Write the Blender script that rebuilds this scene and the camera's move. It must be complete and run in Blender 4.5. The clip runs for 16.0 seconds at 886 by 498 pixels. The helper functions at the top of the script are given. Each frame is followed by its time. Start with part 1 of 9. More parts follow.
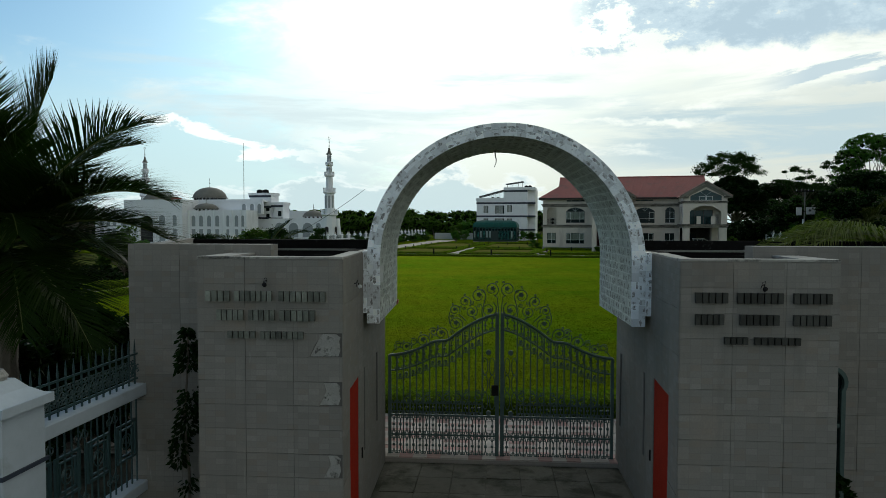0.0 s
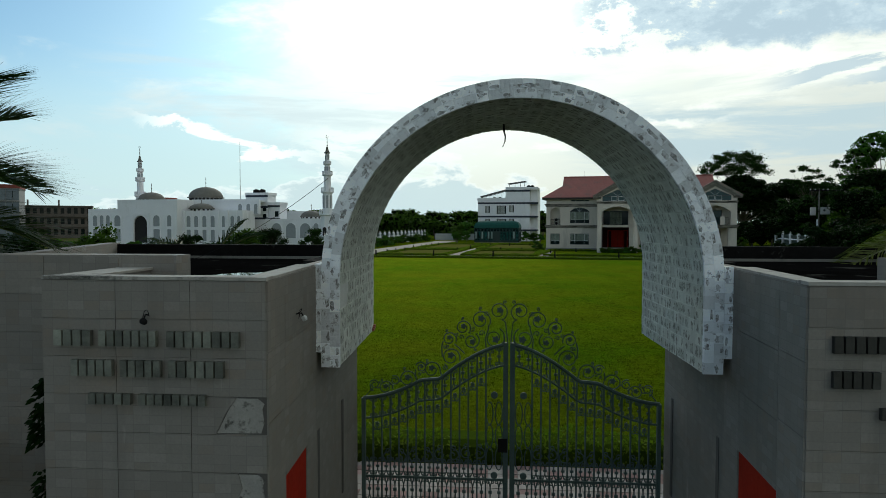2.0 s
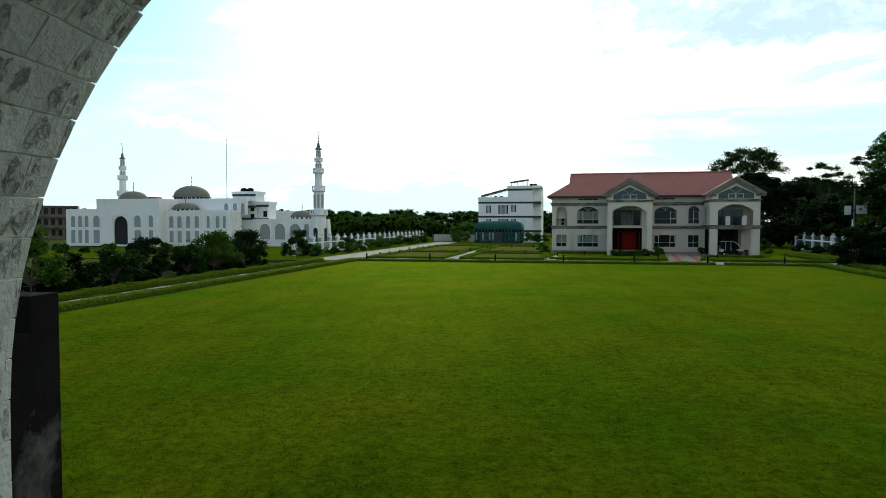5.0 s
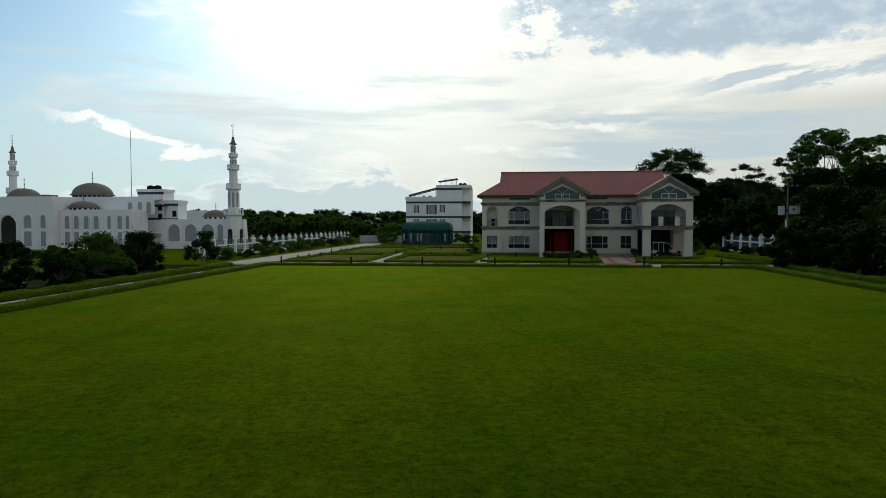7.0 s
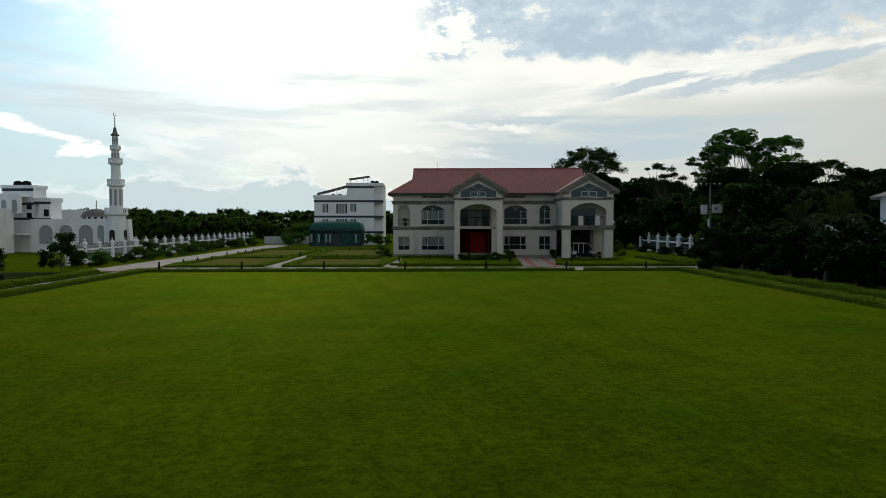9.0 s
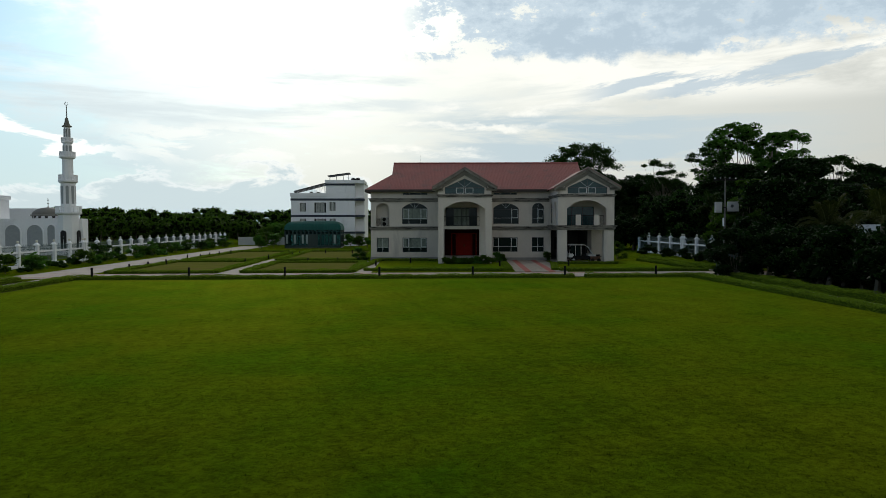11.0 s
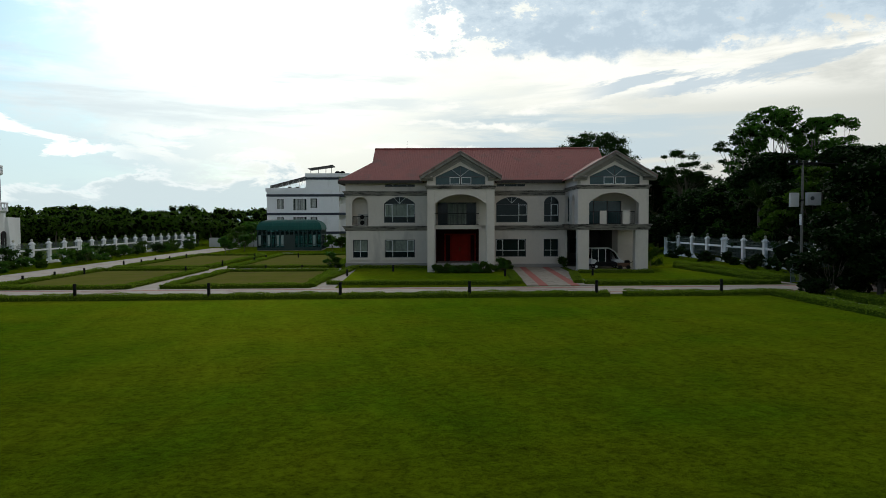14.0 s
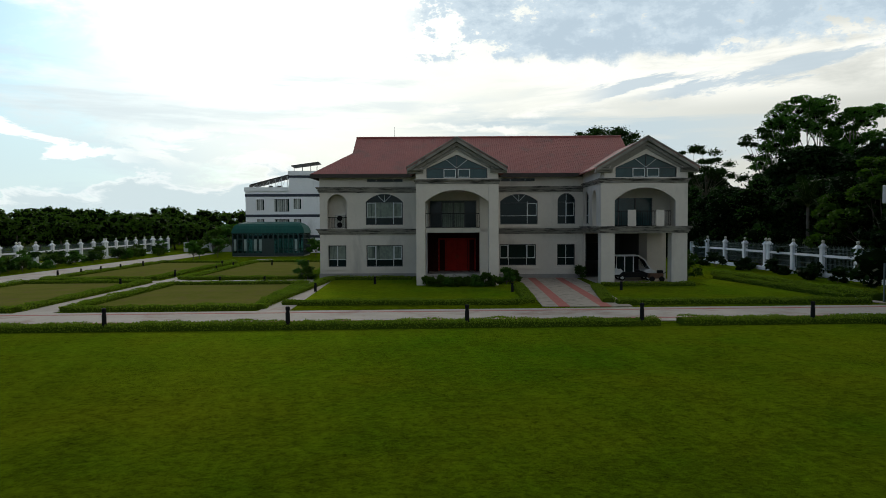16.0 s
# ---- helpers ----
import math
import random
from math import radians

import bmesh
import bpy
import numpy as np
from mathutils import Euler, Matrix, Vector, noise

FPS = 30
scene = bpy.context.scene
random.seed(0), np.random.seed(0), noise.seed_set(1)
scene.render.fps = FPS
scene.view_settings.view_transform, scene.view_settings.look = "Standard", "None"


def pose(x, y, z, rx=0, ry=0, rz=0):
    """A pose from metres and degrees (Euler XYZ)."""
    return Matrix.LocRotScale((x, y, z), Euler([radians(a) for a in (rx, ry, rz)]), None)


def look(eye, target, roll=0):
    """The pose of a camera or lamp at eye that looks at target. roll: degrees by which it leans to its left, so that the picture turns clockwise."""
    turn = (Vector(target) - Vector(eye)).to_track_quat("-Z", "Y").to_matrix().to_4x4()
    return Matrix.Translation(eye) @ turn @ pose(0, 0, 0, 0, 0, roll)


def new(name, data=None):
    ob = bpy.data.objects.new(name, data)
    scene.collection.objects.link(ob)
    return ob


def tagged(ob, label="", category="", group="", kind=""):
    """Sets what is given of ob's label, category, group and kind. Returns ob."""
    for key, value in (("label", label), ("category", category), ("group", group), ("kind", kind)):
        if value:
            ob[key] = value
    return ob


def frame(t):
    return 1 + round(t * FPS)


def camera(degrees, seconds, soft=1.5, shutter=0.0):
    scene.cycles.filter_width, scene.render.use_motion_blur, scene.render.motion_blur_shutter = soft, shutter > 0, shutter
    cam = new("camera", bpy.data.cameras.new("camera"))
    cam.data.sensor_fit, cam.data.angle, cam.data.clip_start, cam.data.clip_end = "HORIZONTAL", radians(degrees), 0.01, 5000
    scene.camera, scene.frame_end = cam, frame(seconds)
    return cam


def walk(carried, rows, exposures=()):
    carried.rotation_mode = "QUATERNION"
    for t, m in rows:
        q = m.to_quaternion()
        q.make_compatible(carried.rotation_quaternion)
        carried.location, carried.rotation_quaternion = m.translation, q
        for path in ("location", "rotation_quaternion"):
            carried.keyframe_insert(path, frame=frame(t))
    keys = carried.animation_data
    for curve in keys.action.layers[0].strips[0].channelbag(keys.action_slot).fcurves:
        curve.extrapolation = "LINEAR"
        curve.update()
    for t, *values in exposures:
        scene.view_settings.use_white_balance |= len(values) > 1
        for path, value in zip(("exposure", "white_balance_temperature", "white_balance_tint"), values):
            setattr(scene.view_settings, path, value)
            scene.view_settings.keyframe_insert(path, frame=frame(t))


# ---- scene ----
EXPOSURES = [(0.0, 0.1, 6300, 4), (2.0, 0.12, 6300, 3), (2.8, 0.35, 6250, 0), (3.5, 0.98, 6100, -5), (4.2, 1.18, 6150, -4), (4.8, 0.8, 6250, 0), (6.0, 0.0, 6400, 6), (6.5, -0.03, 6500, 8), (9.0, 0.0, 6500, 10), (12.5, 0.08, 6500, 10), (16.0, 0.12, 6500, 10)]
cam = camera(66.34, 16.0, soft=0.6)
ROWS = [
    (0.0, -0.026, 0.118, 4.006, -0.291, -2.248, -0.089),
    (0.5, 0.013, 0.731, 4.007, -0.271, -2.240, -0.078),
    (1.0, 0.043, 1.427, 4.001, -0.249, -2.234, -0.086),
    (1.5, 0.087, 2.145, 4.004, -0.189, -2.248, -0.098),
    (2.0, 0.127, 2.982, 4.006, -0.172, -2.212, -0.084),
    (2.5, 0.147, 3.887, 4.005, -0.139, -2.201, -0.086),
    (3.0, 0.189, 4.983, 4.005, -0.106, -2.212, -0.076),
    (3.5, 0.244, 6.122, 4.002, -0.126, -2.215, -0.065),
    (4.0, 0.335, 7.437, 4.011, -0.099, -2.203, -0.044),
    (5.6, 0.590, 11.470, 4.012, -0.300, -2.150, -0.062),
    (6.0, 0.690, 12.460, 4.011, -1.300, -2.125, -0.070),
    (6.5, 0.845, 13.747, 4.010, -3.611, -2.111, -0.076),
    (7.0, 1.150, 15.254, 4.013, -6.096, -2.129, -0.053),
    (7.5, 1.483, 16.666, 4.009, -7.959, -2.101, -0.033),
    (8.0, 1.912, 18.249, 4.009, -9.916, -2.113, 0.015),
    (8.5, 2.340, 19.725, 4.015, -11.549, -2.123, 0.036),
    (9.0, 2.863, 21.415, 4.032, -13.115, -2.144, 0.047),
    (9.5, 3.420, 23.180, 4.030, -13.850, -2.147, 0.050),
    (10.0, 4.020, 25.030, 4.024, -14.030, -2.149, 0.055),
    (11.5, 5.899, 30.762, 4.005, -14.053, -2.155, 0.071),
    (12.0, 6.595, 32.971, 4.001, -14.034, -2.166, 0.098),
    (12.5, 7.264, 35.052, 3.995, -13.999, -2.170, 0.132),
    (13.0, 7.972, 37.369, 4.000, -14.036, -2.193, 0.130),
    (13.5, 8.652, 39.540, 3.999, -14.041, -2.208, 0.157),
    (14.0, 9.379, 41.920, 3.996, -14.008, -2.258, 0.184),
    (14.5, 10.051, 44.152, 3.994, -14.009, -2.279, 0.208),
    (15.0, 10.765, 46.589, 3.982, -13.994, -2.316, 0.220),
    (15.5, 11.485, 48.939, 3.966, -13.974, -2.282, 0.254),
    (16.0, 12.284, 51.495, 3.935, -13.994, -2.017, 0.255),
]
walk(cam, [(t, pose(x, y, z, 90 + pitch, roll, yaw)) for t, x, y, z, yaw, pitch, roll in ROWS], EXPOSURES)

# ---- world and sun: a bright, broken overcast towards evening, sun behind the clouds ahead ----
SUN_EL, SUN_AZ = radians(24), radians(2)          # azimuth: from +y towards -x
SUN_DIR = Vector((-math.sin(SUN_AZ) * math.cos(SUN_EL), math.cos(SUN_AZ) * math.cos(SUN_EL), math.sin(SUN_EL)))


class Nodes:
    """Short hand for a node tree."""

    def __init__(self, tree):
        self.t = tree
        tree.nodes.clear()

    def add(self, kind, **props):
        n = self.t.nodes.new(kind)
        for k, v in props.items():
            if k == "operation":
                n.operation = v
            elif k == "blend_type":
                n.blend_type = v
            elif k == "data_type":
                n.data_type = v
        return n

    def link(self, a, b):
        self.t.links.new(a, b)

    def put(self, sock, v):
        if isinstance(v, bpy.types.NodeSocket):
            self.t.links.new(v, sock)
        else:
            sock.default_value = v

    def math(self, op, a, b=0.0, c=None, clamp=False):
        n = self.t.nodes.new("ShaderNodeMath")
        n.operation, n.use_clamp = op, clamp
        self.put(n.inputs[0], a)
        self.put(n.inputs[1], b)
        if c is not None:
            self.put(n.inputs[2], c)
        return n.outputs[0]

    def vmath(self, op, a, b):
        n = self.t.nodes.new("ShaderNodeVectorMath")
        n.operation = op
        self.put(n.inputs[0], a)
        self.put(n.inputs[1], b)
        return n.outputs["Value"] if op in ("DOT_PRODUCT", "LENGTH") else n.outputs["Vector"]

    def noise(self, vec, scale, detail=4.0, rough=0.55, distort=0.0):
        n = self.t.nodes.new("ShaderNodeTexNoise")
        if vec is not None:
            self.put(n.inputs["Vector"], vec)
        n.inputs["Scale"].default_value = scale
        n.inputs["Detail"].default_value = detail
        n.inputs["Roughness"].default_value = rough
        n.inputs["Distortion"].default_value = distort
        return n.outputs["Fac"]

    def ramp(self, fac, stops):
        n = self.t.nodes.new("ShaderNodeValToRGB")
        e = n.color_ramp.elements
        while len(e) < len(stops):
            e.new(0.5)
        for el, (p, c) in zip(e, stops):
            el.position = p
            el.color = (c, c, c, 1) if isinstance(c, (int, float)) else (*c, 1)
        self.put(n.inputs["Fac"], fac)
        return n.outputs["Color"]

    def mix(self, fac, a, b, mode="MIX"):
        n = self.t.nodes.new("ShaderNodeMix")
        n.data_type, n.blend_type = "RGBA", mode
        self.put(n.inputs[0], fac)
        for s, v in ((n.inputs[6], a), (n.inputs[7], b)):
            self.put(s, (*v, 1) if isinstance(v, tuple) and len(v) == 3 else v)
        return n.outputs[2]


def build_world():
    w = bpy.data.worlds.new("evening_sky")
    scene.world = w
    w.use_nodes = True
    n = Nodes(w.node_tree)
    sky = n.add("ShaderNodeTexSky")
    sky.sky_type, sky.sun_disc = "NISHITA", False
    sky.sun_elevation, sky.sun_rotation = SUN_EL, -SUN_AZ
    sky.air_density, sky.dust_density, sky.ozone_density = 1.0, 0.8, 2.0
    tc = n.add("ShaderNodeTexCoord").outputs["Generated"]
    d = n.vmath("NORMALIZE", tc, (0, 0, 0))
    sep = n.add("ShaderNodeSeparateXYZ")
    n.link(d, sep.inputs[0])
    up = n.math("MAXIMUM", sep.outputs[2], 0.0)
    # cloud layer: the direction projected on a plane high above
    den = n.math("ADD", up, 0.16)
    comb = n.add("ShaderNodeCombineXYZ")
    n.link(n.math("DIVIDE", sep.outputs[0], den), comb.inputs[0])
    n.link(n.math("DIVIDE", sep.outputs[1], den), comb.inputs[1])
    p = comb.outputs[0]
    fine = n.noise(n.vmath("ADD", p, (1.7, 2.2, 0)), 2.3, 9, 0.62, 0.5)
    # the same direction as bearing (to the right of +y) and height, for the layered clouds low in the sky
    az = n.math("ARCTAN2", sep.outputs[0], sep.outputs[1])
    el = n.math("ARCSINE", sep.outputs[2])

    def field(sx, sy, ox, oy, detail=8, rough=0.6, distort=0.3, slant=0.0):
        c = n.add("ShaderNodeCombineXYZ")
        n.link(n.math("ADD", n.math("MULTIPLY", az, sx), ox), c.inputs[0])
        n.link(n.math("ADD", n.math("ADD", n.math("MULTIPLY", el, sy), n.math("MULTIPLY", az, slant)), oy), c.inputs[1])
        return n.noise(c.outputs[0], 1.0, detail, rough, distort)

    def near(v, mid, half):
        """1 at mid, falling to 0 at half from it."""
        return n.math("SUBTRACT", 1.0, n.math("DIVIDE", n.math("ABSOLUTE", n.math("SUBTRACT", v, mid)), half), clamp=True)

    def step(v, lo, hi):
        r = n.add("ShaderNodeMapRange")
        r.interpolation_type = "SMOOTHSTEP"
        n.put(r.inputs[0], v)
        r.inputs[1].default_value, r.inputs[2].default_value = min(lo, hi), max(lo, hi)
        return r.outputs[0] if lo < hi else n.math("SUBTRACT", 1.0, r.outputs[0])

    sun = n.math("MAXIMUM", n.vmath("DOT_PRODUCT", d, tuple(SUN_DIR)), 0.0)
    glow = n.math("POWER", sun, 26.0)
    wide = n.math("POWER", sun, 2.0)
    behind = n.math("MAXIMUM", n.math("MULTIPLY", sep.outputs[1], -1.0), 0.0)
    clear = n.mix(1.0, sky.outputs[0], (SKY_GAIN * 0.74, SKY_GAIN * 1.02, SKY_GAIN * 1.14), "MULTIPLY")
    # a thin bright veil, thickest about the sun and to its right
    veil = n.math("ADD", n.math("MULTIPLY", fine, 0.45), n.math("MULTIPLY", field(3.2, 9.0, 4.0, 1.0), 0.55))
    veil = n.math("ADD", veil, n.math("ADD", n.math("MULTIPLY", step(az, -0.42, 0.10), 0.17), n.math("ADD", n.math("MULTIPLY", glow, 0.12), n.math("MULTIPLY", behind, 0.14))))
    cover = n.math("MAXIMUM", step(veil, 0.50, 0.66), n.math("MULTIPLY", step(az, -0.08, 0.08), 0.94))
    lum = n.math("ADD", CLOUD_BASE, n.math("ADD", n.math("MULTIPLY", wide, CLOUD_WIDE), n.math("MULTIPLY", glow, CLOUD_GLOW)))
    tint = n.mix(step(az, -0.35, 0.16), (0.93, 1.0, 1.0), (0.985, 1.0, 0.915))
    lum = n.math("ADD", lum, n.math("MULTIPLY", step(az, 0.1, 0.55), -0.3))
    cloud = n.mix(1.0, tint, lum, "MULTIPLY")
    colour = n.mix(n.math("MULTIPLY", cover, 0.93), clear, cloud)
    # pale haze over the horizon
    haze = n.math("POWER", n.math("SUBTRACT", 1.0, n.math("MINIMUM", n.math("MULTIPLY", up, 2.6), 1.0)), 2.6)
    colour = n.mix(n.math("MULTIPLY", haze, 0.75), colour, n.mix(1.0, n.mix(step(az, -0.30, 0.20), (0.90, 1.0, 0.99), (1.0, 1.0, 0.91)), n.math("ADD", 4.7, n.math("MULTIPLY", wide, 2.0)), "MULTIPLY"))
    # the sky is dimmer and bluer low down, left of the sun
    colour = n.mix(n.math("MULTIPLY", n.math("MULTIPLY", step(el, 0.24, 0.07), step(az, 0.06, -0.26)), 0.74), colour, (5.7, 7.3, 7.9, 1))
    def span(v, a, b, c, d):
        """0 below a, 1 from b to c, 0 above d."""
        return n.math("MULTIPLY", step(v, a, b), step(v, d, c))

    def layer(base, fac, amount, tone):
        return n.mix(n.math("MULTIPLY", fac, amount), base, (*tone, 1))

    def times(*f):
        out = f[0]
        for q in f[1:]:
            out = n.math("MULTIPLY", out, q)
        return out

    # soft grey-blue bars across the middle
    bars = times(step(field(3.0, 24.0, 2.3, 5.1, 8, 0.6), 0.45, 0.62), span(el, 0.11, 0.15, 0.21, 0.26), span(az, -0.55, -0.35, 0.22, 0.40))
    colour = layer(colour, bars, 0.62, (6.5, 7.4, 7.7))
    # a white, sunlit band under the high bank
    white = times(step(field(4.0, 20.0, 7.7, 2.9, 8, 0.6), 0.34, 0.56), span(el, 0.150, 0.190, 0.225, 0.262), step(az, 0.10, 0.28))
    colour = layer(colour, white, 0.92, (10.1, 10.1, 9.3))
    # a duller blue-grey stretch low on the right, with thin bright streaks over it
    dull = times(step(field(2.4, 19.0, 5.2, 0.4, 9, 0.64), 0.42, 0.58), span(el, 0.055, 0.095, 0.145, 0.18), span(az, 0.12, 0.34, 0.52, 0.85))
    colour = layer(colour, dull, 0.84, (5.0, 6.2, 6.8))
    wave = n.math("MULTIPLY", n.math("SUBTRACT", field(6.0, 8.0, 1.5, 2.5, 6, 0.6), 0.5), 0.06)
    for mid, thick, fa, fb, ox in ((0.163, 0.012, 0.18, 0.52, 0.7), (0.138, 0.007, 0.12, 0.44, 3.7), (0.100, 0.010, 0.06, 0.36, 8.2)):
        streak = times(step(near(n.math("ADD", el, wave), mid, thick), 0.1, 0.7), span(az, fa, fa + 0.08, fb - 0.1, fb))
        colour = layer(colour, times(streak, step(field(9.0, 34.0, ox, 4.4, 8, 0.62), 0.42, 0.58)), 0.8, (10.0, 10.0, 9.3))
    # mottled grey-blue bank high on the right
    mottle = n.math("ADD", field(10.0, 17.0, 9.1, 3.3, 10, 0.70, 0.1), n.math("ADD", n.math("MULTIPLY", step(az, 0.20, 0.42), 0.10), n.math("MULTIPLY", step(el, 0.22, 0.32), 0.05)))
    ragged = n.math("ADD", el, n.math("MULTIPLY", n.math("SUBTRACT", field(9.0, 12.0, 2.2, 7.3, 9, 0.66, 0.2), 0.5), 0.09))
    bank = times(step(mottle, 0.50, 0.56), span(ragged, 0.226, 0.240, 0.42, 0.60), span(az, 0.17, 0.23, 1.0, 1.3))
    colour = layer(colour, bank, 0.90, (5.6, 6.8, 7.7))
    colour = layer(colour, times(step(mottle, 0.55, 0.68), bank), 0.7, (4.3, 5.4, 6.3))
    # two darker drawn-out bars below it, rising to the right
    slope = n.math("MULTIPLY", n.math("SUBTRACT", az, 0.517), 0.13)
    tatter = field(7.0, 30.0, 6.6, 1.7, 9, 0.68, 0.2, -3.9)
    for mid, fa, fb in ((0.192, 0.42, 0.66), (0.176, 0.50, 1.2)):
        rise = n.math("SUBTRACT", el, n.math("ADD", mid, slope))
        low = times(step(n.math("ADD", tatter, n.math("MULTIPLY", near(rise, 0.0, 0.022), 0.30)), 0.64, 0.74), span(az, fa, fa + 0.08, fb - 0.1, fb), step(near(rise, 0.0, 0.03), 0.0, 0.3))
        colour = layer(colour, low, 0.8, (4.8, 5.9, 6.7))
    # a long bright wisp in the blue left of the sun, and broken lumps beside it
    drift = n.math("ADD", n.math("SUBTRACT", el, n.math("SUBTRACT", 0.139, n.math("MULTIPLY", n.math("ADD", az, 0.415), 0.22))), n.math("MULTIPLY", n.math("SUBTRACT", field(9.0, 16.0, 1.2, 8.7, 9, 0.62, 0.5), 0.5), 0.11))
    wisp = times(step(near(drift, 0.0, 0.013), 0.15, 0.65), span(az, -0.44, -0.37, -0.25, -0.15))
    colour = layer(colour, wisp, 0.92, (10.4, 10.6, 10.2))
    lumps = times(step(field(8.0, 22.0, 3.3, 6.1, 9, 0.64, 0.5), 0.47, 0.57), span(el, 0.075, 0.10, 0.125, 0.15), span(az, -0.26, -0.14, 0.0, 0.10))
    colour = layer(colour, lumps, 0.6, (10.2, 10.3, 9.7))
    # heaped clouds on the horizon: blue-grey bodies with bright heads
    heap = n.math("SUBTRACT", n.math("MULTIPLY", field(11.0, 26.0, 3.4, 2.0, 8, 0.6, 0.3), 0.16), n.math("ADD", el, n.math("MULTIPLY", n.math("ABSOLUTE", n.math("ADD", az, 0.05)), 0.14)))
    colour = n.mix(n.math("MULTIPLY", step(heap, -0.006, 0.006), 0.6), colour, (9.6, 9.9, 9.8, 1))
    colour = n.mix(n.math("MULTIPLY", step(heap, 0.0, 0.018), 0.85), colour, (5.6, 6.8, 7.1, 1))
    bg = n.add("ShaderNodeBackground")
    n.link(colour, bg.inputs[0])
    bg.inputs[1].default_value = SKY_STRENGTH
    out = n.add("ShaderNodeOutputWorld")
    n.link(bg.outputs[0], out.inputs[0])


SKY_STRENGTH, SKY_GAIN = 0.1, 0.80
CLOUD_BASE, CLOUD_WIDE, CLOUD_GLOW = 4.8, 5.0, 5.0
build_world()
sun_data = bpy.data.lights.new("sun", "SUN")
sun_data.energy, sun_data.angle, sun_data.color = 0.6, radians(14), (1.0, 0.93, 0.82)
sun_lamp = new("sun", sun_data)
sun_lamp.matrix_world = look(tuple(SUN_DIR * 100), (0, 0, 0))


# ---- materials ----
MATS = {}


def surf(name, c1, c2=None, scale=1.0, rough=0.7, bump=0.0, bscale=30.0, metal=0.0, stain=None, stain_scale=0.6, stain_at=(0.52, 0.68), rand=0.0, island=False, spec=0.5, streak=0.0, sheen=0.0):
    """A node material: two colours mixed at two scales, an optional stain with its own shape, and fine relief."""
    if name in MATS:
        return MATS[name]
    m = bpy.data.materials.new(name)
    m.use_nodes = True
    n = Nodes(m.node_tree)
    c2 = c2 or tuple(v * 0.8 for v in c1)
    pos = n.add("ShaderNodeTexCoord").outputs["Object"]
    coarse = n.noise(pos, scale, 4, 0.6)
    fine = n.noise(pos, scale * 9, 5, 0.65)
    f = n.math("ADD", n.math("MULTIPLY", coarse, 0.6), n.math("MULTIPLY", fine, 0.4))
    f = n.ramp(f, [(0.34, 0.0), (0.66, 1.0)])
    col = n.mix(f, c1, c2)
    if rand:
        r = n.add("ShaderNodeNewGeometry").outputs["Random Per Island"] if island else n.add("ShaderNodeObjectInfo").outputs["Random"]
        k = n.math("ADD", 1.0 - rand, n.math("MULTIPLY", r, 2 * rand))
        col = n.mix(1.0, col, k, "MULTIPLY")
    if stain:
        sv = pos
        if streak:
            mp = n.add("ShaderNodeMapping")
            mp.inputs["Scale"].default_value = (1, 1, streak)
            n.link(pos, mp.inputs[0])
            sv = mp.outputs[0]
        s = n.ramp(n.noise(sv, stain_scale, 6, 0.65, 0.3), [(stain_at[0], 0.0), (stain_at[1], 1.0)])
        col = n.mix(s, col, stain)
    b = n.add("ShaderNodeBsdfPrincipled")
    n.link(col, b.inputs["Base Color"])
    n.link(n.math("ADD", rough - 0.08, n.math("MULTIPLY", fine, 0.16), clamp=True), b.inputs["Roughness"])
    b.inputs["Metallic"].default_value = metal
    b.inputs["Specular IOR Level"].default_value = spec
    if bump:
        bn = n.add("ShaderNodeBump")
        bn.inputs["Strength"].default_value = bump
        bn.inputs["Distance"].default_value = 0.02
        n.link(n.noise(pos, bscale, 4, 0.6), bn.inputs["Height"])
        n.link(bn.outputs[0], b.inputs["Normal"])
    o = n.add("ShaderNodeOutputMaterial")
    n.link(b.outputs[0], o.inputs[0])
    MATS[name] = m
    return m


def leafy(name, c1, c2, trans=0.35, rough=0.55):
    """Foliage: colour varies from leaf to leaf, some light passes through."""
    m = bpy.data.materials.new(name)
    m.use_nodes = True
    n = Nodes(m.node_tree)
    r = n.add("ShaderNodeNewGeometry").outputs["Random Per Island"]
    pos = n.add("ShaderNodeTexCoord").outputs["Object"]
    f = n.math("ADD", n.math("MULTIPLY", r, 0.6), n.math("MULTIPLY", n.noise(pos, 0.5, 3), 0.45))
    col = n.mix(f, c1, c2)
    b = n.add("ShaderNodeBsdfPrincipled")
    n.link(col, b.inputs["Base Color"])
    b.inputs["Roughness"].default_value = rough
    b.inputs["Specular IOR Level"].default_value = 0.06
    tr = n.add("ShaderNodeBsdfTranslucent")
    n.link(n.mix(1.0, col, (1.1, 1.6, 0.5), "MULTIPLY"), tr.inputs[0])
    mx = n.add("ShaderNodeMixShader")
    mx.inputs[0].default_value = trans
    n.link(b.outputs[0], mx.inputs[1])
    n.link(tr.outputs[0], mx.inputs[2])
    o = n.add("ShaderNodeOutputMaterial")
    n.link(mx.outputs[0], o.inputs[0])
    return m


def glass(name, tint, gloss):
    """Window glass seen against a dark room: a glossy dark pane."""
    return surf(name, tint, tuple(v * 0.6 for v in tint), 0.7, 0.10, spec=gloss)


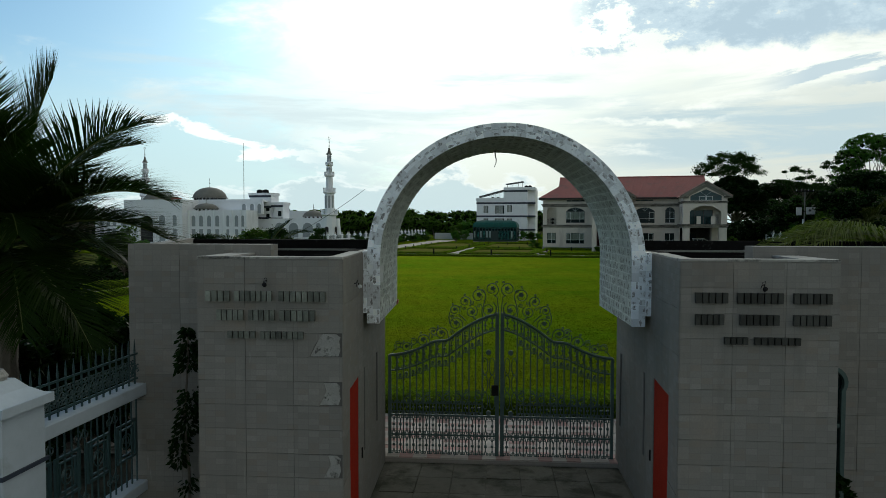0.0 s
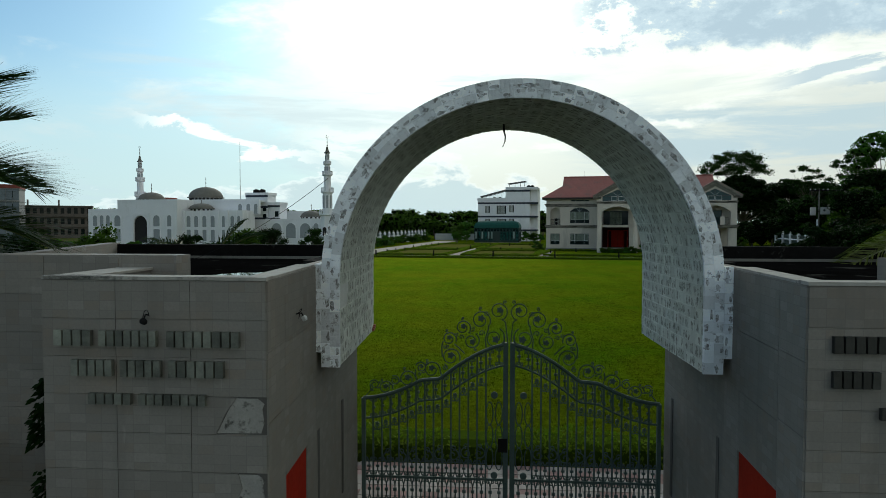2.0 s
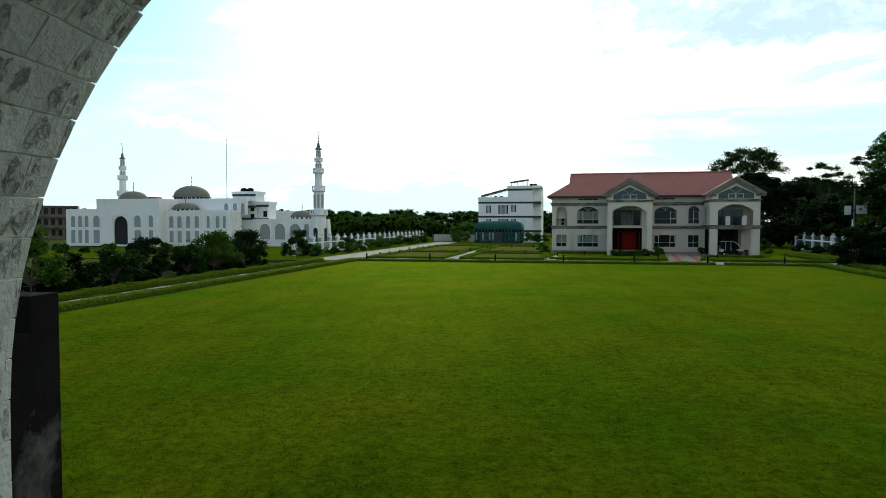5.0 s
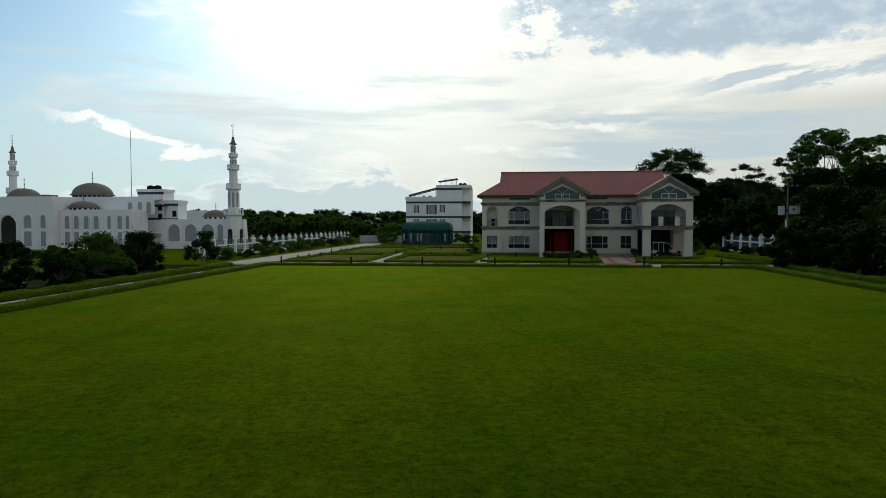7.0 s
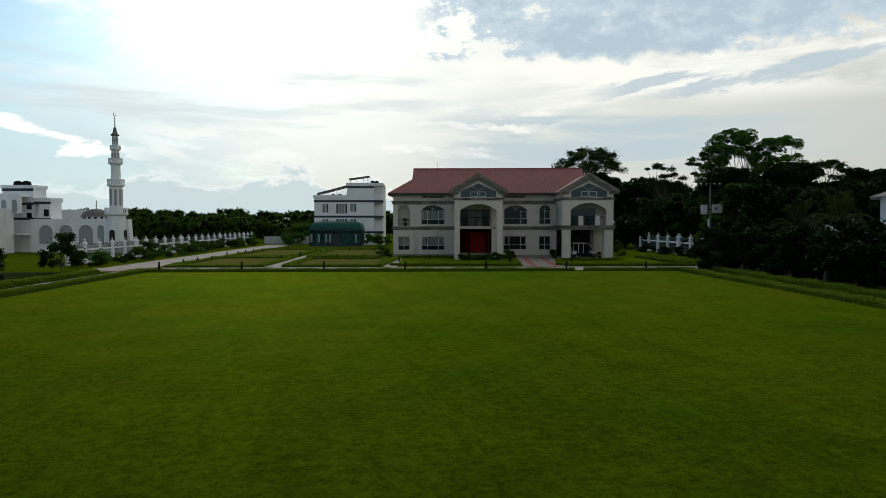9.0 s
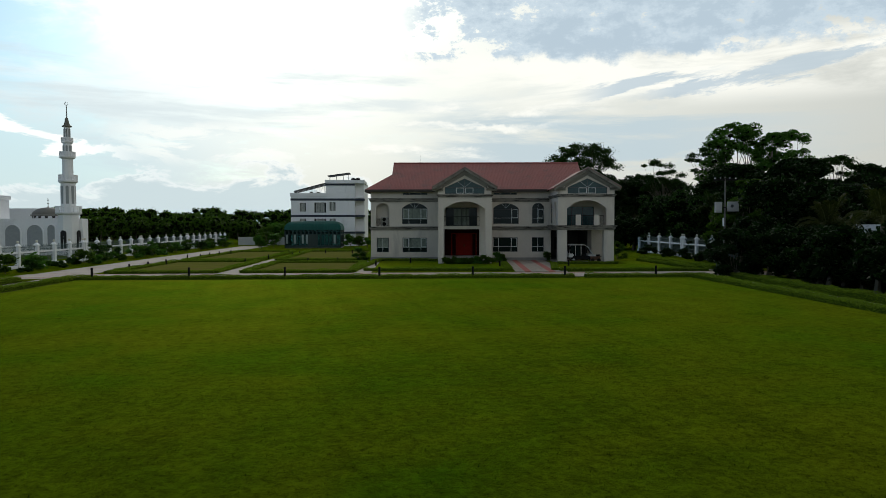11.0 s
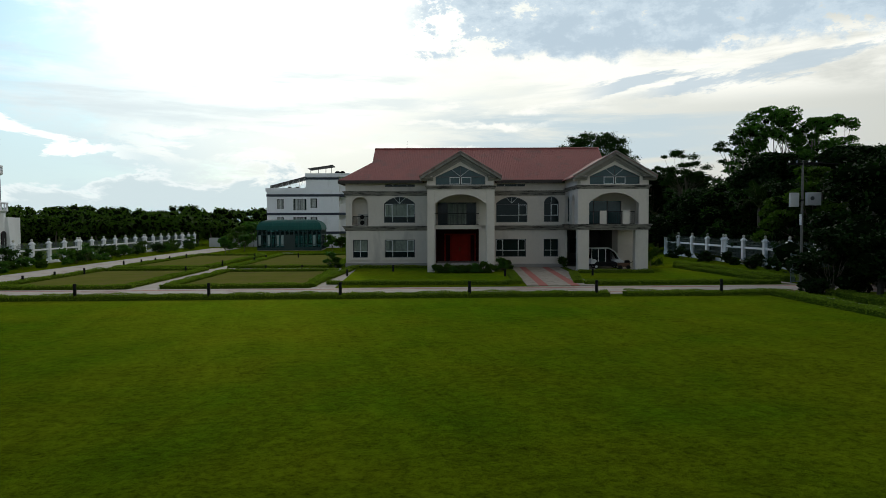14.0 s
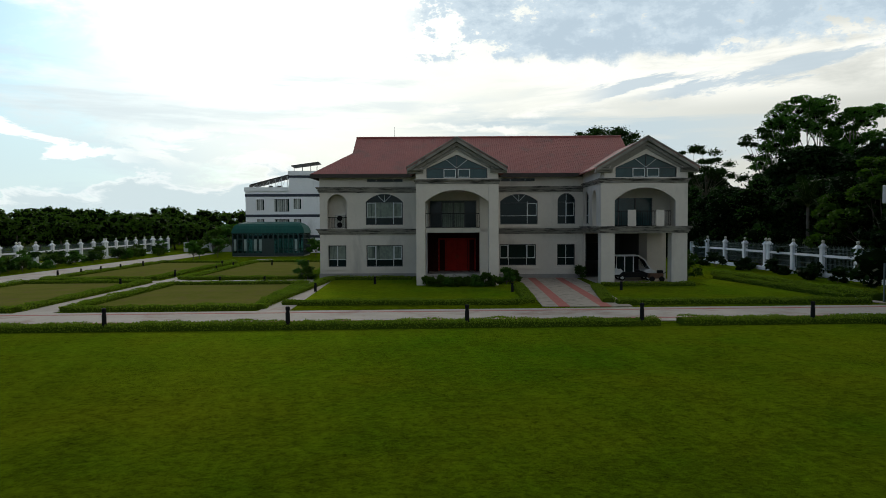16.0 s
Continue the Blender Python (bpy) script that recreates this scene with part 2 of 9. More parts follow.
def clear_glass(name, tint, clear):
    """Thin see-through glass: tinted, with the sky's gloss on it."""
    m = bpy.data.materials.new(name)
    m.use_nodes = True
    n = Nodes(m.node_tree)
    a = n.add("ShaderNodeBsdfTransparent")
    a.inputs[0].default_value = (*tint, 1)
    b = n.add("ShaderNodeBsdfPrincipled")
    b.inputs["Base Color"].default_value = (0.02, 0.05, 0.05, 1)
    b.inputs["Roughness"].default_value = 0.08
    mx = n.add("ShaderNodeMixShader")
    mx.inputs[0].default_value = 1 - clear
    n.link(a.outputs[0], mx.inputs[1])
    n.link(b.outputs[0], mx.inputs[2])
    o = n.add("ShaderNodeOutputMaterial")
    n.link(mx.outputs[0], o.inputs[0])
    return m


PLASTER = surf("grey_beige_plaster", (0.635, 0.585, 0.525), (0.56, 0.515, 0.46), 0.5, 0.85, 0.15, 40, stain=(0.40, 0.37, 0.335), stain_scale=0.6, stain_at=(0.55, 0.78), streak=0.35)
TRIM = surf("weathered_grey_trim", (0.29, 0.27, 0.235), (0.19, 0.178, 0.158), 0.9, 0.85, 0.3, 30, stain=(0.030, 0.030, 0.026), stain_scale=0.9, stain_at=(0.48, 0.62), streak=9.0)
RAKE = surf("weathered_raking_trim", (0.27, 0.255, 0.225), (0.19, 0.18, 0.16), 1.2, 0.85, 0.3, 30, stain=(0.060, 0.058, 0.050), stain_scale=1.1, stain_at=(0.54, 0.70))
ROOFRED = surf("red_ribbed_roofing", (0.30, 0.085, 0.072), (0.24, 0.068, 0.06), 0.4, 0.6, 0.1, 12, stain=(0.19, 0.075, 0.065), stain_scale=0.7)
GLASS = glass("dark_window_glass", (0.008, 0.018, 0.020), 0.16)
GLASS_TEAL = glass("teal_tinted_glass", (0.030, 0.075, 0.082), 0.28)
CURTAIN = surf("pale_green_curtain", (0.24, 0.28, 0.24), (0.12, 0.15, 0.13), 5, 0.9, stain=(0.05, 0.07, 0.062), stain_scale=3.0, stain_at=(0.52, 0.66), streak=0.06)
NETCURTAIN = surf("pale_net_curtain", (0.42, 0.44, 0.42), (0.24, 0.26, 0.25), 4, 0.9, streak=0.06)
ALU = surf("white_window_frame", (0.62, 0.66, 0.67), (0.54, 0.57, 0.58), 2, 0.5)
ALUDARK = surf("dark_window_frame", (0.05, 0.055, 0.06), None, 2, 0.5)
GREYBAR = surf("grey_glazing_bar", (0.40, 0.45, 0.46), None, 2, 0.6)
REDDOOR = surf("red_varnished_wood", (0.36, 0.014, 0.007), (0.22, 0.010, 0.005), 2.5, 0.6, 0.1, 30, spec=0.1)
IRON = surf("grey_painted_iron", (0.080, 0.122, 0.116), (0.050, 0.080, 0.077), 4, 0.62, 0.05, 60, spec=0.3)
IRONDARK = surf("dark_green_painted_iron", (0.028, 0.065, 0.068), (0.018, 0.044, 0.046), 4, 0.5)
WHITE = surf("white_painted_masonry", (0.84, 0.86, 0.90), (0.77, 0.79, 0.83), 0.4, 0.8, 0.1, 30, stain=(0.56, 0.58, 0.60), stain_scale=0.35, stain_at=(0.58, 0.78), streak=0.4)
NAVY = surf("dark_blue_band", (0.03, 0.04, 0.065), None, 1, 0.7)
DOME = surf("grey_dome_tiles", (0.17, 0.165, 0.145), (0.12, 0.118, 0.105), 1.2, 0.75, 0.1, 20)
WINGREY = surf("grey_window_lattice", (0.33, 0.36, 0.385), (0.26, 0.285, 0.305), 3, 0.7)


def cladding():
    """Warm grey cement tiles with a printed pattern of small blocks in slightly different tones."""
    m = bpy.data.materials.new("grey_tile_cladding")
    m.use_nodes = True
    n = Nodes(m.node_tree)
    pos = n.add("ShaderNodeTexCoord").outputs["Object"]
    sep = n.add("ShaderNodeSeparateXYZ")
    n.link(pos, sep.inputs[0])
    along = n.math("ADD", sep.outputs[0], sep.outputs[1])
    cb = n.add("ShaderNodeCombineXYZ")
    n.link(along, cb.inputs[0])
    n.link(sep.outputs[2], cb.inputs[1])
    br = n.add("ShaderNodeTexBrick")
    n.link(cb.outputs[0], br.inputs["Vector"])
    br.inputs["Color1"].default_value, br.inputs["Color2"].default_value = (0, 0, 0, 1), (1, 1, 1, 1)
    br.inputs["Scale"].default_value = 1.0
    br.inputs["Mortar Size"].default_value = 0.0018
    br.inputs["Mortar Smooth"].default_value = 0.3
    br.inputs["Mortar"].default_value = (0.4, 0.4, 0.4, 1)
    br.inputs["Brick Width"].default_value, br.inputs["Row Height"].default_value = 0.124, 0.0713
    br.offset, br.squash = 0.0, 1.0
    br.inputs["Bias"].default_value = 0.0
    col = n.mix(br.outputs[0], (0.208, 0.195, 0.178), (0.240, 0.226, 0.207))
    col = n.mix(n.math("MULTIPLY", br.outputs["Fac"], 0.45), col, (0.12, 0.115, 0.108))
    col = n.mix(n.ramp(br.outputs[0], [(0.82, 0.0), (0.97, 0.18)]), col, (0.33, 0.315, 0.29))
    col = n.mix(n.ramp(br.outputs[0], [(0.06, 0.32), (0.18, 0.0)]), col, (0.255, 0.205, 0.160))
    warm = n.ramp(n.noise(pos, 1.6, 3), [(0.55, 0.0), (0.75, 0.5)])
    col = n.mix(warm, col, (0.27, 0.225, 0.185))
    r = n.math("ADD", 0.90, n.math("MULTIPLY", n.add("ShaderNodeObjectInfo").outputs["Random"], 0.18))
    col = n.mix(1.0, col, r, "MULTIPLY")
    grain = n.noise(pos, 45, 4, 0.6)
    col = n.mix(n.ramp(grain, [(0.35, 0.0), (0.7, 0.35)]), col, (0.17, 0.16, 0.15))
    mp = n.add("ShaderNodeMapping")
    mp.inputs["Scale"].default_value = (1.6, 1.6, 0.18)
    n.link(pos, mp.inputs[0])
    streak = n.ramp(n.noise(mp.outputs[0], 2.0, 6, 0.65), [(0.56, 0.0), (0.74, 0.55)])
    col = n.mix(streak, col, (0.15, 0.14, 0.13))
    lime = n.ramp(n.noise(n.vmath("ADD", mp.outputs[0], (5, 3, 0)), 3.2, 5, 0.6), [(0.66, 0.0), (0.74, 0.5)])
    col = n.mix(lime, col, (0.46, 0.45, 0.43))
    b = n.add("ShaderNodeBsdfPrincipled")
    n.link(col, b.inputs["Base Color"])
    b.inputs["Roughness"].default_value = 0.72
    b.inputs["Specular IOR Level"].default_value = 0.3
    bn = n.add("ShaderNodeBump")
    bn.inputs["Strength"].default_value = 0.2
    bn.inputs["Distance"].default_value = 0.01
    n.link(grain, bn.inputs["Height"])
    n.link(bn.outputs[0], b.inputs["Normal"])
    o = n.add("ShaderNodeOutputMaterial")
    n.link(b.outputs[0], o.inputs[0])
    return m


STONE = cladding()
MORTAR = surf("dark_joint_mortar", (0.10, 0.096, 0.09), None, 3, 0.9)
PALEMORTAR = surf("pale_joint_mortar", (0.70, 0.71, 0.70), (0.58, 0.59, 0.58), 6, 0.9)
GREYPLAIN = surf("bare_grey_render", (0.24, 0.235, 0.22), (0.19, 0.185, 0.175), 1.4, 0.9, 0.25, 40, stain=(0.11, 0.11, 0.10), stain_scale=1.6)
BITUMEN = surf("black_mouldy_render", (0.014, 0.014, 0.014), (0.006, 0.006, 0.006), 1.2, 0.9, 0.3, 30, stain=(0.11, 0.11, 0.105), stain_scale=1.6, stain_at=(0.60, 0.74), spec=0.03)
CAPTOP = surf("pale_worn_coping", (0.42, 0.405, 0.375), (0.27, 0.26, 0.24), 1.8, 0.85, 0.2, 40, stain=(0.05, 0.05, 0.046), stain_scale=2.2, stain_at=(0.54, 0.64))
SPLIT = surf("split_white_stone", (0.87, 0.91, 0.95), (0.74, 0.785, 0.84), 7, 0.75, 0.9, 28, stain=(0.36, 0.37, 0.385), stain_scale=16.0, stain_at=(0.57, 0.65), rand=0.24)
BARERENDER = surf("pale_bare_render", (0.36, 0.35, 0.33), (0.24, 0.235, 0.22), 6, 0.9, 0.4, 30, stain=(0.07, 0.068, 0.062), stain_scale=9.0, stain_at=(0.54, 0.64))
WETROOF = surf("wet_black_roofing", (0.006, 0.006, 0.006), (0.003, 0.003, 0.003), 1.2, 0.75, 0.8, 9, stain=(0.05, 0.05, 0.046), stain_scale=1.8, stain_at=(0.60, 0.72), spec=0.0)
GROUND = surf("rough_grass_and_soil", (0.06, 0.09, 0.02), (0.09, 0.085, 0.03), 0.08, 0.95, 0.3, 3, spec=0.0)
CONCRETE = surf("pale_concrete_paving", (0.46, 0.41, 0.36), (0.36, 0.32, 0.28), 0.6, 0.9, 0.2, 20, stain=(0.30, 0.215, 0.18), stain_scale=0.5, spec=0.1)
PAVERPINK = surf("faded_pink_paver", (0.36, 0.245, 0.23), (0.29, 0.20, 0.185), 2, 0.9, 0.2, 30, rand=0.2, spec=0.1)
PORCHPINK = surf("red_brick_paver", (0.44, 0.165, 0.135), (0.34, 0.125, 0.11), 3, 0.9, 0.2, 30, spec=0.1)
PORCHGREY = surf("stained_paver_mosaic", (0.40, 0.35, 0.29), (0.29, 0.25, 0.21), 2.2, 0.9, 0.3, 20, stain=(0.19, 0.165, 0.135), stain_scale=1.6, rand=0.1, spec=0.1)
PAVERGREY = surf("pale_grey_paver", (0.42, 0.385, 0.355), (0.34, 0.31, 0.285), 2, 0.9, 0.2, 30, rand=0.15, spec=0.1)
BLACKPLASTIC = surf("black_painted_metal", (0.010, 0.010, 0.011), None, 3, 0.8, spec=0.15)
BARK = surf("grey_brown_bark", (0.14, 0.12, 0.095), (0.08, 0.068, 0.055), 3, 0.9, 0.4, 15)
BARKPALE = surf("pale_bark", (0.30, 0.28, 0.25), (0.20, 0.185, 0.165), 3, 0.9, 0.3, 15)
LEAF = leafy("dull_green_leaves", (0.026, 0.056, 0.007), (0.058, 0.100, 0.012))
# leaf green lowered to near black to carry the shade within the foliage
LEAFSHADE = leafy("shade_dark_leaves", (0.003, 0.009, 0.002), (0.012, 0.034, 0.005), 0.15)
LEAFMID = leafy("deep_green_leaves", (0.008, 0.026, 0.005), (0.027, 0.062, 0.010), 0.25)
LEAFLIGHT = leafy("fresh_green_leaves", (0.034, 0.092, 0.016), (0.072, 0.150, 0.026))
# near-black body inside each leaf clump; stands for the crown's own shade
SHADECORE = surf("shade_core_green", (0.005, 0.011, 0.003), (0.003, 0.006, 0.002), 1.5, 0.95, 0.6, 6, spec=0.0)
# hedge core darker than its leaves: shade between them is in the colour
HEDGECORE = surf("shaded_hedge_inside", (0.062, 0.098, 0.008), (0.040, 0.068, 0.006), 6, 0.95, 0.5, 12, spec=0.0)
HEDGE = leafy("hedge_leaves", (0.100, 0.146, 0.013), (0.180, 0.222, 0.026), 0.35, 0.8)
# brighter palm leaflets, with sunlight put into the colour
PALMLIGHT = leafy("sunlit_palm_leaflets", (0.030, 0.046, 0.010), (0.15, 0.165, 0.045), 0.35, 0.45)
PALMDULL = leafy("dull_brownish_palm_leaflets", (0.014, 0.022, 0.005), (0.062, 0.062, 0.016), 0.25, 0.5)
PALMLEAF = leafy("palm_leaflets", (0.006, 0.016, 0.003), (0.022, 0.044, 0.006), 0.2, 0.5)


# ---- mesh helpers ----
def box(bm, x0, y0, z0, x1, y1, z1, m=None, bevel=0.0):
    vs = [(x, y, z) for x in (x0, x1) for y in (y0, y1) for z in (z0, z1)]
    v = [bm.verts.new((m @ Vector(p)) if m else p) for p in vs]
    fs = [bm.faces.new([v[i] for i in f]) for f in ((0, 1, 3, 2), (4, 6, 7, 5), (0, 4, 5, 1), (2, 3, 7, 6), (0, 2, 6, 4), (1, 5, 7, 3))]
    if bevel:
        es = list({e for f in fs for e in f.edges})
        bmesh.ops.bevel(bm, geom=es, offset=bevel, segments=1, affect="EDGES")
    return bm


def prism(bm, pts, y0, y1, m=None, flip=False):
    """A closed outline in (x, z), drawn out from y0 to y1."""
    a = [bm.verts.new((m @ Vector((x, y0, z))) if m else (x, y0, z)) for x, z in pts]
    b = [bm.verts.new((m @ Vector((x, y1, z))) if m else (x, y1, z)) for x, z in pts]
    bm.faces.new(a)
    bm.faces.new(list(reversed(b)))
    for i in range(len(pts)):
        j = (i + 1) % len(pts)
        bm.faces.new((a[j], a[i], b[i], b[j]))
    return bm


def lathe(bm, profile, seg=24, m=None, arc=2 * math.pi):
    """A profile of (radius, z), turned round the z axis."""
    rings = []
    for r, z in profile:
        rings.append([bm.verts.new((m @ Vector((r * math.cos(arc * i / seg), r * math.sin(arc * i / seg), z))) if m else (r * math.cos(arc * i / seg), r * math.sin(arc * i / seg), z)) for i in range(seg)])
    for a, b in zip(rings, rings[1:]):
        for i in range(seg):
            j = (i + 1) % seg
            bm.faces.new((a[i], a[j], b[j], b[i]))
    bm.faces.new(list(reversed(rings[0])))
    bm.faces.new(rings[-1])
    return bm


def tube(bm, pts, r0, r1=None, seg=6):
    """A round bar through the points, from radius r0 to r1."""
    r1 = r0 if r1 is None else r1
    pts = [Vector(p) for p in pts]
    rings = []
    for i, p in enumerate(pts):
        t = (pts[min(i + 1, len(pts) - 1)] - pts[max(i - 1, 0)]).normalized()
        u = t.cross(Vector((0, 0, 1)) if abs(t.z) < 0.95 else Vector((1, 0, 0))).normalized()
        w = t.cross(u)
        r = r0 + (r1 - r0) * i / (len(pts) - 1)
        rings.append([bm.verts.new(p + (u * math.cos(2 * math.pi * k / seg) + w * math.sin(2 * math.pi * k / seg)) * r) for k in range(seg)])
    for a, b in zip(rings, rings[1:]):
        for k in range(seg):
            j = (k + 1) % seg
            bm.faces.new((a[k], a[j], b[j], b[k]))
    bm.faces.new(rings[0])
    bm.faces.new(list(reversed(rings[-1])))
    return bm


def mesh_of(name, bm, material, smooth=False):
    bmesh.ops.recalc_face_normals(bm, faces=bm.faces)
    me = bpy.data.meshes.new(name)
    bm.to_mesh(me)
    bm.free()
    for m in material if isinstance(material, (list, tuple)) else [material]:
        me.materials.append(m)
    if smooth:
        me.polygons.foreach_set("use_smooth", [True] * len(me.polygons))
    return me


def part(name, bm, material, parent=None, label="", smooth=False, m=None):
    ob = new(name, mesh_of(name, bm, material, smooth))
    if parent:
        ob.parent = parent
    if m is not None:
        ob.matrix_local = m
    if label:
        tagged(ob, label)
    return ob


def thing(name, m, label, category, group="", kind=""):
    ob = new(name)
    ob.empty_display_size = 0.2
    ob.matrix_world = m
    return tagged(ob, label, category, group, kind)


def fresh():
    return bmesh.new()


def boxed(*args, **kw):
    return box(bmesh.new(), *args, **kw)


def soup(name, verts, faces, material, parent=None, label=""):
    me = bpy.data.meshes.new(name)
    me.from_pydata(verts, [], faces)
    me.materials.append(material)
    ob = new(name, me)
    if parent:
        ob.parent = parent
    if label:
        tagged(ob, label)
    return ob


GATE = pose(0.872, 9.433, 0, 0, 0, -4.7)
HOUSE = pose(15.58, 102.45, 0, 0, 0, -14.6)
GARDEN = pose(0, 0, 0, 0, 0, -11.35)


# ---- the ground and its paving ----
def lawn_material(name, blades=False, worn=0.52, shine=1.0, gain=1.0):
    """Mown grass: broad yellower and greener patches, faint mowing tracks, fine blades and a few worn spots."""
    m = bpy.data.materials.new(name)
    m.use_nodes = True
    n = Nodes(m.node_tree)
    pos = n.add("ShaderNodeTexCoord").outputs["Object"]
    big = n.ramp(n.noise(pos, 0.085, 4, 0.6, 0.4), [(0.36, 0.0), (0.64, 1.0)])
    mid = n.ramp(n.noise(pos, 0.42, 6, 0.62, 0.3), [(0.38, 0.0), (0.66, 1.0)])
    tr = n.add("ShaderNodeMapping")
    tr.inputs["Rotation"].default_value = (0, 0, radians(11.35))
    tr.inputs["Scale"].default_value = (1.0, 0.07, 1.0)
    n.link(pos, tr.inputs[0])
    track = n.ramp(n.noise(tr.outputs[0], 1.1, 5, 0.65), [(0.36, 0.0), (0.66, 1.0)])
    tuft = n.ramp(n.noise(pos, 3.2, 8, 0.75, 0.2), [(0.38, 0.0), (0.62, 1.0)])
    gap = n.ramp(n.noise(n.vmath("ADD", pos, (3, 9, 0)), 9.0, 6, 0.75), [(0.47, 0.0), (0.64, 1.0)])
    hue = n.ramp(n.noise(n.vmath("ADD", pos, (12, 40, 0)), 0.22, 5, 0.6, 0.5), [(0.38, 0.0), (0.62, 1.0)])
    col = n.mix(big, (0.037, 0.098, 0.0020), (0.084, 0.112, 0.0030))
    col = n.mix(n.math("MULTIPLY", hue, 0.45), col, (0.100, 0.118, 0.0036))
    k = n.math("ADD", 0.47, n.math("MULTIPLY", mid, 0.26))
    k = n.math("ADD", k, n.math("MULTIPLY", track, 0.20))
    k = n.math("ADD", k, n.math("MULTIPLY", tuft, 0.62))
    # shade between blades, put into the colour as dark specks; worn is its depth
    k = n.math("SUBTRACT", k, n.math("MULTIPLY", gap, worn))
    col = n.mix(1.0, col, n.math("MULTIPLY", k, gain), "MULTIPLY")
    bare = n.ramp(n.noise(n.vmath("ADD", pos, (31, 7, 0)), 0.30, 7, 0.72), [(0.66, 0.0), (0.76, 0.75)])
    col = n.mix(bare, col, (0.075, 0.062, 0.010))
    b = n.add("ShaderNodeBsdfPrincipled")
    if blades:
        r = n.add("ShaderNodeNewGeometry").outputs["Random Per Island"]
        col = n.mix(1.0, col, n.math("ADD", 0.5, n.math("MULTIPLY", r, 1.3)), "MULTIPLY")
    n.link(col, b.inputs["Base Color"])
    b.inputs["Roughness"].default_value = 0.95
    b.inputs["Specular IOR Level"].default_value = 0.0
    b.inputs["Sheen Weight"].default_value = 0.11
    b.inputs["Sheen Roughness"].default_value = 0.35
    b.inputs["Sheen Tint"].default_value = (0.60, 0.80, 0.04, 1)
    o = n.add("ShaderNodeOutputMaterial")
    if blades:
        t = n.add("ShaderNodeBsdfTranslucent")
        n.link(n.mix(1.0, col, (1.25, 1.35, 0.8), "MULTIPLY"), t.inputs[0])
        mx = n.add("ShaderNodeMixShader")
        mx.inputs[0].default_value = 0.5
        n.link(b.outputs[0], mx.inputs[1])
        n.link(t.outputs[0], mx.inputs[2])
        n.link(mx.outputs[0], o.inputs[0])
    else:
        bn = n.add("ShaderNodeBump")
        bn.inputs["Strength"].default_value = 0.9
        bn.inputs["Distance"].default_value = 0.05
        n.link(n.math("ADD", n.noise(pos, 26, 5, 0.7), tuft), bn.inputs["Height"])
        n.link(bn.outputs[0], b.inputs["Normal"])
        # the blades' gloss at a flat angle
        lw = n.add("ShaderNodeLayerWeight")
        lw.inputs["Blend"].default_value = 0.5
        gloss = n.add("ShaderNodeBsdfGlossy")
        gloss.inputs["Roughness"].default_value = 0.6
        n.link(n.mix(1.0, n.mix(hue, (0.036, 0.064, 0.003), (0.054, 0.064, 0.004)), n.math("MULTIPLY", n.math("POWER", lw.outputs["Facing"], 7.0), shine), "MULTIPLY"), gloss.inputs["Color"])
        both = n.add("ShaderNodeAddShader")
        n.link(b.outputs[0], both.inputs[0])
        n.link(gloss.outputs[0], both.inputs[1])
        n.link(both.outputs[0], o.inputs[0])
    return m


LAWN = lawn_material("mown_lawn")
GRASS = lawn_material("grass_blades", True)
FINELAWN = lawn_material("dense_front_lawn", worn=0.1, gain=1.2)
ROUGHGRASS = lawn_material("rough_garden_grass", worn=0.6, shine=0.12)
BEDGRASS = surf("dry_bed_grass", (0.155, 0.145, 0.036), (0.108, 0.122, 0.022), 0.5, 0.95, 0.6, 14, stain=(0.14, 0.115, 0.045), stain_scale=0.8, spec=0.0)


def slab(name, pts, z0, z1, material, label="", m=None):
    """A flat slab over an outline in plan."""
    bm = fresh()
    a = [bm.verts.new((x, y, z1)) for x, y in pts]
    b = [bm.verts.new((x, y, z0)) for x, y in pts]
    bm.faces.new(a)
    for i in range(len(pts)):
        j = (i + 1) % len(pts)
        bm.faces.new((a[i], b[i], b[j], a[j]))
    ob = part(name, bm, material)
    if m is not None:
        ob.matrix_world = m
    return tagged(ob, label, kind="structure")


def rect(x0, y0, x1, y1):
    return [(x0, y0), (x1, y0), (x1, y1), (x0, y1)]


slab("ground", rect(-2500, -2500, 2500, 2500), -1.0, -0.16, GROUND, "rough grassy ground reaching the horizon")
slab("lawn", [(-21.3, 16.3), (23.4, 12.6), (35.3, 73.0), (-8.4, 81.8)], -0.16, 0.0, LAWN, "large mown green lawn with worn patches")
slab("garden_ground", rect(-75, 78.7, 75, 240), -0.3, -0.02, ROUGHGRASS, "grass round the drive and garden beds", GARDEN)
slab("side_bed", rect(-38, 12, -28.8, 79.0), -0.15, -0.005, surf("dark_weedy_soil", (0.030, 0.046, 0.012), (0.020, 0.026, 0.010), 0.8, 0.95, 0.5, 8, stain=(0.055, 0.05, 0.03), stain_scale=0.7, spec=0.0), "dark weedy bed under the small trees", GARDEN)
slab("drive", rect(-31, 80.0, 34, 84.4), -0.1, 0.012, CONCRETE, "pale concrete drive with pinkish stains", GARDEN)
for v in (80.75, 83.55):
    slab("drive_stripe", rect(-30, v, 33, v + 0.22), -0.05, 0.018, PORCHPINK, "narrow red brick stripe along the drive", GARDEN)
slab("side_road", rect(-30.6, 84.4, -26.2, 152), -0.1, 0.010, CONCRETE, "pale concrete road beside the garden", GARDEN)
slab("garden_walk", rect(-16.2, 84.4, -14.5, 134), -0.1, 0.012, CONCRETE, "pale concrete walk between garden beds", GARDEN)
slab("front_lawn", rect(0.6, -16.4, 13.7, -0.6), -0.1, 0.0, FINELAWN, "dense green lawn before the house", HOUSE)
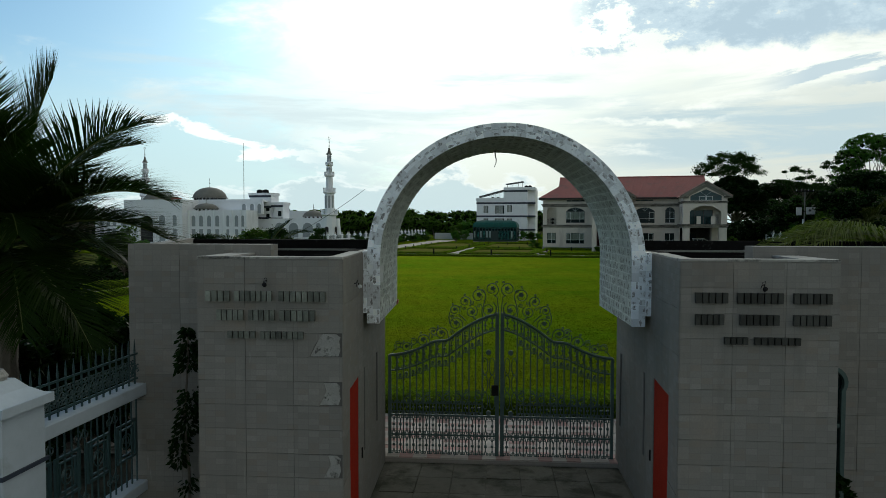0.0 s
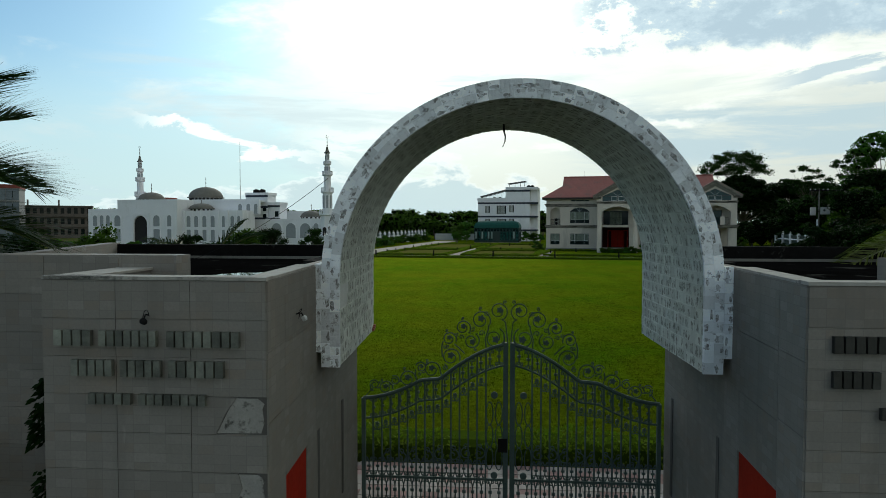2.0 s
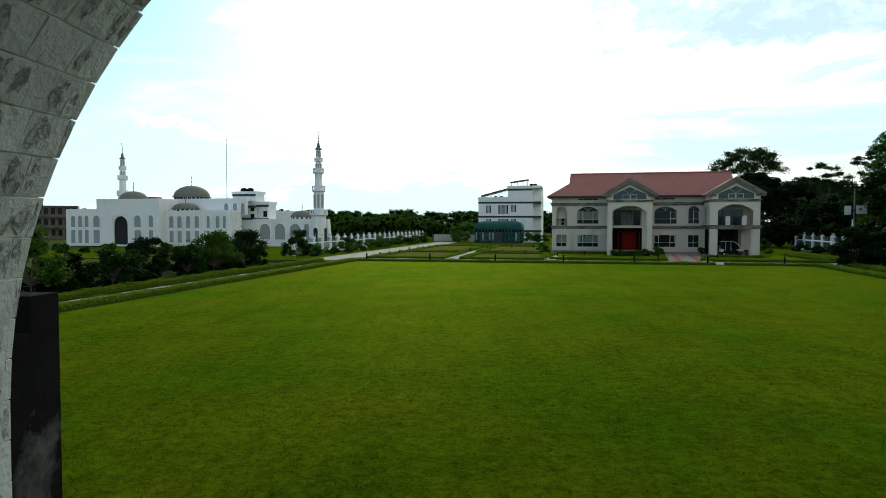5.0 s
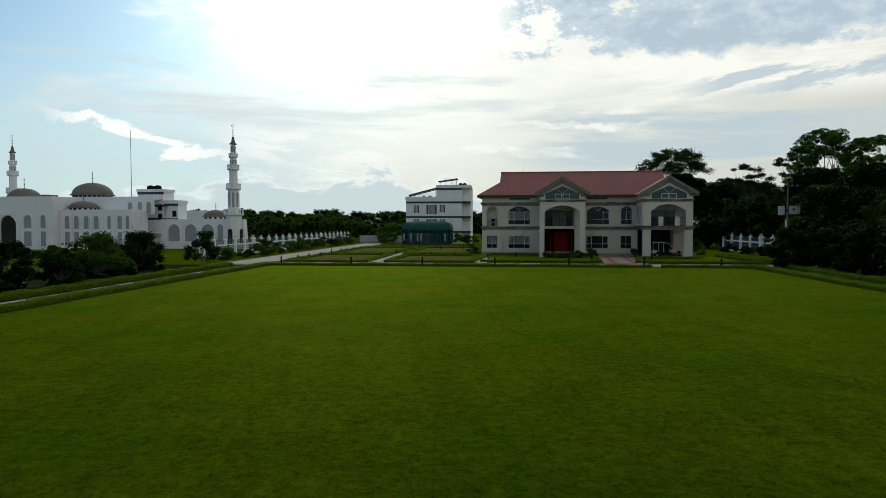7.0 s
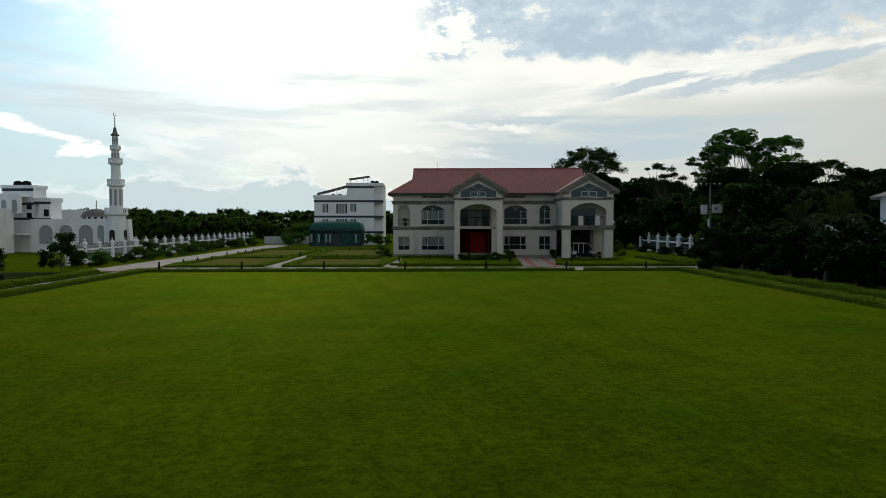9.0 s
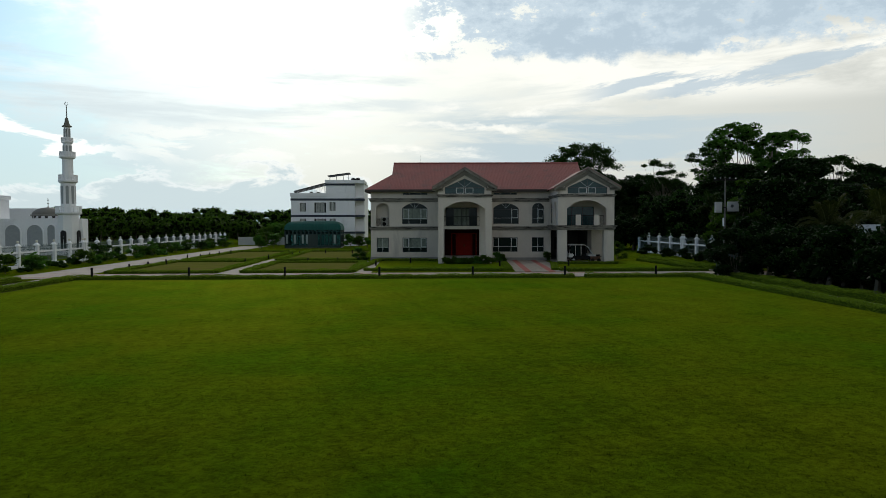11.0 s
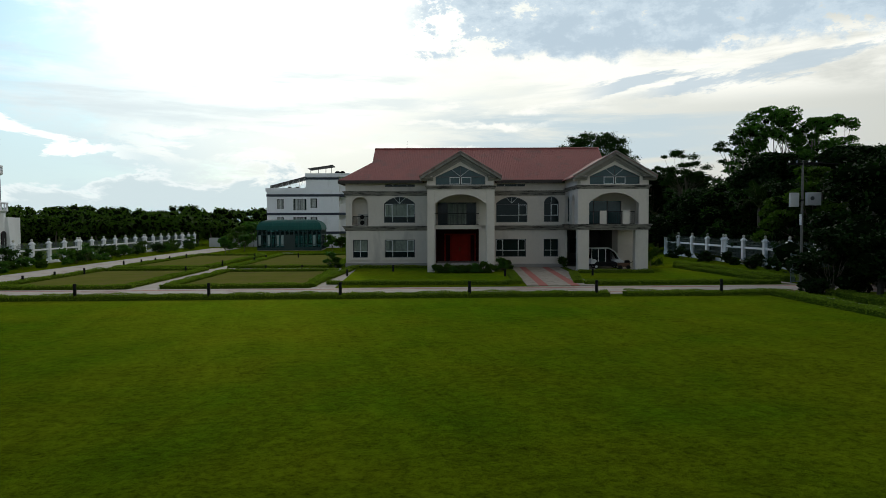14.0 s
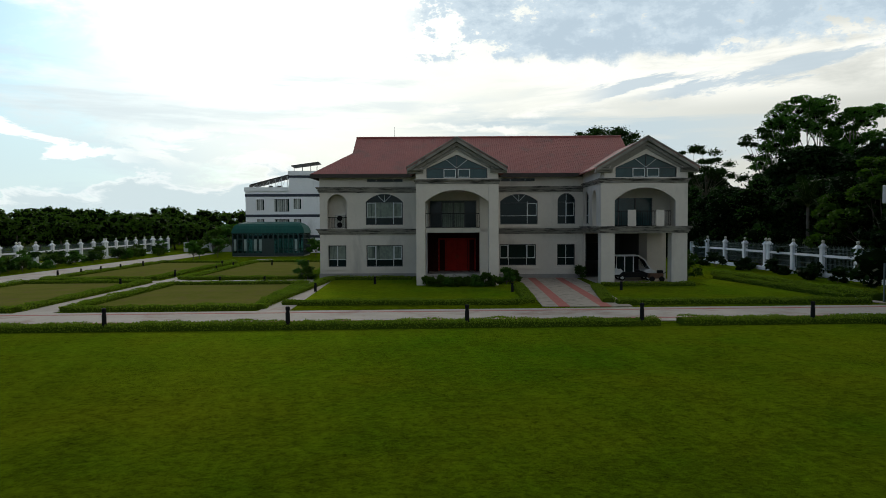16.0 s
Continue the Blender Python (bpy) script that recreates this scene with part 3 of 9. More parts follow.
slab("front_lawn", [(17.8, -16.5), (30.3, -16.3), (29.0, -2.0), (26.2, -2.0), (26.2, -6.7), (18.7, -6.7)], -0.1, 0.0, FINELAWN, "dense green lawn before the porch", HOUSE)
slab("fence_walk", [(29.6, -1.0), (30.9, -16.6), (31.4, -16.6), (30.0, -1.0)], -0.1, 0.011, CONCRETE, "narrow concrete walk between two low hedges", HOUSE)
slab("house_walk", rect(-5.2, 84.4, -3.8, 101), -0.1, 0.012, CONCRETE, "pale concrete walk beside the front lawn", GARDEN)
slab("cross_walk", rect(-25.6, 101.4, -16.2, 102.6), -0.1, 0.013, CONCRETE, "pale concrete cross walk between beds", GARDEN)
slab("cross_walk", rect(-14.5, 101.4, -5.2, 102.6), -0.1, 0.013, CONCRETE, "pale concrete cross walk between beds", GARDEN)
slab("lawn_path", rect(-27.2, 12, -26.0, 79.5), -0.1, 0.012, CONCRETE, "narrow concrete path along the lawn", GARDEN)
slab("lawn_path", rect(21.4, 14, 22.6, 80.0), -0.1, 0.012, CONCRETE, "narrow concrete path along the lawn", GARDEN)
for k, (u0, v0, u1, v1) in enumerate(((-24.6, 85.5, -16.9, 100.6), (-13.8, 85.6, -5.7, 98.6), (-24.6, 104, -17.6, 126.5), (-14.6, 104, -6.2, 126.5))):
    slab("garden_bed", rect(u0, v0, u1, v1), -0.1, 0.03, BEDGRASS, "dry grass bed framed by low hedge", GARDEN)
# the striped approach to the car porch, in the house's frame
for x, w, material, what in ((14.0, 0.75, PORCHGREY, "grey"), (14.75, 0.55, PORCHPINK, "pink"), (15.30, 1.45, PORCHGREY, "grey"), (16.75, 0.55, PORCHPINK, "pink"), (17.30, 1.0, PORCHGREY, "grey")):
    slab("porch_drive", [(x + 0.1, -17.6), (x + w + 0.1, -17.6), (x + w + 0.6, -0.1), (x + 0.6, -0.1)], -0.1, 0.022, material, what + " strip of paving on the striped approach", HOUSE)
GATE_PAVERS = []
# outside the gate and the path just inside it
slab("forecourt", rect(-9, -14, 9, 2.1), -0.3, -0.13, surf("worn_forecourt_paving", (0.115, 0.11, 0.092), (0.07, 0.068, 0.056), 0.9, 0.9, 0.4, 14, stain=(0.030, 0.032, 0.022), stain_scale=1.5, stain_at=(0.48, 0.62), rand=0.15, spec=0.2), "worn concrete forecourt before the gate", GATE)
for i in range(7):
    for k in range(11):
        bm = fresh()
        x, y = -1.9 + i * 0.546, -5.0 + k * 0.64
        box(bm, x + 0.008, y + 0.008, -0.14, x + 0.538, y + 0.632, -0.112 + 0.003 * ((i * 7 + k * 3) % 4))
        ob = part("paving_tile", bm, MATS["worn_forecourt_paving"], bpy.data.objects["forecourt"])
for i in range(21):
    for k in range(13):
        bm = fresh()
        x, y = -2.5 + i * 0.24, 2.12 + k * 0.20
        box(bm, x + 0.004, y + 0.004, -0.07, x + 0.236, y + 0.196, -0.04 + 0.002 * ((i * 5 + k * 3) % 5))
        GATE_PAVERS.append(part("paver", bm, PAVERPINK if (i * 7 + k * 11 + i * k) % 5 < 2 else PAVERGREY))
slab("gate_path", rect(-30, 2.1, 26, 4.75), -0.3, -0.06, surf("path_bedding", (0.30, 0.27, 0.25), None, 2, 0.9), "bedding under the paver path", GATE)
for ob in GATE_PAVERS:
    ob.parent = bpy.data.objects["gate_path"]


# ---- the gate: two tile-clad gatehouses, the stone arch, the iron leaves ----
def tile_faces(parent, name, x0, x1, z0, z1, tw, th, face, skip=(), seed=0):
    """Clads a rectangle with tiles. face(x, z, d) gives the place on the wall, d metres proud."""
    nx, nz = max(1, round((x1 - x0) / tw)), max(1, round((z1 - z0) / th))
    w, h, g = (x1 - x0) / nx, (z1 - z0) / nz, 0.002
    rnd = random.Random(seed)
    base = {}
    for k in range(nz):
        for i in range(nx):
            if (i, nz - 1 - k) in skip:
                continue
            a, b, c, d = x0 + i * w + g, x0 + (i + 1) * w - g, z0 + k * h + g, z0 + (k + 1) * h - g
            out = 0.010 + rnd.uniform(-0.002, 0.002)
            bm = fresh()
            cx, cz = (a + b) / 2, (c + d) / 2
            pr = [Vector(face(x, z, dd)) for dd in (0.0, out) for x, z in ((a, c), (b, c), (b, d), (a, d))]
            v = [bm.verts.new(p) for p in pr]
            for f in ((4, 5, 6, 7), (0, 1, 5, 4), (1, 2, 6, 5), (2, 3, 7, 6), (3, 0, 4, 7)):
                bm.faces.new([v[q] for q in f])
            part("tile", bm, STONE, parent)


def gatehouse(side):
    """side -1: the one with Latin lettering, +1: the other one."""
    s = side
    what = "grey tile-clad gatehouse with a flat wet roof" if s < 0 else "grey tile-clad gatehouse with flat roof and red side door"
    g = thing("gatehouse", GATE, what, "gatehouse", "gatehouses")
    a, b = (1.895, 3.62) if s < 0 else (1.925, 3.63)
    X = lambda q: s * q

    def bx(bm, x0, y0, z0, x1, y1, z1):
        box(bm, min(X(x0), X(x1)), y0, z0, max(X(x0), X(x1)), y1, z1)

    # body: front block, passage wall with a door opening, wing, back wall
    back = 2.15 if s < 0 else 2.35
    d0, d1 = (-1.15, -0.40) if s < 0 else (-1.15, -0.20)     # the side door
    for name, ends in (("front_wall", (a, -1.66, -0.16, b, -1.46, 3.58)), ("outer_wall", (b - 0.3, -1.46, -0.16, b, -0.62, 3.58)), ("passage_wall", (a, -1.46, -0.16, a + 0.2, d0, 3.58)), ("door_lintel", (a, d0, 1.94, a + 0.2, d1, 3.58)), ("passage_wall", (a, d1, -0.16, a + 0.2, back, 3.58))):
        bm = fresh()
        bx(bm, *ends)
        part(name, bm, STONE, g)
    bm = fresh()
    bx(bm, b, -0.62, -0.16, b + 1.42 if s < 0 else b + 4.5, -0.34, 3.71)
    bx(bm, 3.08, -0.62, 3.40, b, -0.34, 3.71)
    part("wing_wall", bm, STONE, g)
    e = b + 1.42 if s < 0 else b + 4.5
    bm = fresh()
    lean = 0.31
    pts = [(e - 0.2, -0.34), (e, -0.34), (e + lean * 4.0, 3.66), (e - 0.2 + lean * 4.0, 3.66)]
    lo = [bm.verts.new((X(x), y, -0.16)) for x, y in pts]
    hi = [bm.verts.new((X(x), y, 3.69)) for x, y in pts]
    bm.faces.new(lo)
    bm.faces.new(hi)
    for k in range(4):
        bm.faces.new((lo[k], lo[(k + 1) % 4], hi[(k + 1) % 4], hi[k]))
    part("side_wall", bm, STONE, g)
    bm = fresh()
    bx(bm, a + 0.7, 3.5, -0.16, b + 2.7 if s < 0 else b + 5.7, 3.7, 3.67)
    bx(bm, a + 0.7, 2.36, -0.16, a + 0.9, 3.5, 3.50)
    part("back_parapet", bm, BITUMEN, g, "black mouldy parapet wall")
    bm = fresh()
    for x0, y0, x1, y1 in ((a + 0.2, -1.46, a + 1.2, 2.36), (a + 0.9, 2.36, a + 1.2, 3.5), (a + 1.2, -1.46, b - 0.2, 3.5), (b - 0.2, -0.42, b + 1.22 if s < 0 else b + 4.3, 3.5), (b + 1.22 if s < 0 else b + 4.3, 1.2, b + 1.6 if s < 0 else b + 4.7, 3.5)):
        bm = fresh()
        bx(bm, x0, y0, 3.16, x1, y1, 3.465)
        part("flat_roof", bm, WETROOF, g, "wet black flat roof")
    bm = fresh()
    bx(bm, a + 0.9, 3.42, 3.46, b + 1.5 if s < 0 else b + 4.6, 3.5, 3.50)
    part("roof_ledge", bm, GREYPLAIN, g, "worn grey ledge at the parapet foot")
    if s < 0:
        bm = fresh()
        ring = [(-2.60 + 0.48 * math.cos(t) * (1 + 0.14 * math.sin(3 * t)), -0.30 + 1.05 * math.sin(t) * (1 + 0.12 * math.cos(5 * t))) for t in [k * math.pi / 16 for k in range(32)]]
        v = [bm.verts.new((x, y, 3.471)) for x, y in ring]
        w = [bm.verts.new((x, y, 3.4655)) for x, y in ring]
        bm.faces.new(v)
        for i in range(32):
            bm.faces.new((v[i], w[i], w[(i + 1) % 32], v[(i + 1) % 32]))
        part("puddle", bm, surf("rain_water", (0.02, 0.02, 0.02), None, 1, 0.05, spec=1.0), g, "shallow puddle of rain water")
    # pale copings on the front block
    bm = fresh()
    bx(bm, a - 0.005, -1.675, 3.58, b, -1.50, 3.605)
    bx(bm, a - 0.005, -1.50, 3.58, a + 0.18, 0.0, 3.60)
    bx(bm, b - 0.32, -1.50, 3.58, b, -0.62, 3.601)
    part("coping", bm, CAPTOP, g, "pale worn coping")
    # door in the passage wall
    bm = fresh()
    bx(bm, a + 0.004, d0 + 0.006, -0.12, a + 0.06, d1 - 0.006, 1.935)
    d = part("door", bm, surf("orange_red_paint", (0.36, 0.022, 0.009), (0.27, 0.016, 0.007), 2, 0.7, spec=0.05), g, "orange-red painted steel door")
    bm = fresh()
    bx(bm, a - 0.012, d1 - 0.13, 0.86, a + 0.004, d1 - 0.10, 1.0)
    part("door_handle", bm, BLACKPLASTIC, d)
    if s < 0:
        w = part("wing_window", boxed(-b - 0.26, -0.64, 0.72, -b - 0.012, -0.615, 1.62), MORTAR, g, "dark narrow window opening")
        part("window_sill", boxed(-b - 0.28, -0.68, 0.66, -b - 0.012, -0.62, 0.72), IRON, w)
    # narrow slots in the passage wall
    for y, z0, z1 in ((0.06, 0.78, 1.95), (1.20, 0.86, 1.95)) if s < 0 else ((0.34, 0.71, 1.89), (1.96, 0.64, 1.85)):
        bm = fresh()
        bx(bm, a - 0.018, y - 0.035, z0, a - 0.004, y + 0.035, z1)
        part("slot", bm, MORTAR, g, "narrow dark slot")
    # cladding
    skip = {(2, 3), (2, 5), (2, 8), (2, 10)} if s < 0 else set()
    xs = (-b, -a) if s < 0 else (a, b)
    tile_faces(g, "front", xs[0], xs[1], -0.13, 3.575, 0.575, 0.285, lambda x, z, d: (x, -1.66 - d, z), skip, 1)
    tile_faces(g, "side", -1.66, d0 - 0.012, -0.13, 3.575, 0.59, 0.57, lambda y, z, d: (X(a - d), y, z), (), 2)
    tile_faces(g, "side2", d0 - 0.006, d1 + 0.006, 1.945, 3.575, 0.86, 0.55, lambda y, z, d: (X(a - d), y, z), (), 3)
    tile_faces(g, "side3", d1 + 0.012, 2.14 if s < 0 else 2.34, -0.13, 3.575, 0.88, 0.57, lambda y, z, d: (X(a - d * 0.5), y, z), (), 4)
    wx = (-b - 1.42, -b) if s < 0 else (b, b + 4.5)
    tile_faces(g, "wing", wx[0], wx[1], -0.13, 3.70, 0.70, 0.36, lambda x, z, d: (x, -0.62 - d, z), (), 5)
    if s < 0:
        # broken tiles: bare render shows, a rest of each tile still holds
        nz, h = 13, (3.575 + 0.13) / 13
        for row, cut in ((3, 0.42), (5, 0.62), (8, 0.70), (10, 0.80)):
            z1 = 3.575 - row * h
            z0 = z1 - h
            x0, x1 = -a - 0.575, -a
            xc = x0 + 0.575 * cut
            bm = fresh()
            prism(bm, [(x0 + 0.005, z0 + 0.005), (xc - 0.05, z0 + 0.005), (xc + 0.03, z0 + 0.6 * h), (xc + 0.11 * (row == 3), z1 - 0.005), (x0 + 0.005, z1 - 0.005)], -1.676, -1.66)
            part("tile", bm, STONE, g, "broken grey tile")
            # dark sheet behind the render, its edge standing for the hole's shadow
            bm = fresh()
            prism(bm, [(xc - 0.06, z0 + 0.004), (x1 - 0.002, z0 + 0.004), (x1 - 0.002, z1 - 0.002), (xc - 0.06 + 0.12 * (row == 3), z1 - 0.002)], -1.662, -1.65)
            part("dark_gap", bm, MORTAR, g, "dark sheet for the shadow round a broken tile")
            bm = fresh()
            prism(bm, [(xc - 0.045, z0 + 0.010), (x1 - 0.045, z0 + 0.016), (x1 - 0.020, z0 + 0.09), (x1 - 0.034, z1 - 0.09), (x1 - 0.018, z1 - 0.05), (x1 - 0.07, z1 - 0.012), (xc + 0.12 * (row == 3) - 0.03, z1 - 0.012)], -1.668, -1.655)
            part("bare_render", bm, BARERENDER, g, "bare grey render behind a broken tile")
    return g


gatehouse(-1)
gatehouse(1)

SIGNDARK = surf("dark_weathered_letters", (0.050, 0.052, 0.048), (0.018, 0.019, 0.017), 2.0, 0.5, metal=0.2, rand=0.4)
SIGNPALE = surf("weathered_steel_letters", (0.24, 0.25, 0.215), (0.055, 0.058, 0.050), 1.6, 0.5, metal=0.2, rand=0.4)


def wall_sign(rows, label, material):
    g = thing("wall_sign", GATE @ pose(0, -1.68, 0), label, "sign", "signs on the gatehouses")
    for x0, x1, z0, z1 in rows:
        n = max(2, round((x1 - x0) / 0.068))
        w = (x1 - x0) / n
        for k in range(n):
            bm = fresh()
            box(bm, x0 + k * w, -0.04, z0, x0 + (k + 0.80) * w, 0.0, z1)
            part("bar", bm, material, g)


def words(spans, z0, z1):
    return [(x0, x1, z0, z1) for x0, x1 in spans]


wall_sign(words(((-3.50, -3.20), (-3.15, -2.70), (-2.63, -2.07)), 3.09, 3.205) + words(((-3.37, -3.04), (-2.99, -2.67), (-2.62, -2.19)), 2.865, 2.985) + words(((-3.24, -2.90), (-2.85, -2.33)), 2.655, 2.735), "three rows of raised metal lettering, weathered pale grey", SIGNPALE)
wall_sign(words(((2.08, 2.44), (2.53, 3.03), (3.13, 3.54)), 3.12, 3.235) + words(((2.08, 2.40), (2.56, 2.99), (3.13, 3.54)), 2.88, 2.995) + words(((2.40, 2.66), (2.72, 3.22)), 2.665, 2.745), "three rows of raised metal lettering, dark weathered grey", SIGNDARK)


def arch():
    g = thing("stone_arch", GATE, "round arch clad in split white and grey stone", "arch")
    RO, RI, Z0, ZS, D = 1.912, 1.729, 2.59, 3.457, 2.36
    XB, ZB, ZW = 1.99, 2.735, 3.60                # the outer course of each leg, against the passage wall
    n = 48
    # solid core, slightly smaller than the cladding
    bm = fresh()
    ro, ri = RO - 0.02, RI + 0.02
    out = [(ro, Z0 + 0.01)] + [(ro * math.cos(t), ZS + ro * math.sin(t)) for t in [math.pi * k / n for k in range(n + 1)]] + [(-ro, Z0 + 0.01)]
    inn = [(ri, Z0 + 0.01)] + [(ri * math.cos(t), ZS + ri * math.sin(t)) for t in [math.pi * k / n for k in range(n + 1)]] + [(-ri, Z0 + 0.01)]
    A = [[bm.verts.new((x, y, z)) for x, z in out] for y in (0.02, D - 0.02)]
    B = [[bm.verts.new((x, y, z)) for x, z in inn] for y in (0.02, D - 0.02)]
    for i in range(len(out) - 1):
        bm.faces.new((A[0][i], A[0][i + 1], B[0][i + 1], B[0][i]))
        bm.faces.new((A[1][i], B[1][i], B[1][i + 1], A[1][i + 1]))
        bm.faces.new((A[0][i], A[1][i], A[1][i + 1], A[0][i + 1]))
        bm.faces.new((B[0][i], B[0][i + 1], B[1][i + 1], B[1][i]))
    for i in (0, len(out) - 1):
        bm.faces.new((A[0][i], B[0][i], B[1][i], A[1][i]))
    part("core", bm, PALEMORTAR, g)
    # the outer half of each leg, wider than the ring, over the wall
    for s in (-1, 1):
        bm = fresh()
        box(bm, min(s * (RO - 0.02), s * XB), -0.004, ZB, max(s * (RO - 0.02), s * XB), D, ZW)
        part("leg_block", bm, PALEMORTAR, g)
    # face stones: two across the ring
    rnd = random.Random(5)

    PATCH = {"face": ([], []), "soffit": ([], [])}

    def rough_patch(o, a, b, nrm, side=1, odds=0.9, where="face"):
        """A broken patch at one end of a stone's face; a and b are the half sides of the face from its middle o."""
        if rnd.random() > odds:
            return
        PV, PF = PATCH[where]
        c = o + a * side * rnd.uniform(0.40, 0.60) + b * rnd.uniform(-0.25, 0.15)
        m = 12
        ra, rb = rnd.uniform(0.34, 0.60), rnd.uniform(0.75, 1.05)
        k = len(PV)
        for i in range(m):
            t = 2 * math.pi * i / m
            q = rnd.uniform(0.6, 1.25)
            p = c + a * ra * q * math.cos(t) + b * rb * q * math.sin(t) - o
            ka, kb = max(-0.99, min(0.99, p.dot(a) / a.length_squared)), max(-0.99, min(0.99, p.dot(b) / b.length_squared))
            PV.append(tuple(o + a * ka + b * kb + nrm * 0.0015))
        PF.append(tuple(range(k, k + m)))

    def stone(pts, y0, y1):
        bm = fresh()
        o = sum((Vector((x, y0, z)) for x, z in pts), Vector()) / 4
        p = [Vector((x, y0, z)) for x, z in pts]
        rough_patch(o, (p[1] + p[2] - p[0] - p[3]) * 0.24, (p[2] + p[3] - p[0] - p[1]) * 0.24, Vector((0, -1, 0)), rnd.choice((-1, 1)), 0.75)
        cx = sum(p[0] for p in pts) / len(pts)
        cz = sum(p[1] for p in pts) / len(pts)
        a = [bm.verts.new((x, y1, z)) for x, z in pts]
        b = [bm.verts.new((cx + (x - cx) * 0.99, y0, cz + (z - cz) * 0.99)) for x, z in pts]
        bm.faces.new(b)
        for i in range(len(pts)):
            j = (i + 1) % len(pts)
            bm.faces.new((a[i], a[j], b[j], b[i]))
        part("stone", bm, SPLIT, g)

    def at(r, s):
        """A point r from the axis, s metres along the ring from the foot of the right leg."""
        leg = ZS - Z0
        arcl = math.pi * RI
        if s <= leg:
            return (r, Z0 + s)
        if s >= leg + arcl:
            return (-r, ZS - (s - leg - arcl))
        t = (s - leg) / RI
        return (r * math.cos(t), ZS + r * math.sin(t))

    total = 2 * (ZS - Z0) + math.pi * RI
    for r0, r1, step in ((RI, RI + 0.095, 0.10), (RI + 0.095, RO, 0.105)):
        s = 0.0
        while s < total - 0.01:
            e = min(total, s + step * rnd.uniform(0.8, 1.25))
            if total - e < 0.05:
                e = total
            gp = 0.0006
            pts = [at(r0 + gp, s + gp), at(r1 - gp, s + gp), at(r1 - gp, e - gp), at(r0 + gp, e - gp)]
            stone(pts, -0.014 - rnd.uniform(0, 0.007), 0.02)
            s = e
    for s in (-1, 1):
        z = ZB
        while z < ZW - 0.01:
            h = min(ZW - z, 0.105 * rnd.uniform(0.85, 1.2))
            if ZW - z - h < 0.04:
                h = ZW - z
            pts = [(s * (RO + 0.002), z + 0.002), (s * XB, z + 0.002), (s * XB, z + h - 0.002), (s * (RO + 0.002), z + h - 0.002)]
            stone(pts if s > 0 else pts[::-1], -0.014 - rnd.uniform(0, 0.008), 0.0)
            z += h
    # underside, back and top: many thin courses, joined
    V, F = [], []

    def chip(p, nrm, sc=0.9, patched=False):
        c = sum(p, Vector()) / 4
        k = len(V)
        lift = [rnd.uniform(0.004, 0.013) if max(q.y for q in p) < D - 0.02 else 0.006 for _ in p]
        if patched:
            for side, odds in ((-1, 0.92), (1, 0.35)):
                rough_patch(c + nrm * (max(lift) - 0.001), (p[1] - p[0]) * 0.48, (p[3] - p[0]) * 0.48, nrm, side, odds, "soffit")
        V.extend([tuple(q) for q in p])
        V.extend([tuple(c + (q - c) * sc + nrm * h) for q, h in zip(p, lift)])
        F.extend([(k + 4, k + 5, k + 6, k + 7)] + [(k + i, k + (i + 1) % 4, k + 4 + (i + 1) % 4, k + 4 + i) for i in range(4)])

    s, row = 0.0, 0
    while s < total - 0.01:
        e = min(total, s + 0.118)
        y = 0.0 if row % 2 else -0.081
        while y < D:
            y2 = y + rnd.uniform(0.155, 0.169)
            a, b = max(y, 0) + 0.001, min(y2, D) - 0.001
            p0, p1 = at(RI + 0.02, s + 0.001), at(RI + 0.02, e - 0.001)
            # a bare, plastered-over stretch at the head of one leg
            bare = p0[0] < 0 and 3.20 + 0.10 * a < p0[1] < ZS and a < 0.75 + 0.4 * math.sin(9 * p0[1])
            if b - a > 0.02 and not bare:
                mid = at(1.0, (s + e) / 2)
                nrm = Vector((-mid[0], 0, -(mid[1] - ZS))) if ZS < mid[1] else Vector((-math.copysign(1, mid[0]), 0, 0))
                chip([Vector((p0[0], a, p0[1])), Vector((p0[0], b, p0[1])), Vector((p1[0], b, p1[1])), Vector((p1[0], a, p1[1]))], nrm.normalized(), 0.965, True)
            y = y2
        s, row = e, row + 1
    # greenish stone tint: light thrown up by the lawn is put into the colour
    soup("soffit_cladding", V, F, surf("bounce_tinted_stone", (0.70, 0.735, 0.69), (0.58, 0.61, 0.57), 6, 0.8, 0.9, 30, stain=(0.31, 0.33, 0.28), stain_scale=12.0, stain_at=(0.60, 0.70), rand=0.12, island=True), g, "thin courses of split grey-white stone")["kind"] = "stuff"
    V, F = [], []
    s = 0.9
    while s < total - 0.95:
        e = s + 0.16
        y = 0.0
        while y < D - 0.05:
            y2 = min(D, y + rnd.uniform(0.2, 0.3))
            p0, p1 = at(RO - 0.02, s + 0.004), at(RO - 0.02, e - 0.004)
            mid = at(1.0, (s + e) / 2)
            chip([Vector((p0[0], y, p0[1])), Vector((p1[0], y, p1[1])), Vector((p1[0], y2 - 0.005, p1[1])), Vector((p0[0], y2 - 0.005, p0[1]))], Vector((mid[0], 0, max(mid[1] - ZS, 0))).normalized(), 0.94)
            y = y2
        s = e
    soup("top_cladding", V, F, MATS["bounce_tinted_stone"], g)["kind"] = "stuff"
    # the soffit's breaks carry the same green lawn light in their colours
    for where, pale, dull, dark in (("face", (0.70, 0.73, 0.77), (0.50, 0.525, 0.55), (0.22, 0.222, 0.225)), ("soffit", (0.63, 0.665, 0.62), (0.48, 0.51, 0.47), (0.23, 0.243, 0.215))):
        PV, PF = PATCH[where]
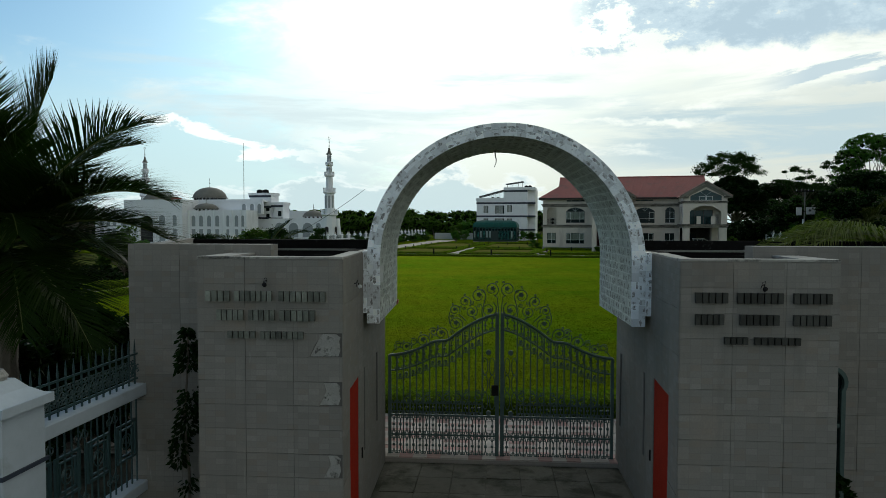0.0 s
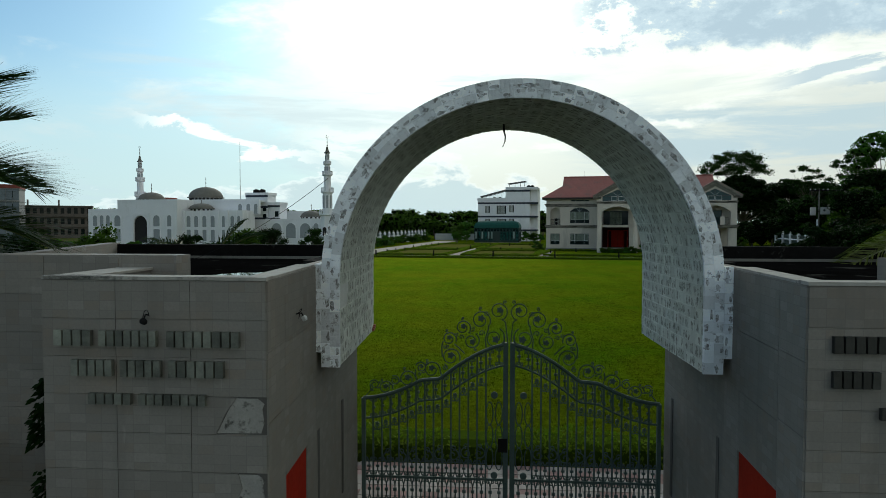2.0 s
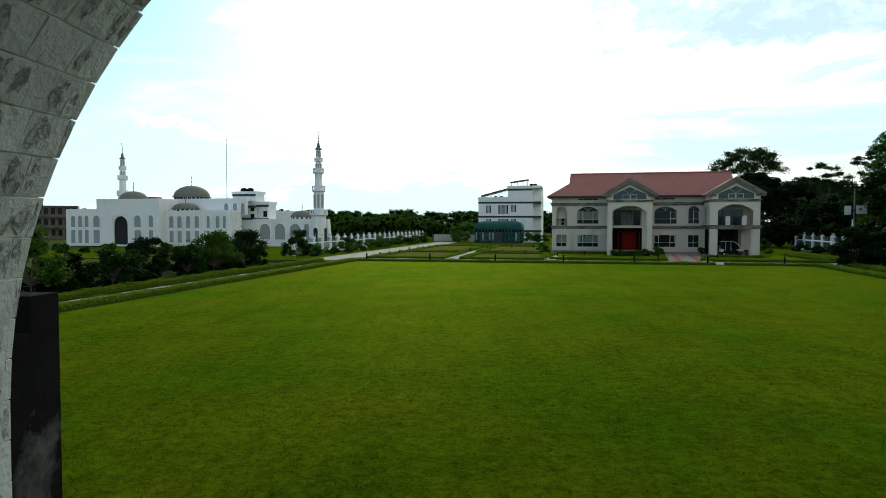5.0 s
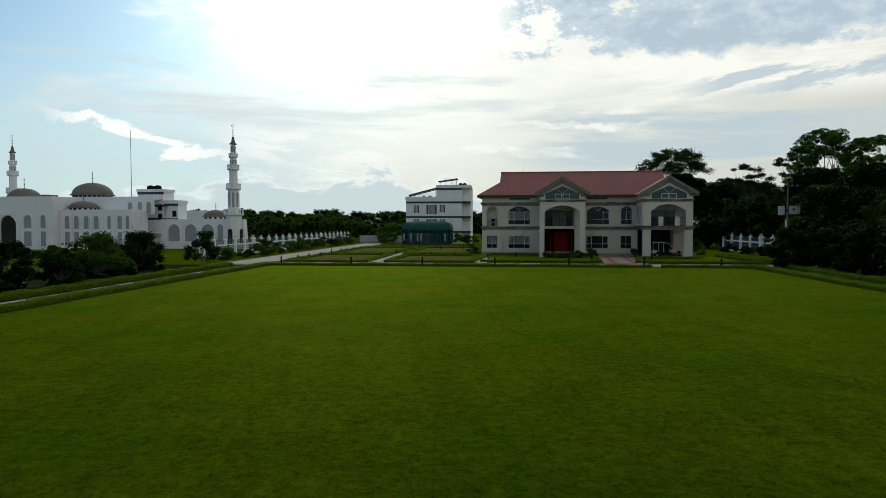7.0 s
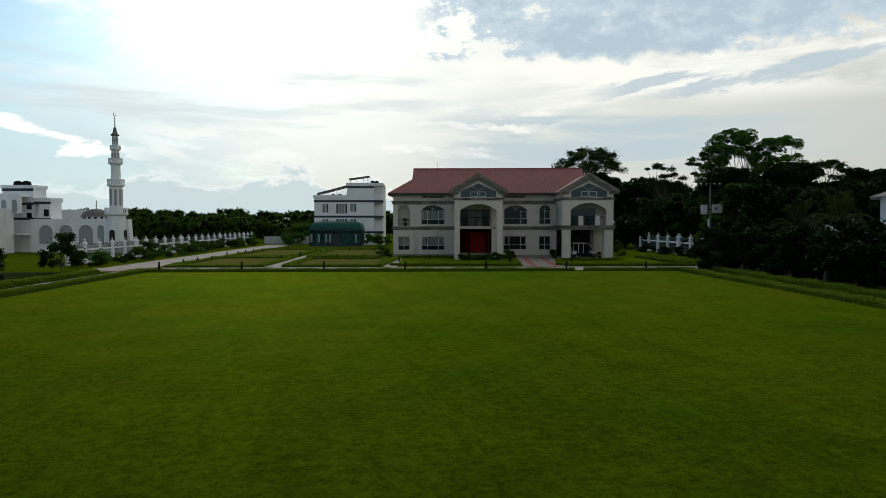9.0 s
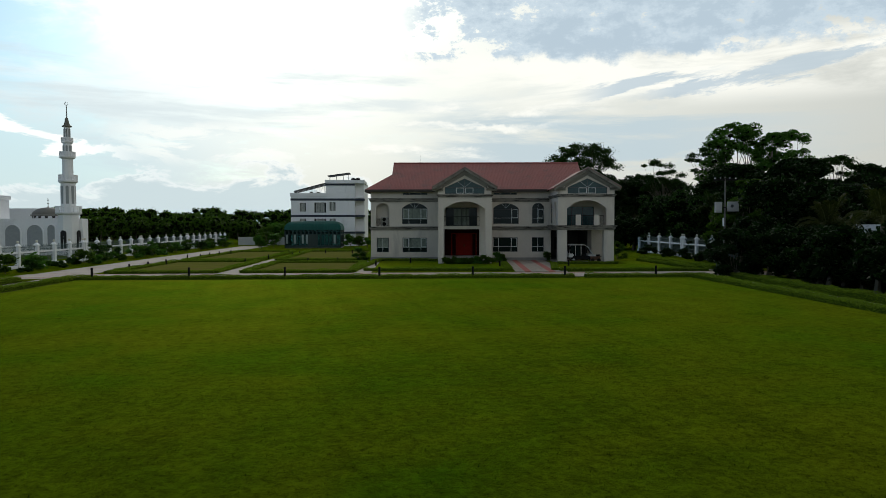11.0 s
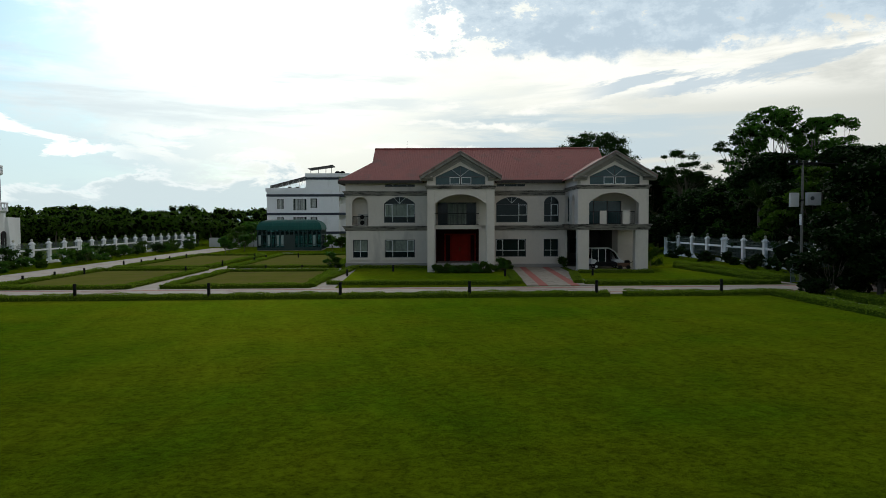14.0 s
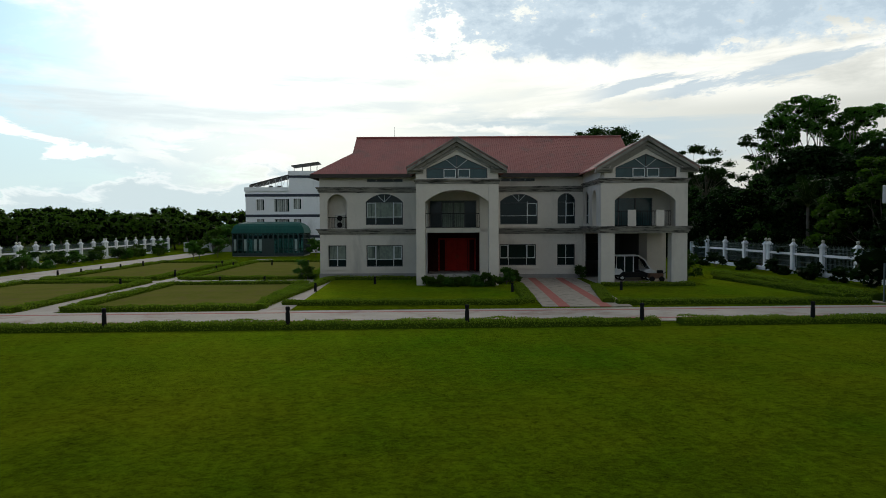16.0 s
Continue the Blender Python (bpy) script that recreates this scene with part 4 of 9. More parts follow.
        soup("rough_break", PV, PF, surf("broken_stone_" + where, pale, dull, 9, 0.9, 0.9, 45, island=True, rand=0.15, stain=dark, stain_scale=24.0, stain_at=(0.46, 0.58)), g, "rough grey broken patches on the stones")["kind"] = "stuff"
    # a broken foot of one leg shows the brick behind
    for k, (y, z) in enumerate(((2.20, 2.592), (2.26, 2.60), (2.315, 2.612))):
        part("bare_brick", boxed(-RI - 0.02, y, z, -RI + 0.012, y + 0.05, z + 0.035 + 0.006 * k), surf("bare_red_brick", (0.30, 0.09, 0.06), (0.20, 0.06, 0.04), 12, 0.9, 0.4, 40), g, "bare red brick")
    # loose wire hanging from the crown
    bm = fresh()
    tube(bm, [(-0.09, 1.2, 5.115), (-0.085, 1.2, 5.03), (-0.07, 1.2, 4.98), (-0.075, 1.19, 4.92), (-0.10, 1.18, 4.86)], 0.012, 0.006)
    part("loose_wire", bm, BLACKPLASTIC, g, "loose black wire at the crown")
    return g


arch()
for x, y, z, label in ((-2.78, -1.70, 3.30, "broken spotlight with bare wires"), (2.80, -1.70, 3.30, "broken spotlight with bare wires"), (-1.915, -0.80, 3.20, "small white spotlight on the gatehouse wall")):
    g = thing("wall_spotlight", GATE @ pose(x, y, z, 0, 0, 90 if x == -1.915 else 0), label, "spotlight", "wall spotlights")
    bm = fresh()
    lathe(bm, [(0.008, -0.012), (0.022, -0.01), (0.026, 0.02), (0.012, 0.03)], 10, pose(0, -0.05, -0.02, 60, 0, 0))
    part("lamp_head", bm, ALU if x == -1.915 else BLACKPLASTIC, g)
    bm = fresh()
    tube(bm, [(0, 0.02, 0.02), (0, -0.03, 0.03), (0, -0.05, 0.0)], 0.006)
    part("bracket", bm, BLACKPLASTIC, g)
    bm = fresh()
    tube(bm, [(0, 0.015, 0.02), (0.02, -0.02, 0.04), (0.012, -0.03, 0.065), (-0.012, -0.02, 0.055), (-0.022, -0.02, 0.02), (-0.03, -0.015, -0.015)], 0.0035)
    part("wire", bm, BLACKPLASTIC, g)


# ---- the wrought-iron gate leaves ----
def spiral(cx, cz, r, start, turns, cw=1, y=0.0, n=22, shrink=0.86):
    """A scroll that winds inwards."""
    pts = []
    for k in range(n + 1):
        t = k / n
        a = start + cw * turns * 2 * math.pi * t
        q = r * (1 - shrink * t)
        pts.append((cx + q * math.cos(a), y, cz + q * math.sin(a)))
    return pts


def s_scroll(w, h, y=0.0):
    """A C-shaped pair of scrolls in a cell of w by h, standing on its foot."""
    bm = fresh()
    r = min(w * 0.24, h * 0.2)
    for s in (-1, 1):
        top = spiral(s * w * 0.22, h - r, r, math.pi / 2, 1.2, -s, y, 14)
        bot = spiral(s * w * 0.22, r, r, -math.pi / 2, 1.2, s, y, 14)
        tube(bm, top, 0.008, 0.007, 4)
        tube(bm, bot, 0.008, 0.007, 4)
        tube(bm, [(s * w * 0.22, y, h), (0, y, h * 0.72), (0, y, h * 0.28), (s * w * 0.22, y, 0)], 0.008, 0.008, 4)
    box(bm, -0.022, y - 0.012, h * 0.44, 0.022, y + 0.012, h * 0.56)
    return bm


def leaf_plate(cx, cz, r, y=0.0):
    bm = fresh()
    pts = [(cx + r * (0.78 + 0.22 * math.cos(5 * t)) * math.cos(t), cz + r * (0.78 + 0.22 * math.cos(5 * t)) * math.sin(t)) for t in [2 * math.pi * k / 20 for k in range(20)]]
    prism(bm, pts, y - 0.008, y + 0.008)
    return bm


def top_curve(u):
    """Height of the top rail at u from the meeting stile outwards (0 to 1.92)."""
    if u < 0.90:
        t = u / 0.90
        return 2.43 - 0.47 * (t ** 1.6)
    if u < 1.15:
        return 1.96 - 0.02 * (u - 0.90) / 0.25
    t = (u - 1.15) / 0.77
    return 1.94 - 0.25 * (1 - (1 - t) ** 1.8)


def gate_leaf(side):
    g = thing("iron_gate_leaf", GATE @ pose(-0.045, 2.30, 0), "grey-painted wrought-iron gate leaf with scrollwork, closed", "gate", "gate leaves")
    s = side
    W = 1.94
    part("hinge_stile", boxed(min(s * (W - 0.05), s * W), -0.03, -0.10, max(s * (W - 0.05), s * W), 0.03, top_curve(W - 0.03)), IRON, g)
    part("meeting_stile", boxed(min(s * 0.012, s * 0.075), -0.035, -0.12, max(s * 0.012, s * 0.075), 0.035, 2.45), IRON, g)
    for off, r in ((0.0, 0.025), (-0.27, 0.014)):
        bm = fresh()
        n = 30
        pts = [(s * (0.05 + (W - 0.07) * k / n), 0, top_curve(0.05 + (W - 0.07) * k / n) + off) for k in range(n + 1)]
        tube(bm, pts, r, r, 6)
        part("top_rail" if not off else "second_rail", bm, IRON, g)
    for z, h in ((-0.10, 0.05), (0.285, 0.03), (0.63, 0.03)):
        part("rail", boxed(min(s * 0.06, s * (W - 0.03)), -0.016, z, max(s * 0.06, s * (W - 0.03)), 0.016, z + h), IRON, g)
    us = [0.30 + 0.1145 * k for k in range(14)]
    for u in us:
        part("bar", boxed(s * u - 0.0105, -0.0105, -0.06, s * u + 0.0105, 0.0105, top_curve(u) - 0.01), IRON, g)
    # two rows of scrolls at the foot
    cell = mesh_of("scroll", s_scroll(0.114, 0.325), IRON)
    low = mesh_of("scroll", s_scroll(0.114, 0.32), IRON)
    for k in range(16):
        u = 0.125 + 0.1145 * k
        if u > W - 0.05:
            continue
        for me, z in ((cell, 0.31), (low, -0.045)):
            ob = new("scroll", me)
            ob.parent, ob.location = g, (s * u, 0, z)
    # scrolls under the top rail, and the band at mid height
    small = mesh_of("scroll", s_scroll(0.11, 0.25), IRON)
    for k in range(15):
        u = 0.13 + 0.118 * k
        ob = new("scroll", small)
        ob.parent, ob.location = g, (s * u, 0, top_curve(u) - 0.262)
    for k in range(13):
        u = 0.36 + 0.1145 * k
        bm = fresh()
        z = top_curve(u) - 0.42
        for q in (-1, 1):
            tube(bm, spiral(s * u + q * 0.028, z, 0.034, math.pi / 2, 1.1, q, 0, 10), 0.009, 0.008, 4)
        part("scroll", bm, IRON, g)
    band = mesh_of("scroll", s_scroll(0.114, 0.23), IRON)
    for k in range(14):
        ob = new("scroll", band)
        ob.parent, ob.location = g, (s * (0.357 + 0.1145 * k), 0, 0.665)
    for k in range(13):
        u = 0.36 + 0.1145 * k
        part("leaf", leaf_plate(s * u, top_curve(u) - 0.36, 0.032), IRON, g)
    for k in range(4):
        u = 0.47 + 0.344 * k
        z = 0.98 - 0.03 * k
        bm = fresh()
        for q in (-1, 1):
            tube(bm, spiral(s * u + q * 0.085, z, 0.085, math.pi / 2, 1.35, -q, 0, 18), 0.009, 0.009, 4)
            tube(bm, spiral(s * u + q * 0.085, z + 0.1, 0.04, -math.pi / 2, 1.1, q, 0, 12), 0.008, 0.008, 4)
        part("scroll", bm, IRON, g)
    # ovals between the meeting stile and the first bar
    for z in (0.92, 1.22, 1.52):
        bm = fresh()
        for q in (-1, 1):
            tube(bm, [(s * 0.19 + q * 0.06 + 0.045 * math.cos(t), 0, z + 0.15 * math.sin(t)) for t in [2 * math.pi * k / 16 for k in range(17)]], 0.008, 0.008, 4)
        part("oval", bm, IRON, g)
    for z in (0.70, 1.76):
        bm = fresh()
        lathe(bm, [(0.045, -0.012), (0.045, 0.012)], 14, pose(s * 0.19, 0, z, 90))
        part("rosette", bm, IRON, g)
    # crest: a run of leafy scrolls over the rail
    crest = ((0.14, 2.86, 0.115, 250, 1), (0.37, 2.74, 0.122, 215, 1), (0.60, 2.64, 0.095, 215, 1), (0.78, 2.49, 0.088, 200, 1), (0.19, 2.51, 0.130, 120, -1), (0.49, 2.47, 0.102, 120, -1), (0.76, 2.25, 0.115, 200, 1), (1.01, 2.08, 0.105, 190, 1), (1.15, 2.11, 0.068, 20, -1), (1.33, 1.95, 0.112, 200, 1), (1.50, 1.93, 0.06, 60, -1), (1.62, 1.83, 0.088, 190, 1), (1.77, 1.87, 0.058, 30, -1))
    for k, (u, z, r, a, d) in enumerate(crest):
        start = math.radians(a if s > 0 else 180 - a)
        bm = fresh()
        run = spiral(s * u, z, r * 1.08, start, 1.30, -s * d, 0, 34, 0.62)
        tube(bm, run, 0.0085, 0.007, 5)
        ob = part("crest_scroll", bm, IRON, g)
        end = run[-1]
        if r > 0.065:
            part("leaf", leaf_plate(end[0] * 0.5 + s * u * 0.5, end[2] * 0.5 + z * 0.5, r * 0.42), IRON, ob)
        for turn, cr in ((100, 0.32), (235, 0.22)):
            bm = fresh()
            cr *= r
            q = start + math.radians(turn) * s * d
            tube(bm, spiral(s * u + (r * 1.05 + cr) * math.cos(q), z + (r * 1.05 + cr) * math.sin(q), cr, q + math.pi, 1.25, s * d, 0, 14), 0.007, 0.006, 4)
            part("curl", bm, IRON, ob)
    for pts in ([(0.02, 2.44), (0.035, 2.60), (0.05, 2.72), (0.10, 2.76)], [(0.10, 2.42), (0.06, 2.46), (0.07, 2.54)], [(0.30, 2.38), (0.31, 2.50), (0.27, 2.62), (0.27, 2.68)], [(0.44, 2.36), (0.46, 2.37)], [(0.50, 2.57), (0.53, 2.58)], [(0.58, 2.30), (0.66, 2.38), (0.71, 2.42)], [(0.86, 2.46), (0.88, 2.38), (0.87, 2.25)], [(0.80, 2.10), (0.84, 2.16)], [(0.88, 2.00), (0.90, 2.06)], [(1.10, 2.04), (1.14, 2.04)], [(1.22, 2.08), (1.23, 1.98)], [(1.44, 1.93), (1.45, 1.92)], [(1.52, 1.87), (1.54, 1.82)], [(1.70, 1.83), (1.74, 1.82)], [(1.88, 1.72), (1.82, 1.80), (1.83, 1.88)]):
        bm = fresh()
        tube(bm, [(s * u, 0, z) for u, z in pts], 0.0085, 0.0085, 5)
        part("crest_stem", bm, IRON, g)
    if s < 0:
        part("lock_box", boxed(-0.14, -0.045, 1.02, -0.02, -0.03, 1.2), BLACKPLASTIC, g, "black lock plate")
    return g


gate_leaf(-1)
gate_leaf(1)

# the passage flares from the street towards the arch and runs slightly askew behind its face
for ob in bpy.data.objects:
    top = ob.parent if ob.parent and not ob.parent.parent else ob
    kind = top.name.split(".")[0]
    if ob.type == "MESH" and kind in ("gatehouse", "stone_arch") and ob.name.split(".")[0] not in ("flat_roof", "back_parapet", "wing_wall", "puddle", "side_wall", "roof_ledge"):
        for v in ob.data.vertices:
            y = min(max(v.co.y, 0.0), 2.5)
            if kind == "stone_arch":
                v.co.x -= 0.008 + 0.036 * y
            elif abs(v.co.x) < 2.35:
                flare = min(max((v.co.y + 1.66) / 1.66, 0.0), 1.0)
                v.co.x += -0.09 * flare - 0.016 * y if v.co.x < 0 else 0.074 * flare - 0.021 * y


# ---- the house ----
def wall_holes(bm, x0, x1, z0, z1, y0, y1, holes=(), m=None):
    """A wall in the x-z plane from y0 to y1, with openings (x0, x1, z0, z1, rise); rise: the height of an arched head."""
    xs = sorted({x0, x1, *[h[0] for h in holes], *[h[1] for h in holes]})
    zs = sorted({z0, z1, *[h[2] for h in holes], *[h[3] for h in holes]})
    for a, b in zip(xs, xs[1:]):
        run = None
        for c, d in zip(zs, zs[1:]):
            cx, cz = (a + b) / 2, (c + d) / 2
            solid = not any(h[0] < cx < h[1] and h[2] < cz < h[3] for h in holes)
            if solid:
                run = [run[0], d] if run else [c, d]
            if run and (not solid or d == zs[-1]):
                box(bm, a, y0, run[0], b, y1, run[1], m)
                run = None
    for h in holes:
        if len(h) > 4 and h[4]:
            arc = arc_points(h)
            top = h[3]
            for (xa, za), (xb, zb) in zip(arc, arc[1:]):
                if top - max(za, zb) < 1e-4 and top - min(za, zb) < 1e-4:
                    continue
                prism(bm, [(xa, za), (xb, zb), (xb, top), (xa, top)] if abs(top - zb) > 1e-4 and abs(top - za) > 1e-4 else ([(xa, za), (xb, top), (xa, top)] if abs(top - zb) <= 1e-4 else [(xa, top), (xb, zb), (xb, top)]), y0, y1, m)
    return bm


def arc_points(h, n=14, grow=0.0):
    """The head of an arched opening, from left to right: a segment of a circle over its width."""
    x0, x1, rise = h[0] - grow, h[1] + grow, h[4] + grow
    spring = h[3] + grow - rise
    w = (x1 - x0) / 2
    r = (w * w + rise * rise) / (2 * rise)
    cx, cz = (x0 + x1) / 2, spring + rise - r
    t = math.asin(min(1, w / r)) if rise <= w else math.pi - math.asin(min(1, w / r))
    return [(cx + r * math.sin(-t + 2 * t * k / n), cz + r * math.cos(-t + 2 * t * k / n)) for k in range(n + 1)]


def outline(h, grow=0.0):
    x0, x1, z0, z1 = h[0] - grow, h[1] + grow, h[2] - grow, h[3] + grow
    if len(h) > 4 and h[4]:
        return [(x0, z0), (x1, z0)] + arc_points(h, 14, grow)[::-1]
    return [(x0, z0), (x1, z0), (x1, z1), (x0, z1)]


def ring(bm, outer, inner, y0, y1, m=None):
    """A frame between two outlines with as many corners."""
    tr = (lambda p: m @ Vector(p)) if m else (lambda p: p)
    O0 = [bm.verts.new(tr((x, y0, z))) for x, z in outer]
    O1 = [bm.verts.new(tr((x, y1, z))) for x, z in outer]
    I0 = [bm.verts.new(tr((x, y0, z))) for x, z in inner]
    I1 = [bm.verts.new(tr((x, y1, z))) for x, z in inner]
    k = len(outer)
    for i in range(k):
        j = (i + 1) % k
        for q in ((O0[i], O0[j], I0[j], I0[i]), (O1[i], I1[i], I1[j], O1[j]), (O0[i], O1[i], O1[j], O0[j]), (I0[i], I0[j], I1[j], I1[i])):
            bm.faces.new(q)
    return bm


def window(parent, h, y, bars=(), rails=(), fan=0, dark=True, surround=True, curtain=False, opens=(), m=None):
    """A window in the opening h of a wall whose face is at y: pane, frame, bars and the raised surround."""
    name = "arched_window" if len(h) > 4 and h[4] else "window"
    w = new(name)
    w.parent = parent
    if m is not None:
        w.matrix_local = m
    x0, x1, z0, z1 = h[:4]
    spring = z1 - (h[4] if len(h) > 4 else 0)
    bm = fresh()
    prism(bm, outline(h, -0.02), y + 0.13, y + 0.15)
    part("pane", bm, GLASS, w)
    if curtain:
        bm = fresh()
        zc = spring if len(h) > 4 and h[4] else z1 - 0.06
        nfold = max(6, int((x1 - x0) / 0.09))
        pts = [(x0 + 0.08 + (x1 - x0 - 0.16) * k / nfold, y + 0.115 + 0.004 * (k % 2)) for k in range(nfold + 1)]
        for (xa, ya), (xb, yb) in zip(pts, pts[1:]):
            v = [bm.verts.new(p) for p in ((xa, ya, z0 + 0.5), (xb, yb, z0 + 0.5), (xb, yb, zc), (xa, ya, zc))]
            bm.faces.new(v)
        part("curtain", bm, CURTAIN, w, "pale greenish curtain behind the pane")
    bm = fresh()
    ring(bm, outline(h, 0.0), outline(h, -0.055), y + 0.07, y + 0.125)
    part("window_frame", bm, ALUDARK, w)
    for x in bars:
        zt = z1 if not (len(h) > 4 and h[4]) else spring
        part("mullion", boxed(x - 0.02, y + 0.07, z0 + 0.05, x + 0.02, y + 0.11, zt - 0.03), ALU, w)
    for z in rails:
        part("rail", boxed(x0 + 0.05, y + 0.072, z - 0.018, x1 - 0.05, y + 0.112, z + 0.018), ALU if z < z0 + 0.8 else ALUDARK, w)
    if fan:
        cx = (x0 + x1) / 2
        for k in range(fan):
            t = math.pi * (k + 1) / (fan + 1)
            bm = fresh()
            L = min(0.95 * (z1 - spring) / max(math.sin(t), 0.2), (x1 - x0) * 0.42)
            box(bm, 0, y + 0.074, -0.02, L, y + 0.108, 0.02, pose(cx, 0, spring, 0, -math.degrees(t), 0))
            part("glazing_bar", bm, GREYBAR, w)
    for x, z, a, b in opens:
        bm = fresh()
        ring(bm, rect(x, z, a, b), rect(x + 0.038, z + 0.038, a - 0.038, b - 0.038), y + 0.055, y + 0.105)
        part("sash", bm, ALU, w, "white casement sash")
    if surround:
        bm = fresh()
        ring(bm, outline(h, 0.17), outline(h, 0.0), y - 0.035, y + 0.05)
        part("surround", bm, PLASTER, w)
        part("window_sill", boxed(x0 - 0.24, y - 0.09, z0 - 0.24, x1 + 0.24, y + 0.05, z0 - 0.16), PLASTER, w)
    return w


def moulding(parent, name, x0, x1, z0, z1, y, m=None, ends=0.0):
    """A stepped string course along a wall face at y."""
    h = z1 - z0
    bm = fresh()
    for a, b, out in ((0, 0.28, 0.07), (0.28, 0.66, 0.13), (0.66, 0.82, 0.20), (0.82, 1.0, 0.26)):
        box(bm, x0 - out * ends, y - out, z0 + a * h, x1 + out * ends, y + 0.02, z0 + b * h, m)
    return part(name, bm, TRIM, parent, "weathered dark-stained moulding")


def railing(parent, x0, x1, y, z0, z1, step=0.13, material=None):
    material = material or BLACKPLASTIC
    r = new("balcony_railing")
    r.parent = parent
    bm = fresh()
    box(bm, x0, y - 0.025, z1 - 0.05, x1, y + 0.025, z1)
    part("handrail", bm, material, r)
    part("bottom_rail", boxed(x0, y - 0.02, z0, x1, y + 0.02, z0 + 0.04), material, r)
    k = int((x1 - x0) / step)
    for i in range(k + 1):
        x = x0 + (x1 - x0) * i / k
        part("baluster", boxed(x - 0.009, y - 0.009, z0 + 0.04, x + 0.009, y + 0.009, z1 - 0.05), material, r)


def pediment(parent, cx, half, y, wx, z0=6.9):
    """A gabled front: frieze wall with a fanlight, raking mouldings and the roof behind. half: to the eave's tip."""
    zc, zt = 7.58, 9.52                           # eave and apex
    w = half - 0.55
    # wall of the gable with the fanlight opening left out
    bm = fresh()
    hw, zb, zp = 1.98, 6.98, 8.50
    slope = (zt - zc) / half
    outer = [(cx - w, z0), (cx + w, z0), (cx + w, zc + 0.02), (cx + w, zc + slope * 0.5), (cx, zt - 0.1), (cx - w, zc + slope * 0.5), (cx - w, zc + 0.02)]
    inner = [(cx - hw, zb), (cx + hw, zb), (cx + hw, zb + 0.62), (cx + hw - 0.02, zb + 0.64), (cx, zp), (cx - hw + 0.02, zb + 0.64), (cx - hw, zb + 0.62)]
    ring(bm, outer, inner, y, y + 0.25)
    part("gable_wall", bm, PLASTER, parent)
    f = new("gable_window")
    f.parent = parent
    bm = fresh()
    prism(bm, inner, y + 0.14, y + 0.16)
    part("pane", bm, GLASS_TEAL, f, "teal-tinted glass")
    bm = fresh()
    sh = [(cx + (x - cx) * 0.975, zb + (z - zb) * 0.96 + 0.03) for x, z in inner]
    ring(bm, inner, sh, y + 0.07, y + 0.13)
    part("window_frame", bm, ALUDARK, f)
    part("transom", boxed(cx - hw + 0.05, y + 0.075, zb + 0.60, cx + hw - 0.05, y + 0.12, zb + 0.66), ALUDARK, f)
    part("mullion", boxed(cx - 0.025, y + 0.072, zb + 0.03, cx + 0.025, y + 0.118, zp - 0.08), ALUDARK, f)
    for s in (-1, 1):
        for a in (38,):
            bm = fresh()
            box(bm, 0, y + 0.07, -0.02, 1.05, y + 0.116, 0.02, pose(cx, 0, zb + 0.66, 0, -a if s > 0 else a - 180, 0))
            part("glazing_bar", bm, GREYBAR, f)
        bm = fresh()
        ring(bm, rect(min(cx + s * 0.06, cx + s * 0.86), zb + 0.04, max(cx + s * 0.06, cx + s * 0.86), zb + 0.60), rect(min(cx + s * 0.06, cx + s * 0.86) + 0.05, zb + 0.09, max(cx + s * 0.06, cx + s * 0.86) - 0.05, zb + 0.55), y + 0.045, y + 0.10)
        part("sash", bm, ALU, f, "white casement sash")
    # raking mouldings, two steps
    for s in (-1, 1):
        for k, (t, out) in enumerate(((0.0, 0.42), (0.24, 0.20), (0.46, 0.08))):
            bm = fresh()
            a, b = (cx + s * half, zc - t * 0.9), (cx, zt - t * 1.05)
            th = 0.22
            if k:
                a = (cx + s * (half - 0.55 * k * 0.9), zc - t * 0.9 + 0.32 * k * 0.9 * slope * 1.7)
            prism(bm, [a, b, (b[0], b[1] - th), (a[0], a[1] - th)] if s < 0 else [b, a, (a[0], a[1] - th), (b[0], b[1] - th)], y - out, y + 0.12)
            part("raking_moulding", bm, RAKE, parent, "grey weathered raking moulding")
    for s in (-1, 1):
        bm = fresh()
        xa, xb = sorted((cx + s * (half - 1.05), cx + s * (half + 0.02)))
        for a, b, out in ((7.30, 7.42, 0.14), (7.42, 7.50, 0.24), (7.50, 7.58, 0.36)):
            box(bm, xa, y - out, a, xb, y + 0.3, b)
        part("eave_return", bm, TRIM, parent, "dark-stained eave return")
    # gable roof, two slopes that run back into the main roof
    for s in (-1, 1):
        bm = fresh()
        zz = 0.03
        y0 = y - 0.40
        yb, yt = 1.0, 4.2
        p = [(cx + s * (half + 0.05), y0, zc + zz), (cx, y0, zt + zz), (cx, yt, zt + zz), (cx + s * (half + 0.05), yb, zc + zz)]
        v = [bm.verts.new(q) for q in p] + [bm.verts.new((q[0], q[1], q[2] - 0.09)) for q in p]
        bm.faces.new(v[:4])
        bm.faces.new(v[4:])
        for i in range(4):
            bm.faces.new((v[i], v[(i + 1) % 4], v[4 + (i + 1) % 4], v[4 + i]))
        part("porch_roof", bm, ROOFRED, parent)
        bm = fresh()
        prism(bm, [(cx + s * (half + 0.05), zc + 0.035), (cx, zt + 0.035), (cx, zt + 0.12), (cx + s * (half + 0.05), zc + 0.12)] if s > 0 else [(cx, zt + 0.035), (cx + s * (half + 0.05), zc + 0.035), (cx + s * (half + 0.05), zc + 0.12), (cx, zt + 0.12)], y - 0.46, y + 0.2)
        part("verge", bm, RAKE, parent, "grey weathered roof verge")


